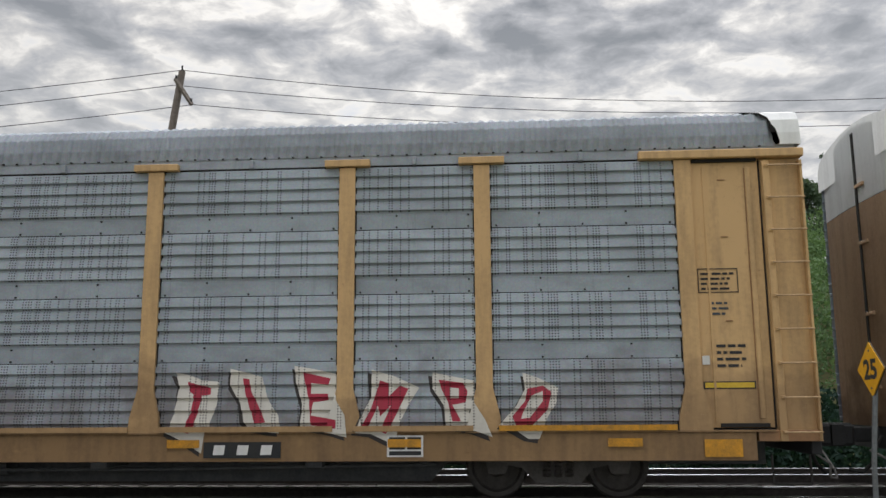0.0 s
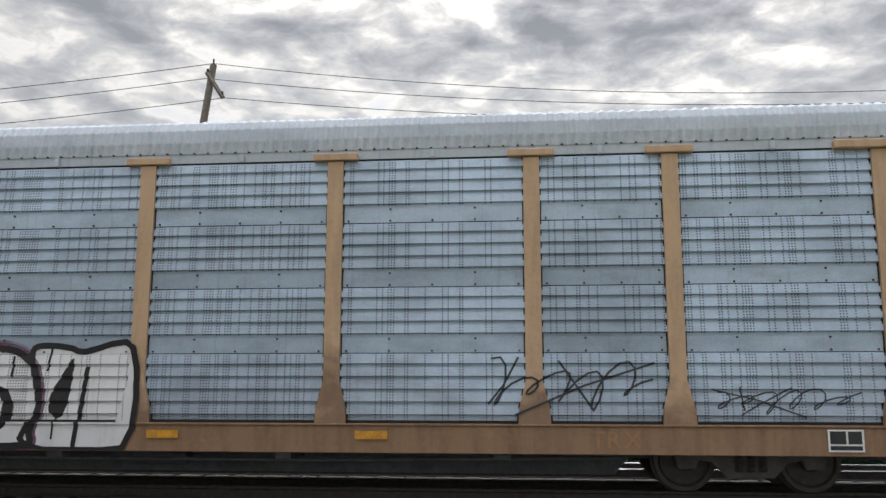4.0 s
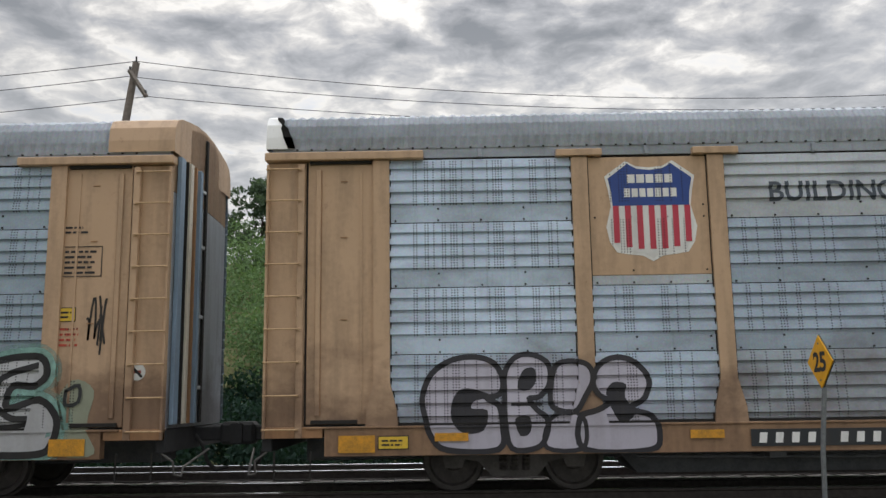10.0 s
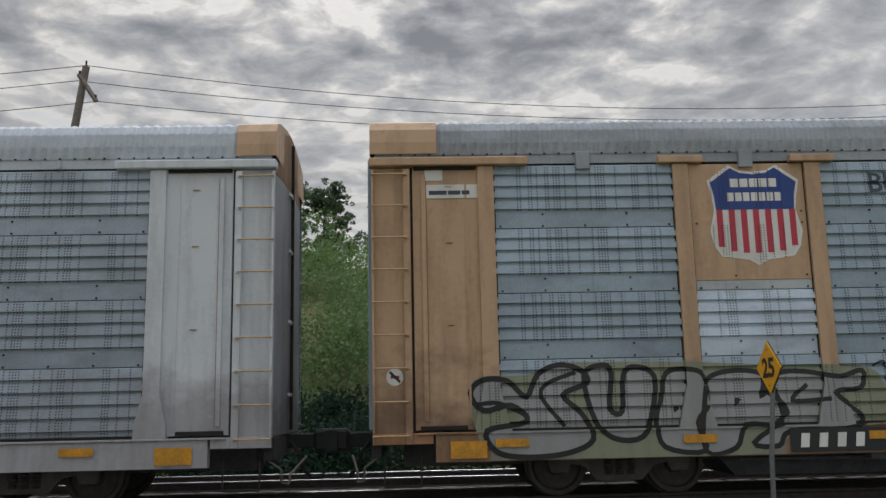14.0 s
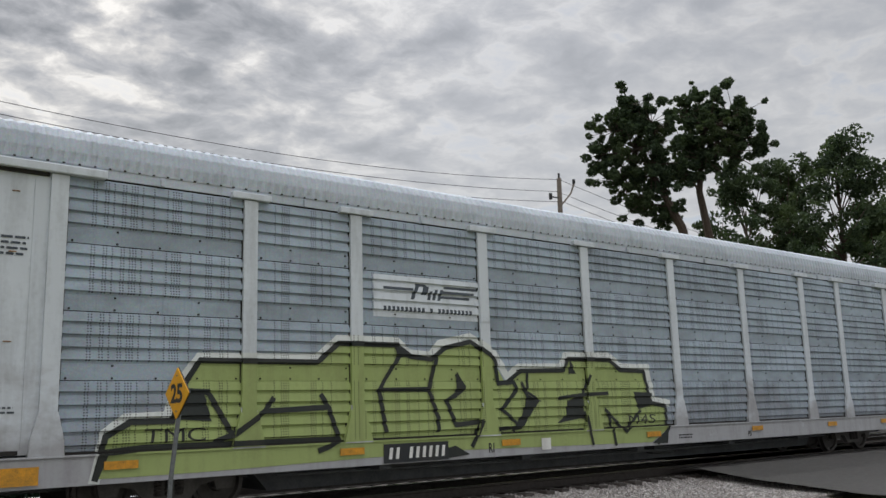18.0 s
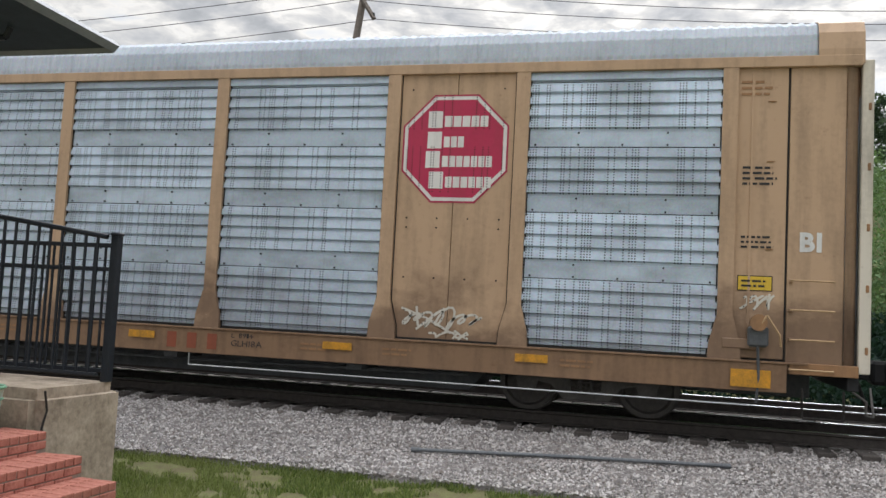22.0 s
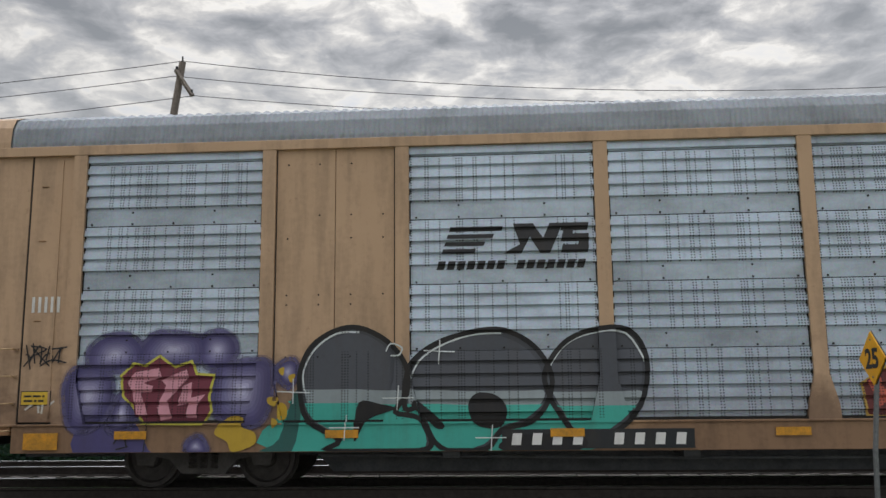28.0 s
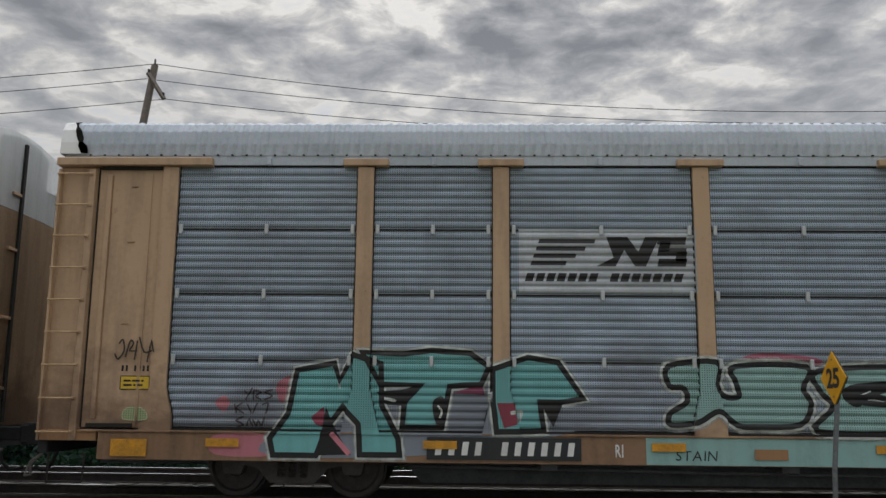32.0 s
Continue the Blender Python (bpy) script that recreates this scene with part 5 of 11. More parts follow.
def marks_3():
    c, S = CARS[3], spec(3)
    part("shield_panel", box(blank(), -9.0, -7.27, SKIN - 0.02, SKIN + 0.03, 3.0, 4.72, 0.006), M["tan"], c)
    part("lower_band", box(blank(), -9.0, -7.27, SKIN - 0.015, SKIN + 0.03, 2.865, 2.998, 0.004), M["flat_steel"], c)
    shield(c, S, -8.75, -7.46, 3.19, 4.66)
    slogan(c, S, "BUILDING", -6.42, -4.60, 4.04, 4.31)
    slogan(c, S, "AMERICA", -3.99, -2.21, 4.03, 4.31)
    number_board(c, S, -6.93, -4.43, 0.62, 0.85, (11, (4,)))
    word(c, S, "COFEE", 4.55, 6.72, 1.12, 1.74, [(0.08, "8a84b8", 0, 0), (0.045, "24335a", 0, 0), (0.0, "4f83a0", -0.015, 0.02)], 0.02, 0.0, 0.05, 3)
    number_board(c, S, 5.08, 6.18, 0.62, 0.83, (3, ()))
    placard(c, 7.6, 8.03)
    dimension_box(c, S, 12.07, 12.63, 2.88, 3.22, 3)
    plate("door_sticker", c, 12.28, 12.50, 2.66, 2.78, M["chalk"], SKIN - 0.02)
    bars("stencil_text", c, 12.3, 12.48, 2.5, 2.64, 2, M["ink"], SKIN - 0.02, True, 2)
    plate("door_sticker", c, 12.10, 12.20, 2.18, 2.30, M["chalk"], SKIN - 0.02)
    bars("stencil_text", c, 13.15, 13.45, 1.85, 2.2, 4, M["tan_dark"], SKIN - 0.034, True, 7)
    warning_label(c, 11.75, 0.73, -1.59, 0.36, 0.16)
    warning_label(c, -11.8, 0.73, -1.59, 0.40, 0.16)
    bars("stencil_text", c, -0.9, -0.1, 0.66, 0.74, 1, M["ink"], -1.58, True, 5)
    plate("stencil_frame", c, -3.1, -2.85, 0.60, 0.84, M["tan_dark"], -1.58, "", 0.003)


def marks_4():
    c, S = CARS[4], spec(4)
    part("shield_panel", box(blank(), -9.0, -7.27, SKIN - 0.02, SKIN + 0.03, 3.0, 4.72, 0.006), M["tan"], c)
    part("lower_band", box(blank(), -9.0, -7.27, SKIN - 0.015, SKIN + 0.03, 2.865, 2.998, 0.004), M["flat_steel"], c)
    shield(c, S, -8.72, -7.36, 3.21, 4.70)
    slogan(c, S, "BUILDING", -6.33, -4.52, 4.27, 4.56)
    slogan(c, S, "AMERICA", -3.95, -2.24, 4.29, 4.58)
    number_board(c, S, -7.84, -4.87, 0.58, 0.90, (11, (4, 5)))
    for a, b, col in ((-12.0, -7.9, "7c7a70"), (-4.8, 3.6, "83817e")):
        flat_part("sprayed_patch", [quad(a, b, 0.56, 0.92)], [spray(col)], c, S, "grey paint rolled over the sill", 0.001)
    scribble(c, S, 12.42, 12.74, 1.98, 2.84, "2c2a28", 0.03, 3, 5)
    dimension_box(c, S, 12.05, 12.63, 3.10, 3.54, 4)
    bars("stencil_text", c, 12.05, 12.4, 3.72, 3.86, 2, M["ink"], SKIN - 0.02, True, 6)
    warning_label(c, 12.16, 2.56, SKIN - 0.02, 0.24, 0.18)
    bars("stencil_text", c, 12.05, 12.35, 2.1, 2.4, 4, spray("b04a3a"), SKIN - 0.02, True, 8)
    plate("maker_board", c, -12.82, -11.99, 4.26, 4.46, M["chalk"], SKIN - 0.02, "pale maker's board")
    bars("board_text", c, -12.78, -12.05, 4.29, 4.43, 1, M["slate"], SKIN - 0.029, False, 6)
    plate("maker_board", c, -12.84, -12.58, 4.52, 4.70, M["chalk"], SKIN - 0.02)
    word(c, S, "PATENT", -12.82, -12.60, 4.62, 4.68, [(0.0, M["ink"], 0, 0)], name="stencil_letter")
    word(c, S, "PENDING", -12.82, -12.60, 4.54, 4.60, [(0.0, M["ink"], 0, 0)], name="stencil_letter")
    no_sign(c, 13.2, 1.74)
    no_sign(c, -13.3, 1.72)


def marks_5():
    c, S = CARS[5], spec(5)
    word(c, S, "TMC", -10.7, -9.75, 1.06, 1.26, [(0.0, "15191a", 0, 0)], 0, 0.1, 0.05, 2, name="sprayed_tag")
    word(c, S, "M4S", -0.35, 0.6, 1.02, 1.22, [(0.0, "15191a", 0, 0)], 0, 0.1, 0.05, 2, name="sprayed_tag")
    flat_part("logo_panel", [quad(-6.80, -4.21, 3.02, 3.75)], [M["white_paint"]], c, S, "white panel with a railway mark")
    pts, faces = [], []
    for s in (quad(-6.6, -5.95, 3.50, 3.55), quad(-5.25, -4.45, 3.58, 3.63, 0.3), quad(-5.3, -4.55, 3.49, 3.54, 0.3), quad(-5.35, -4.65, 3.40, 3.45, 0.3), quad(-5.95, -5.87, 3.35, 3.64, 0.5), quad(-5.9, -5.65, 3.59, 3.64, 0.3), quad(-5.75, -5.62, 3.45, 3.6, 0.3), quad(-5.62, -5.55, 3.36, 3.52, 0.4), quad(-5.5, -5.43, 3.36, 3.56, 0.4), quad(-5.38, -5.31, 3.36, 3.56, 0.4)):
        o = len(pts)
        pts += s[0]
        faces += [tuple(i + o for i in q) for q in s[1]]
    for k in range(22):
        if k not in (10, 12):
            s = quad(-6.6 + k * 0.092, -6.6 + k * 0.092 + 0.06, 3.13, 3.21)
            o = len(pts)
            pts += s[0]
            faces += [tuple(i + o for i in q) for q in s[1]]
    mark = new("railway_mark", mesh_of(drape([(pts, faces)], S, 0.008), "railway_mark"))
    mark.data.materials.append(M["slate"])
    mark.parent = c
    number_board(c, S, -6.68, -5.30, 0.57, 0.88, (9, (2,)))
    for x, seed in ((-12.45, 1), (-12.45, 2)):
        bars("stencil_text", c, x - 0.2, x + 0.15, 3.55 if seed == 1 else 1.5, 3.85 if seed == 1 else 1.62, 4 if seed == 1 else 2, M["slate"], SKIN - 0.02, True, seed)
    word(c, S, "P5", 4.0, 4.14, 0.62, 0.74, [(0.004, M["ink"], 0, 0)], name="stencil_letter")
    word(c, S, "R1", -4.35, -4.2, 0.64, 0.80, [(0.004, M["ink"], 0, 0)], name="stencil_letter")
    plate("stencil_frame", c, -3.0, -2.75, 0.62, 0.84, M["chalk"], -1.59, "", 0.003)
    word(c, S, "J", -2.92, -2.84, 0.66, 0.76, [(0.004, M["ink"], 0, 0)], name="stencil_letter")
    warning_label(c, -12.75, 0.73, -1.59, 0.42, 0.18)
    bars("stencil_text", c, 1.3, 1.9, 0.66, 0.78, 2, M["ink"], -1.58, True, 5)
    digits("car_mark", c, -14.0 + 0.75, -13.1, 4.0, 4.1, 5, M["ink"], SKIN - 0.034, 0.0, ())


def marks_6():
    c, S = CARS[6], spec(6)
    word(c, S, "CREAK", -11.3, -9.3, 1.15, 1.72, [(0.0, "33383c", 0, 0)], 0, 0.1, 0.12, 3, name="sprayed_tag")
    word(c, S, "CREEK BOY", -11.02, -9.62, 2.08, 2.28, [(-0.004, "33383c", 0, 0)], 0, 0.1, 0.08, 3, name="sprayed_tag")
    word(c, S, "26 MB", -10.9, -9.9, 1.02, 1.16, [(0.0, "33383c", 0, 0)], 0, 0.1, 0.08, 3, name="sprayed_tag")
    scribble(c, S, -12.8, -11.76, 1.98, 2.5, "23262a", 0.035, 5, 2)
    speed_logo(c, S, -6.86, -4.43, 2.93, 3.86, M["ink"])
    number_board(c, S, -8.19, -6.02, 0.65, 0.90, (11, (4,)))
    word(c, S, "R1", -5.45, -5.30, 0.66, 0.84, [(0.004, M["chalk"], 0, 0)], name="stencil_letter")
    digits("car_mark", c, -12.41, -12.0, 1.86, 1.95, 7, M["ink"], SKIN - 0.02, 0.0, (2,))
    warning_label(c, -12.2, 1.70, SKIN - 0.02, 0.40, 0.16)
    dimension_box(c, S, 12.02, 12.54, 2.94, 3.25, 5)
    bars("stencil_text", c, 12.15, 12.45, 3.36, 3.54, 3, M["tan_dark"], SKIN - 0.02, True, 6)
    warning_label(c, 12.3, 1.70, SKIN - 0.02, 0.42, 0.16)
    placard(c, 10.75, 11.2)
    no_sign(c, 13.3, 1.55)


def marks_7():
    c, S = CARS[7], spec(7)
    octagon(c, S, 7.32, 8.92, 2.97, 4.58)
    octagon(c, S, -8.92, -7.32, 2.96, 4.54)
    scribble(c, S, 7.35, 8.72, 1.08, 1.48, "c9c5bb", 0.035, 7, 3, label="white sprayed tag")
    scribble(c, S, 7.8, 8.5, 0.98, 1.12, "c9c5bb", 0.03, 2, 5)
    digits("faded_mark", c, 3.55, 4.6, 0.62, 0.86, 3, spray("8a4a34"), -1.581, 0.0, ())
    word(c, S, "GLH18A", 4.75, 5.28, 0.69, 0.78, [(0.0, M["ink"], 0, 0)], name="stencil_letter")
    word(c, S, "L 89-4", 4.75, 5.12, 0.82, 0.89, [(0.0, M["ink"], 0, 0)], name="stencil_letter")
    number_board(c, S, -5.86, -3.38, 0.58, 0.86, (11, (4,)))
    warning_label(c, 12.33, 1.97)
    warning_label(c, -12.35, 1.30)
    word(c, S, "BI", 12.88, 13.17, 2.42, 2.65, [(0.015, M["chalk"], 0, 0)], name="stencil_letter")
    digits("car_mark", c, -12.49, -12.0, 2.62, 2.74, 6, M["ink"], SKIN - 0.02, 0.0, (1,))
    dimension_box(c, S, 12.1, 12.65, 3.25, 3.6, 6, SKIN - 0.02, False)
    dimension_box(c, S, 12.1, 12.6, 2.4, 2.66, 7, SKIN - 0.02, False)
    bars("stencil_text", c, 12.1, 12.5, 4.5, 4.75, 3, M["tan_dark"], SKIN - 0.02, True, 6)
    hand_brake(c, 12.38, 1.35)
    scribble(c, S, 12.15, 12.6, 1.6, 1.85, "c9c5bb", 0.03, 3, 6)
    for x in (0.4, 1.2, 5.9, 7.2, 9.8):
        bars("stencil_text", c, x, x + 0.5, 0.70, 0.84, 2, M["tan_dark"], -1.58, True, int(x * 9))
    part("grab_pipe", bent(blank(), [(4.0, -1.5, 0.56), (4.0, -1.5, 0.36), (12.3, -1.5, 0.36)], 0.011), M["bolt"], c)


def marks_8():
    c, S = CARS[8], spec(8)
    speed_logo(c, S, -6.75, -4.4, 2.90, 3.82, M["ink"], False)
    number_board(c, S, -5.79, -3.2, 0.58, 0.84, (9, (4,)))
    word(c, S, "NEKST HOEVER", 9.3, 11.8, 0.60, 0.80, [(0.0, "b39a3a", 0, 0)], 0, 0.0, 0.06, 4, name="sprayed_tag")
    dimension_box(c, S, 12.15, 12.7, 3.1, 3.5, 8, SKIN - 0.02, False)
    bars("stencil_text", c, 12.15, 12.75, 2.4, 2.75, 3, M["tan_dark"], SKIN - 0.02, True, 5)
    plate("painted_patch", c, 13.08, 13.5, 2.42, 2.68, M["chalk"], SKIN - 0.032)
    warning_label(c, 12.45, 2.0)
    warning_label(c, -12.45, 1.32)
    scribble(c, S, 12.1, 12.75, 0.98, 1.6, "5a4632", 0.025, 4, 6)
    digits("car_mark", c, -12.62, -12.15, 2.55, 2.78, 5, M["chalk"], SKIN - 0.02, 0.0, ())
    scribble(c, S, -12.7, -12.1, 1.7, 2.1, "2a2a2c", 0.02, 3, 4)
    scribble(c, S, -12.6, -12.15, 1.1, 1.4, "c9c5bb", 0.03, 3, 9)


def marks_9():
    c, S = CARS[9], spec(9)
    for a, b, col in ((-5.2, 3.95, "85aaa6"), (4.0, 10.6, "5f9d9c"), (10.6, 12.0, "b57680")):
        flat_part("sprayed_base", [quad(a, b, 0.56, 0.92)], [spray(col)], c, S, "pale paint along the sill", 0.001)
    speed_logo(c, S, -6.91, -4.42, 2.90, 3.82, M["ink"])
    number_board(c, S, -8.18, -6.08, 0.60, 0.90, (11, (4,)))
    word(c, S, "LOSE YOURSELF TO DANCE", -1.9, 0.25, 0.60, 0.72, [(0.0, "23302d", 0, 0)], 0, 0.1, 0.03, 2, name="sprayed_tag")
    word(c, S, "STAIN", -4.81, -4.24, 0.62, 0.75, [(0.0, "23302d", 0, 0)], 0, 0.1, 0.03, 2, name="sprayed_tag")
    bars("stencil_text", c, 1.7, 3.1, 0.60, 0.72, 1, spray("23302d"), -1.59, True, 4)
    plate("stencil_patch", c, -3.75, -3.3, 0.64, 0.78, M["tan_dark"], -1.59, "", 0.003)
    word(c, S, "R1", -5.62, -5.5, 0.66, 0.82, [(0.004, M["chalk"], 0, 0)], name="stencil_letter")
    plate("stencil_patch", c, 3.25, 3.8, 0.60, 0.86, M["tan"], -1.59, "", 0.003)
    word(c, S, "L90-0", 3.35, 3.62, 0.75, 0.82, [(0.0, M["ink"], 0, 0)], name="stencil_letter")
    word(c, S, "BSH22A", 3.33, 3.72, 0.64, 0.71, [(0.0, M["ink"], 0, 0)], name="stencil_letter")
    digits("car_mark", c, -12.52, -12.1, 1.76, 1.84, 7, M["ink"], SKIN - 0.02, 0.0, (2,))
    warning_label(c, -12.3, 1.60, SKIN - 0.02, 0.40, 0.17)
    scribble(c, S, 12.1, 12.78, 1.72, 2.22, "2a2520", 0.03, 4, 7)
    scribble(c, S, 12.0, 12.95, 1.0, 1.38, "c9c5bb", 0.035, 4, 8)
    scribble(c, S, 11.5, 12.95, 0.62, 0.86, "b9a58c", 0.03, 5, 5)
    warning_label(c, 12.42, 1.62, SKIN - 0.02, 0.42, 0.16)
    dimension_box(c, S, 12.1, 12.64, 2.9, 3.25, 9)
    bars("stencil_text", c, 12.25, 12.5, 3.34, 3.5, 3, M["tan_dark"], SKIN - 0.02, True, 6)
    word(c, S, "CREWS", 10.85, 11.6, 1.62, 1.78, [(0.0, "33383c", 0, 0)], 0, 0.1, 0.06, 3, name="sprayed_tag")
    digits("car_mark", c, 11.7, 12.0, 1.05, 1.16, 5, M["ink"], SKIN - 0.09, 0.0, (2,))
    no_sign(c, 13.25, 1.6)


def marks_ends():
    """The wagons at the head and the tail show little more than one end."""
    for k in (0, 10):
        c = CARS[k]
        for x in (-12.5, 12.5):
            dimension_box(c, spec(k), x - 0.3, x + 0.25, 2.9, 3.2, k + 3)
            warning_label(c, x, 1.8)


for paint_wagon in (marks_1, marks_2, marks_3, marks_4, marks_5, marks_6, marks_7, marks_8, marks_9, marks_ends):
    paint_wagon()

# ---- sprayed murals, sketched letter by letter in a box 200 wide and 100 tall ----
from mathutils.geometry import tessellate_polygon

SPRAYED = [0]


def eased(points, closed, steps=4):
    """A soft line through the points of a sketch."""
    n, res = len(points), []
    for k in range(n if closed else n - 1):
        p = [points[(k + j) % n] if closed else points[min(max(k + j, 0), n - 1)] for j in (-1, 0, 1, 2)]
        for i in range(steps):
            t = i / steps
            res.append(tuple(0.5 * (2 * p[1][a] + (p[2][a] - p[0][a]) * t + (2 * p[0][a] - 5 * p[1][a] + 4 * p[2][a] - p[3][a]) * t * t + (3 * p[1][a] - p[0][a] - 3 * p[2][a] + p[3][a]) * t ** 3) for a in (0, 1)))
    if not closed:
        res.append(tuple(points[-1]))
    return res


def spread(B, points):
    x0, x1, z0, z1 = B
    return [(x0 + (x1 - x0) * u / 200, max(0.56, z0 + (z1 - z0) * v / 100)) for u, v in points]


def filled(points):
    flat = [Vector((x, z, 0)) for x, z in points]
    return list(points), [tuple(f) for f in tessellate_polygon([flat])]


def ribbon(points, wide, closed):
    """A brush line with mitred corners and square ends."""
    p = [Vector(q) for q in points]
    p = [q for k, q in enumerate(p) if k == 0 or (q - p[k - 1]).length > 0.004]
    if closed and (p[0] - p[-1]).length < 0.004:
        p.pop()
    n, pts, faces = len(p), [], []
    if not closed and n > 1:
        p[0] = p[0] + (p[0] - p[1]).normalized() * wide * 0.3
        p[-1] = p[-1] + (p[-1] - p[-2]).normalized() * wide * 0.3
    for k, q in enumerate(p):
        a = p[k - 1] if closed or k else q
        b = p[(k + 1) % n] if closed or k < n - 1 else q
        d0 = (q - a).normalized() if (q - a).length else (b - q).normalized()
        d1 = (b - q).normalized() if (b - q).length else d0
        m = d0 + d1
        m = m.normalized() if m.length > 0.1 else d1
        side = Vector((-m.y, m.x)) * wide / 2 / max(0.6, abs(m.dot(d1)))
        pts += [tuple(q + side), tuple(q - side)]
    for k in range(n if closed else n - 1):
        j = (k + 1) % n
        faces.append((2 * k, 2 * k + 1, 2 * j + 1, 2 * j))
    return [(x, max(0.557, z)) for x, z in pts], faces


def letter(c, S, B, outer, fill, edge, wide, halo=None, halo_wide=0.1, inner=(), sharp=False, label="", lift=0.0045):
    """One sprayed letter: halo, fill, its marks inside and the outline over them."""
    ring = spread(B, outer if sharp else eased(outer, True))
    shapes, colours = [], []
    SPRAYED[0] += 1
    if halo:
        shapes.append(ribbon(ring, wide + 2.5 * halo_wide, True))
        colours.append(mist(halo, 0.35))
        shapes.append(ribbon(ring, wide + 1.4 * halo_wide, True))
        colours.append(mist(halo, 0.75))
    shapes.append(filled(ring))
    colours.append(spray(fill))
    for kind, colour, thick, points in inner:
        if kind == "line":
            shapes.append(ribbon(spread(B, eased(points, False)), thick, False))
        else:
            shapes.append(filled(spread(B, eased(points, True, 3) if kind == "fill" else points)))
        colours.append(spray(colour))
    if edge:
        shapes.append(ribbon(ring, wide, True))
        colours.append(spray(edge))
    flat_part("sprayed_letter", shapes, colours, c, S, label, lift + 0.0003 * (SPRAYED[0] % 4))


def orb(c, S, B, outer, dark, pale, halo, label):
    """A sprayed bubble that pales towards its middle in soft rings."""
    mx, mz = (sum(p[a] for p in outer) / len(outer) for a in (0, 1))
    rings = []
    for k in range(1, 9):
        u, size = (k / 8) ** 1.3, 1 - 0.86 * k / 8
        tone = "".join("%02x" % round(int(dark[i:i + 2], 16) * (1 - u) + int(pale[i:i + 2], 16) * u) for i in (0, 2, 4))
        rings.append(("fill", tone, 0, [(mx + (x - mx) * size, mz + (z - mz) * size) for x, z in outer]))
    letter(c, S, B, outer, dark, None, 0.05, halo, 0.05, rings, False, label)


def coat():
    """Each new coat of paint lies a little above the last."""
    SPRAYED[0] += 1
    return 0.0003 * (SPRAYED[0] % 9)


def blot(c, S, B, points, colour, sharp, lift):
    flat_part("sprayed_patch", [filled(spread(B, points if sharp else eased(points, True)))], [spray(colour)], c, S, "", lift + coat())


def line(c, S, B, points, colour, wide, lift, hard=False):
    flat_part("sprayed_line", [ribbon(spread(B, points if hard else eased(points, False, 3)), wide, False)], [spray(colour)], c, S, "", lift + coat())


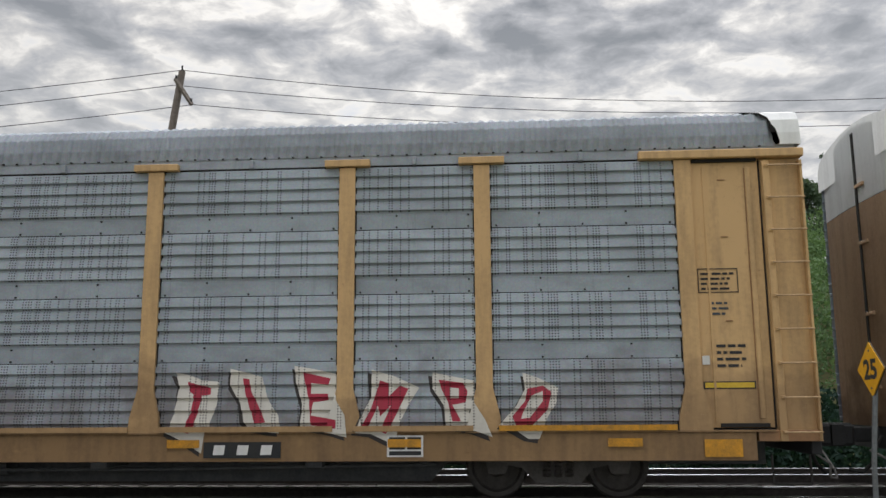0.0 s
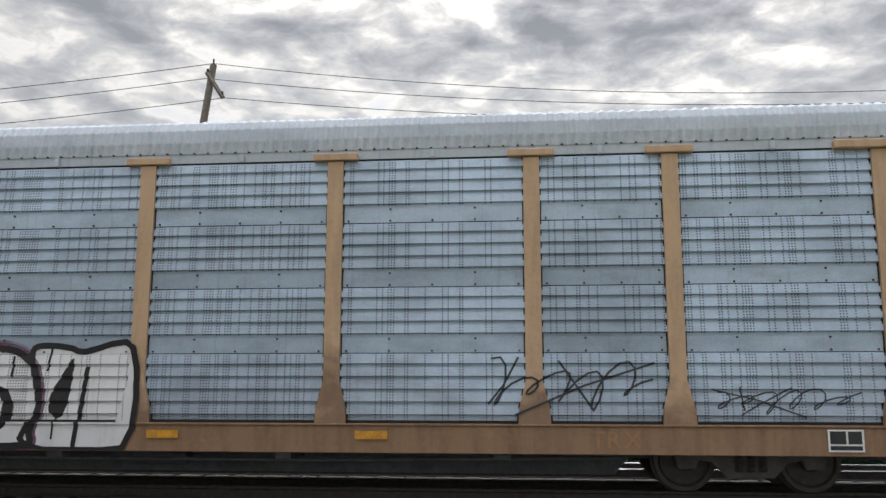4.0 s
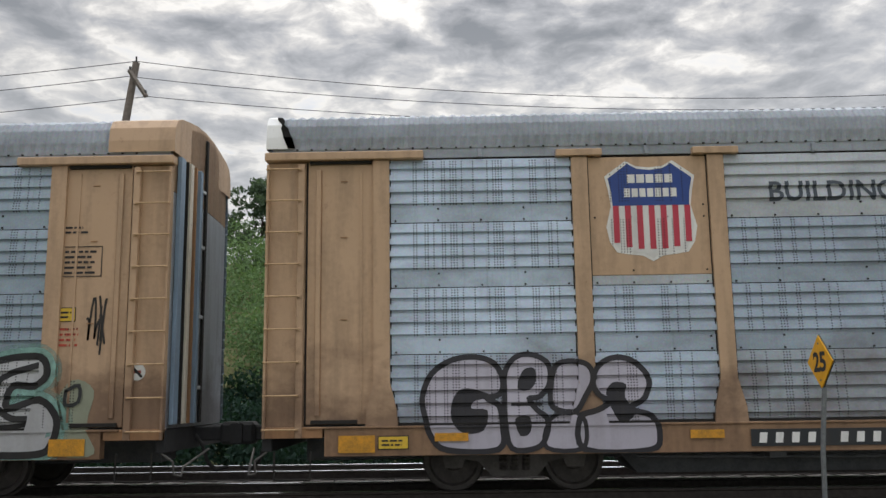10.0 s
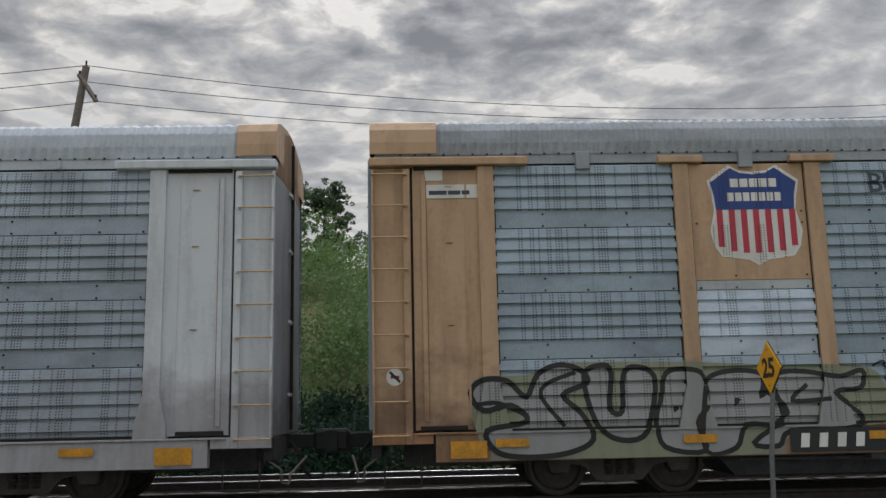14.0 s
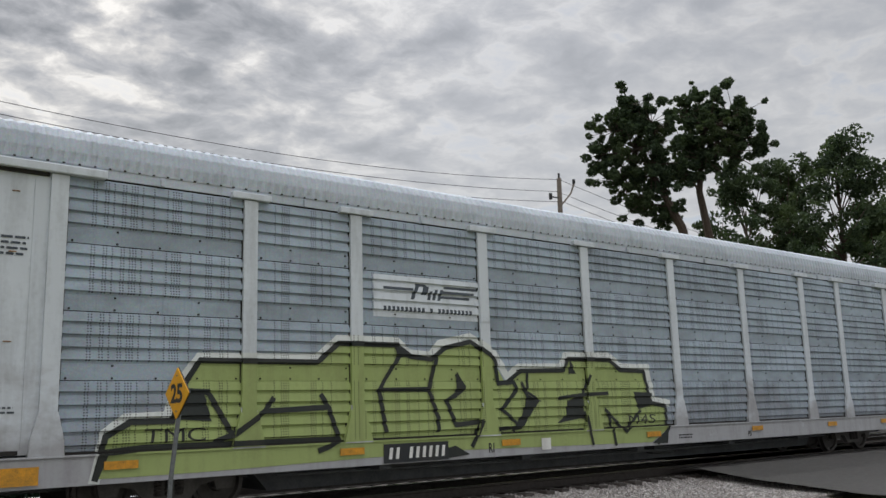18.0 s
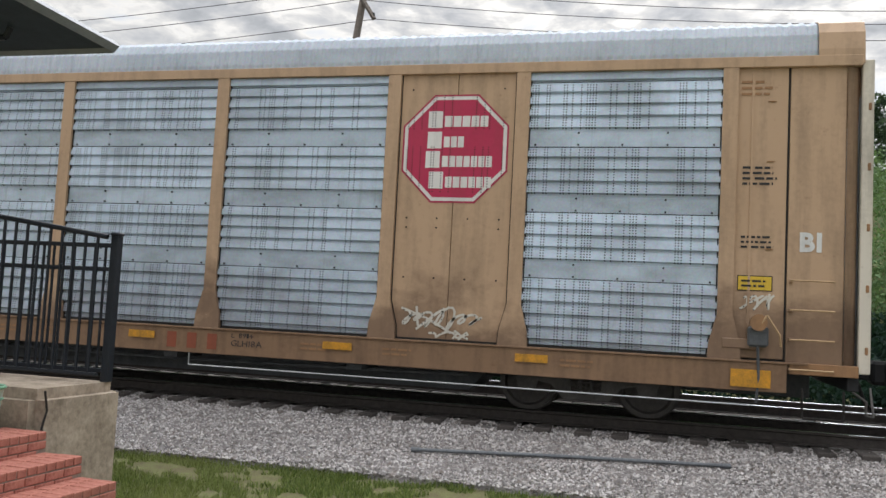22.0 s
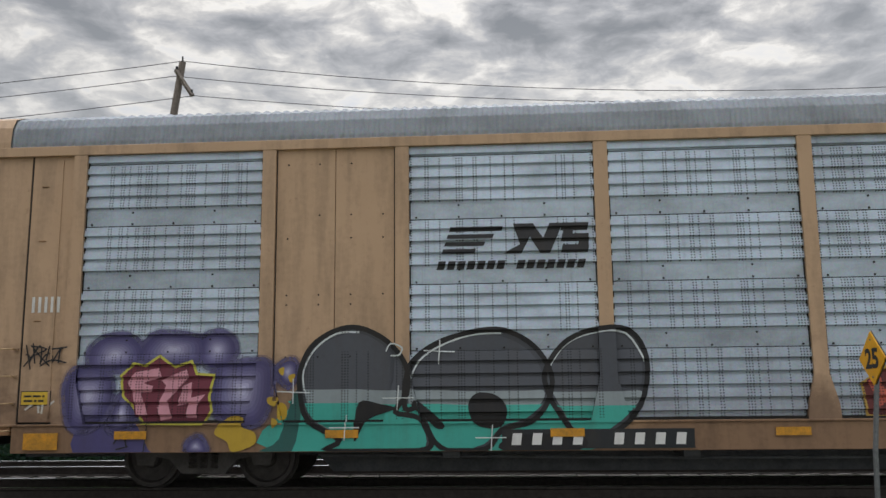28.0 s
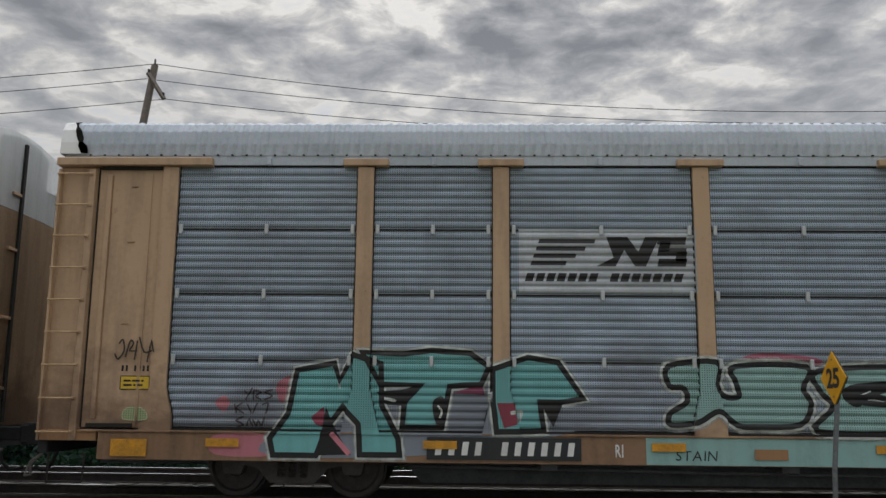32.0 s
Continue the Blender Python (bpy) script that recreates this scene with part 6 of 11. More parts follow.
def mural_1():
    c, S = CARS[1], spec(1)

    B = (-4.2, 3.2, 0.5, 2.3)
    letter(c, S, B, [(-3.0, 78.0), (9.0, 76.1), (15.3, 81.6), (18.0, 90.7), (20.2, 80.7), (26.0, 74.3), (22.9, 66.1), (16.2, 62.5), (13.1, 44.3), (13.5, 6.0), (6.8, 6.0), (4.2, 44.3), (0.1, 46.1), (-1.2, 60.7), (2.8, 66.1)], "a6abae", "1d2b2a", 0.045, halo="9a6a62", halo_wide=0.1, inner=[("line", "2f7a70", 0.05, [(12.6, 57.9), (9.0, 31.5), (10.4, 6.9)]), ("line", "8f3a38", 0.05, [(14.8, 56.1), (11.7, 27.0), (12.6, 6.9)]), ("line", "1d2b2a", 0.04, [(1.0, 62.5), (19.7, 69.8)]), ("line", "d8dadb", 0.02, [(1.9, 47.0), (5.5, 40.6), (8.2, 8.7)]), ("line", "d8dadb", 0.02, [(-0.7, 76.1), (17.5, 78.9)])])
    letter(c, S, B, [(27.7, 67.0), (38.0, 65.7), (46.9, 59.7), (49.6, 45.2), (45.6, 33.8), (40.7, 28.8), (41.6, 6.0), (24.6, 6.0), (26.9, 36.1), (25.1, 54.3)], "a6abae", "1d2b2a", 0.045, halo="a05a50", halo_wide=0.08, inner=[("fill", "94443c", 0.02, [(27.7, 44.3), (33.5, 52.5), (40.2, 50.6), (38.0, 43.4), (31.3, 37.9)]), ("line", "2f7a70", 0.05, [(28.2, 60.7), (26.0, 37.9), (27.3, 6.9)]), ("line", "8f3a38", 0.05, [(30.4, 33.3), (28.6, 6.9)]), ("line", "1d2b2a", 0.035, [(31.3, 37.0), (41.1, 41.5), (42.4, 50.6), (34.4, 55.2)]), ("line", "d8dadb", 0.02, [(38.9, 62.5), (46.0, 57.0), (47.8, 45.2), (42.9, 33.3)])])
    letter(c, S, B, [(46.0, 58.8), (52.7, 60.7), (55.8, 62.5), (54.9, 44.3), (59.4, 49.7), (63.8, 88.9), (71.4, 94.4), (82.6, 87.1), (75.9, 72.5), (71.8, 54.3), (68.3, 27.0), (66.9, 15.6), (61.6, 5.6), (49.6, 6.0), (50.5, 31.5)], "a6abae", "1d2b2a", 0.045, halo="a05a50", halo_wide=0.06, inner=[("line", "2f7a70", 0.05, [(53.1, 58.8), (52.7, 36.1), (54.0, 30.6), (58.9, 44.3), (63.4, 72.5)]), ("line", "1d2b2a", 0.05, [(63.8, 78.9), (71.4, 81.6), (79.5, 83.4)]), ("line", "1d2b2a", 0.04, [(54.5, 37.9), (60.3, 47.0), (62.5, 63.4)]), ("line", "d8dadb", 0.025, [(66.0, 87.1), (71.8, 90.7), (79.0, 87.1)]), ("line", "d8dadb", 0.02, [(69.2, 31.5), (66.0, 15.1), (62.5, 8.7)])])
    letter(c, S, B, [(75.9, 69.8), (89.3, 78.0), (95.0, 65.2), (95.6, 40.6), (90.7, 17.9), (85.3, 6.0), (75.0, 6.0), (75.4, 40.6)], "a6abae", "1d2b2a", 0.045, inner=[("line", "2f7a70", 0.06, [(78.6, 56.1), (75.9, 31.5), (78.1, 49.7), (81.2, 44.3)]), ("line", "1d2b2a", 0.05, [(80.3, 43.4), (89.3, 44.3), (95.6, 41.5)]), ("line", "d8dadb", 0.025, [(81.7, 69.8), (89.3, 74.3), (92.9, 63.4), (93.4, 42.4)]), ("line", "1d2b2a", 0.03, [(77.2, 27.0), (80.3, 45.2), (81.7, 60.7)])])
    letter(c, S, B, [(93.4, 76.1), (100.6, 88.4), (111.8, 89.8), (128.5, 77.0), (130.3, 65.7), (123.5, 49.7), (118.1, 54.3), (121.3, 60.7), (107.8, 60.7), (106.4, 54.3), (116.3, 51.5), (119.0, 42.4), (103.3, 33.3), (101.0, 17.9), (109.6, 24.2), (131.2, 26.0), (143.3, 6.0), (98.3, 6.0), (96.1, 40.6)], "a6abae", "1d2b2a", 0.045, halo="a4544a", halo_wide=0.12, inner=[("fill", "1d2b2a", 0.02, [(104.6, 62.5), (121.3, 60.7), (118.6, 54.3), (107.3, 54.3)]), ("line", "2f7a70", 0.05, [(118.6, 54.3), (123.5, 52.5), (129.8, 67.0)]), ("line", "2f7a70", 0.06, [(107.3, 52.5), (113.6, 44.3), (118.6, 41.5)]), ("hard", "2f7a70", 0.02, [(130.7, 24.2), (135.2, 24.2), (142.4, 6.9), (136.6, 6.9)]), ("line", "7fa8b4", 0.05, [(95.2, 78.9), (101.0, 87.1), (111.8, 88.0), (126.7, 78.9)]), ("line", "1d2b2a", 0.05, [(99.7, 18.8), (107.3, 25.1), (118.6, 26.0)]), ("line", "d8dadb", 0.02, [(116.3, 22.4), (118.6, 7.8)]), ("line", "d8dadb", 0.02, [(124.4, 69.8), (132.1, 83.4)]), ("line", "d8dadb", 0.02, [(125.8, 79.8), (130.7, 68.9)])])
    blot(c, S, B, [(2, 77), (13, 80), (38, 82), (66, 64), (101, 89), (131, 79), (140, 59), (142, 26), (147, 20), (150, 3), (2, 4)], "8d7f7a", False, 0.0015)
    line(c, S, B, [(66, 67), (57, 66), (40, 76)], "a5625c", 0.06, 0.004)

    B = (4.42, 10.52, 0.5, 2.0)
    blot(c, S, B, [(8, 83), (16, 80), (22, 75), (30, 74), (29, 52), (27, 41), (24, 25), (23, 8), (17, 16), (9, 23), (6, 27), (10, 45), (11, 71)], "2e2a2a", True, 0.0015)
    letter(c, S, B, [(10, 86), (17, 83), (23, 78), (31, 77), (30, 55), (28, 44), (25, 27), (24, 11), (18, 19), (10, 27), (7, 30), (10, 48), (12, 73)], "cfccc4", None, 0.03, inner=[("hard", "a0263e", 0, [(16, 77), (27, 71), (27, 65), (23, 64), (21, 47), (18, 29), (14, 31), (18, 49), (19, 65), (17, 68)])], sharp=True, label="red letter on a cream white flag")
    blot(c, S, B, [(35, 86), (42, 81), (50, 78), (52, 57), (58, 42), (59, 26), (54, 27), (44, 31), (41, 37), (40, 55), (35, 70)], "2e2a2a", True, 0.0015)
    letter(c, S, B, [(36, 89), (44, 85), (51, 81), (54, 60), (59, 45), (60, 29), (55, 30), (45, 33), (43, 39), (41, 57), (36, 73)], "cfccc4", None, 0.03, inner=[("hard", "a0263e", 0, [(42, 80), (45, 79), (46, 68), (50, 53), (53, 39), (48, 38), (45, 55), (43, 68)])], sharp=True, label="red letter on a cream white flag")
    blot(c, S, B, [(65, 88), (74, 85), (84, 79), (84, 57), (88, 41), (90, 22), (82, 27), (68, 32), (69, 52), (66, 72)], "2e2a2a", True, 0.0015)
    letter(c, S, B, [(66, 91), (75, 88), (86, 83), (86, 59), (90, 45), (91, 25), (83, 29), (69, 35), (70, 55), (67, 75)], "cfccc4", None, 0.03, inner=[("hard", "a0263e", 0, [(70, 85), (83, 79), (82, 73), (74, 75), (74, 65), (82, 65), (82, 59), (75, 57), (74, 45), (86, 41), (86, 33), (74, 36), (73, 60)])], sharp=True, label="red letter on a cream white flag")
    blot(c, S, B, [(100, 84), (111, 77), (123, 67), (118, 51), (113, 35), (111, 15), (101, 25), (93, 27), (97, 44), (101, 59)], "2e2a2a", True, 0.0015)
    letter(c, S, B, [(102, 87), (112, 81), (124, 70), (119, 54), (115, 38), (113, 18), (102, 28), (95, 29), (98, 47), (102, 62)], "cfccc4", None, 0.03, inner=[("hard", "a0263e", 0, [(106, 77), (110, 74), (110, 62), (115, 72), (119, 69), (113, 44), (109, 28), (106, 31), (111, 54), (106, 44), (105, 54), (100, 32), (97, 33), (102, 52)])], sharp=True, label="red letter on a cream white flag")
    blot(c, S, B, [(128, 81), (137, 77), (148, 73), (147, 53), (153, 37), (156, 21), (148, 27), (135, 32), (134, 51), (129, 66)], "2e2a2a", True, 0.0015)
    letter(c, S, B, [(130, 84), (139, 80), (149, 76), (149, 56), (154, 40), (157, 25), (150, 30), (136, 35), (135, 54), (130, 69)], "cfccc4", None, 0.03, inner=[("hard", "a0263e", 0, [(133, 77), (144, 74), (146, 66), (145, 56), (139, 54), (143, 39), (139, 39), (137, 57), (134, 69)]), ("hard", "cfccc4", 0, [(138, 70), (142, 69), (142, 60), (138, 60)])], sharp=True, label="red letter on a cream white flag")
    blot(c, S, B, [(170, 80), (177, 75), (186, 67), (184, 51), (180, 41), (177, 19), (171, 21), (164, 29), (159, 32), (167, 51), (171, 65)], "2e2a2a", True, 0.0015)
    letter(c, S, B, [(171, 83), (178, 78), (187, 69), (186, 55), (182, 43), (178, 23), (173, 23), (166, 33), (160, 35), (168, 53), (172, 68)], "cfccc4", None, 0.03, inner=[("hard", "a0263e", 0, [(173, 68), (180, 71), (184, 65), (182, 49), (174, 33), (168, 34), (166, 43), (172, 57)]), ("hard", "cfccc4", 0, [(175, 62), (180, 66), (180, 57), (174, 42), (170, 41), (171, 47)])], sharp=True, label="red letter on a cream white flag")

    B = (-11.0, -3.0, 0.5, 2.3)
    letter(c, S, B, [(21.3, 46.0), (24.4, 64.7), (31.2, 69.1), (43.3, 67.3), (49.3, 54.0), (50.5, 33.6), (45.7, 20.2), (37.3, 14.9), (31.2, 22.0), (33.2, 33.6), (41.3, 32.7), (40.5, 46.9), (33.7, 48.7), (29.2, 37.1), (22.4, 36.2)], "a6abae", "a8564e", 0.045, halo="74aebf", halo_wide=0.17, inner=[("fill", "74aebf", 0.02, [(34.5, 24.7), (43.3, 29.1), (46.5, 45.1), (47.7, 30.9), (43.3, 21.1)]), ("line", "a8564e", 0.04, [(23.7, 37.1), (25.2, 55.8), (29.2, 62.0)]), ("line", "a8564e", 0.04, [(40.5, 47.8), (45.7, 48.7), (47.3, 37.1), (43.3, 24.7)]), ("line", "d8dadb", 0.025, [(37.3, 18.4), (44.9, 25.6)])])
    letter(c, S, B, [(51.3, 70.9), (55.9, 80.2), (69.8, 80.2), (72.2, 69.1), (64.0, 64.7), (59.9, 58.4), (67.7, 54.0), (69.0, 46.9), (62.0, 42.4), (71.8, 37.1), (75.1, 28.2), (59.9, 27.3), (52.6, 37.1), (53.8, 54.9)], "a6abae", "a8564e", 0.045, halo="74aebf", halo_wide=0.15, inner=[("line", "a8564e", 0.05, [(56.7, 69.1), (69.0, 70.9)]), ("line", "a8564e", 0.05, [(56.7, 58.4), (55.4, 42.4), (66.1, 33.6)]), ("line", "d8dadb", 0.02, [(57.5, 77.1), (69.4, 77.1)])])
    letter(c, S, B, [(82.1, 68.2), (88.6, 78.9), (98.4, 78.0), (102.3, 64.7), (104.7, 42.4), (106.7, 22.0), (100.8, 22.0), (97.6, 35.3), (92.7, 33.6), (90.3, 22.0), (84.1, 22.0), (76.7, 36.2)], "a6abae", "a8564e", 0.045, halo="74aebf", halo_wide=0.15, inner=[("fill", "74aebf", 0.02, [(91.5, 37.1), (94.8, 57.6), (98.0, 38.9)]), ("line", "a8564e", 0.05, [(88.2, 47.8), (99.6, 54.9)]), ("line", "a8564e", 0.04, [(93.1, 39.8), (94.8, 58.4), (98.8, 37.1)]), ("fill", "74aebf", 0.02, [(91.5, 22.0), (98.0, 32.7), (100.0, 22.0)])])
    letter(c, S, B, [(102.7, 66.4), (106.7, 78.9), (112.2, 75.3), (117.8, 49.6), (124.1, 72.7), (132.8, 75.3), (136.0, 51.3), (134.4, 24.7), (126.5, 24.7), (122.1, 42.4), (119.8, 26.4), (114.6, 24.7), (111.4, 50.4), (109.5, 26.4), (104.7, 24.7)], "a6abae", "6f8f58", 0.04, halo="8fb04e", halo_wide=0.15, inner=[("line", "74aebf", 0.06, [(111.4, 70.9), (117.4, 42.4), (120.9, 46.9)]), ("line", "5d88b8", 0.05, [(125.3, 69.1), (126.5, 46.9), (130.0, 27.3)]), ("line", "d8dadb", 0.02, [(106.7, 75.3), (108.7, 29.1)]), ("line", "a8564e", 0.035, [(104.3, 64.7), (106.7, 29.1)])])
    letter(c, S, B, [(134.0, 68.2), (141.1, 79.8), (153.8, 83.3), (162.9, 75.3), (166.9, 51.3), (163.7, 24.7), (157.8, 7.8), (136.8, 20.2), (140.7, 42.4)], "a6abae", "4f8a5a", 0.04, halo="8fb04e", halo_wide=0.2, inner=[("fill", "5d88b8", 0.02, [(143.9, 69.1), (149.8, 73.6), (155.0, 66.4), (155.8, 46.9), (151.8, 30.9), (147.5, 34.4), (145.5, 51.3)]), ("fill", "8fae45", 0.02, [(147.1, 64.7), (151.4, 67.3), (153.4, 55.8), (151.8, 37.1), (148.6, 38.9), (147.9, 52.2)]), ("line", "1d2b2a", 0.03, [(139.9, 53.1), (146.3, 54.0)]), ("line", "d8dadb", 0.03, [(155.8, 79.8), (163.3, 69.1), (164.9, 46.9), (161.7, 22.0)])])
    blot(c, S, B, [(17, 3), (18, 38), (23, 71), (49, 79), (95, 81), (123, 82), (154, 83), (167, 66), (172, 3)], "a3a6a6", False, 0.0015)


def mural_2():
    c, S = CARS[2], spec(2)

    B = (-12, -7.5, 0.5, 2.3)
    letter(c, S, B, [(12, 73), (17, 84), (36, 87), (49, 87), (52, 63), (54, 39), (54, 31), (60, 26), (64, 18), (63, 8), (20, 9), (17, 22), (13, 48)], "cdb8c2", "a02d4a", 0.075, inner=[("fill", "a02d4a", 0.02, [(28, 53), (31, 58), (36, 58), (38, 51), (39, 35), (53, 34), (52, 29), (33, 29), (28, 36)])], label="pale pink bubble letter with a red outline")
    letter(c, S, B, [(52, 78), (56, 86), (65, 87), (71, 89), (78, 88), (80, 80), (80, 52), (81, 27), (84, 7), (63, 8), (64, 18), (60, 26), (55, 34), (53, 57)], "cdb8c2", "a02d4a", 0.055, inner=[("line", "a02d4a", 0.05, [(65, 87), (66, 45)]), ("line", "a02d4a", 0.045, [(59, 45), (73, 45)]), ("line", "a02d4a", 0.04, [(60, 37), (73, 36)]), ("line", "a02d4a", 0.045, [(67, 36), (68, 9)])], label="pale pink bubble letter with a red outline")
    letter(c, S, B, [(80, 80), (84, 87), (96, 88), (104, 86), (107, 76), (107, 52), (105, 34), (106, 28), (104, 6), (84, 7), (81, 27), (80, 52)], "cdb8c2", "a02d4a", 0.055, inner=[("fill", "a02d4a", 0.02, [(91, 43), (92, 53), (93, 55), (95, 52), (96, 41), (94, 38)])], label="pale pink bubble letter with a red outline")
    letter(c, S, B, [(107, 79), (112, 87), (121, 91), (129, 86), (132, 77), (131, 66), (126, 54), (132, 52), (135, 44), (130, 32), (139, 22), (137, 5), (104, 6), (106, 29), (107, 52)], "cdb8c2", "a02d4a", 0.055, inner=[("line", "a02d4a", 0.05, [(114, 38), (116, 23), (116, 9)])], label="pale pink bubble letter with a red outline")
    letter(c, S, B, [(133, 82), (141, 88), (151, 88), (156, 83), (157, 71), (154, 58), (152, 54), (157, 50), (159, 41), (150, 37), (160, 29), (162, 21), (161, 8), (137, 5), (139, 22), (141, 43), (136, 52), (131, 66)], "cdb8c2", "a02d4a", 0.055, inner=[("fill", "a02d4a", 0.02, [(150, 37), (166, 40), (165, 28), (160, 29)])], label="pale pink bubble letter with a red outline")
    letter(c, S, B, [(156, 79), (160, 88), (170, 90), (176, 87), (187, 90), (194, 85), (192, 75), (187, 61), (180, 47), (181, 34), (185, 21), (183, 15), (162, 13), (160, 28), (166, 39), (157, 49), (154, 58)], "cdb8c2", "a02d4a", 0.06, inner=[("line", "a02d4a", 0.05, [(176, 87), (172, 69), (168, 49)])], label="pale pink bubble letter with a red outline")

    B = (-2.6, 1.6, 0.5, 2.3)
    blot(c, S, B, [(42, 8), (40, 19), (48, 34), (54, 54), (67, 41), (69, 23), (68, 7)], "a52f45", False, 0.0015)
    letter(c, S, B, [(56, 62), (61, 73), (72, 82), (89, 84), (105, 81), (117, 70), (122, 53), (123, 36), (119, 18), (116, 7), (68, 7), (65, 18), (67, 31), (60, 49)], "cfd0d3", "151518", 0.1, halo="6f4a62", halo_wide=0.06, inner=[("fill", "151518", 0.02, [(90, 53), (99, 51), (105, 37), (102, 24), (95, 17), (88, 18), (95, 29), (96, 42)]), ("fill", "151518", 0.02, [(65, 45), (78, 54), (81, 38), (79, 23), (73, 26)]), ("line", "151518", 0.035, [(103, 77), (102, 61)]), ("line", "151518", 0.035, [(76, 79), (74, 60)]), ("line", "151518", 0.035, [(97, 18), (96, 9)]), ("line", "151518", 0.03, [(72, 28), (72, 12)])], label="white bubble letter with a black outline")
    letter(c, S, B, [(117, 70), (117, 84), (130, 86), (144, 84), (154, 81), (190, 84), (186, 5), (116, 7), (123, 36)], "cfd0d3", "151518", 0.09, inner=[("fill", "151518", 0.02, [(138, 61), (147, 76), (144, 40), (138, 28), (131, 33), (131, 46)]), ("line", "151518", 0.035, [(130, 84), (128, 66)]), ("line", "151518", 0.03, [(136, 30), (135, 12)]), ("line", "151518", 0.07, [(157, 68), (151, 7)])], label="white bubble letter with a black outline")
    line(c, S, B, [(-60, 82), (-55, 86), (-49, 86), (-46, 84), (-51, 79), (-58, 79), (-60, 82)], "22282b", 0.035, 0.019)
    line(c, S, B, [(-61, 72), (-69, 73), (-69, 63), (-65, 59), (-59, 62)], "22282b", 0.035, 0.019)
    line(c, S, B, [(-60, 73), (-60, 59)], "22282b", 0.035, 0.019)
    line(c, S, B, [(-60, 67), (-53, 68)], "22282b", 0.035, 0.019)
    line(c, S, B, [(-53, 74), (-54, 59)], "22282b", 0.035, 0.019)
    line(c, S, B, [(-51, 60), (-47, 71), (-44, 60)], "22282b", 0.035, 0.019)
    line(c, S, B, [(-50, 64), (-44, 66)], "22282b", 0.035, 0.019)
    line(c, S, B, [(-33, 71), (-39, 71), (-40, 63), (-37, 59), (-30, 61)], "22282b", 0.035, 0.019)
    line(c, S, B, [(-28, 74), (-30, 57)], "22282b", 0.035, 0.019)
    line(c, S, B, [(-20, 75), (-30, 66), (-22, 57), (-18, 58)], "22282b", 0.035, 0.019)
    line(c, S, B, [(-70, 56), (-66, 55), (-64, 46)], "22282b", 0.035, 0.019)
    line(c, S, B, [(-66, 55), (-60, 55)], "22282b", 0.035, 0.019)
    line(c, S, B, [(-62, 54), (-57, 43)], "22282b", 0.035, 0.019)
    line(c, S, B, [(-58, 55), (-56, 44)], "22282b", 0.035, 0.019)
    line(c, S, B, [(-57, 49), (-49, 51)], "22282b", 0.035, 0.019)
    line(c, S, B, [(-49, 55), (-48, 44)], "22282b", 0.035, 0.019)
    line(c, S, B, [(-43, 55), (-41, 44)], "22282b", 0.035, 0.019)
    line(c, S, B, [(-22, 57), (-36, 52), (-23, 46), (-60, 40)], "22282b", 0.035, 0.019)
    line(c, S, B, [(-18, 47), (-7, 49)], "22282b", 0.035, 0.019)
    line(c, S, B, [(-16, 44), (-5, 46)], "22282b", 0.035, 0.019)
    line(c, S, B, [(-52, 39), (-59, 36), (-59, 28), (-52, 23), (-46, 27), (-46, 35), (-52, 39)], "22282b", 0.035, 0.019)
    line(c, S, B, [(-43, 39), (-42, 27), (-37, 24), (-33, 37)], "22282b", 0.035, 0.019)
    line(c, S, B, [(-32, 20), (-29, 34), (-26, 20)], "22282b", 0.035, 0.019)
    line(c, S, B, [(-27, 39), (-17, 39)], "22282b", 0.035, 0.019)
    line(c, S, B, [(-20, 38), (-20, 22)], "22282b", 0.035, 0.019)
    line(c, S, B, [(-12, 32), (-4, 32), (-4, 24)], "22282b", 0.035, 0.019)
    line(c, S, B, [(7, 32), (13, 35), (14, 31), (6, 22), (16, 22)], "22282b", 0.035, 0.019)
    line(c, S, B, [(18, 32), (15, 27), (17, 21), (21, 26), (18, 32)], "22282b", 0.035, 0.019)
    line(c, S, B, [(22, 32), (28, 32), (23, 21), (31, 22)], "22282b", 0.035, 0.019)
    line(c, S, B, [(33, 31), (31, 26), (33, 19), (38, 24), (33, 31)], "22282b", 0.035, 0.019)
    line(c, S, B, [(-17, 16), (-12, 12), (-4, 16)], "6a3a2c", 0.04, 0.019)
    line(c, S, B, [(-57, 16), (-51, 22), (-45, 16), (-51, 9), (-57, 16)], "6a4a30", 0.012, 0.019)

    B = (-7.6, -6.4, 0.8, 2.2)
    line(c, S, B, [(83, 98), (75, 86), (75, 71), (82, 54), (90, 41)], "a8384a", 0.05, 0.019)
    line(c, S, B, [(67, 41), (53, 32), (67, 24), (85, 29), (87, 38), (68, 41)], "a8384a", 0.05, 0.019)
    line(c, S, B, [(128, 32), (108, 41), (113, 51), (130, 47), (147, 51), (157, 43), (128, 32)], "a8384a", 0.05, 0.019)
    line(c, S, B, [(130, 46), (127, 36)], "a8384a", 0.05, 0.019)
    line(c, S, B, [(78, 97), (90, 91)], "a8384a", 0.1, 0.019)


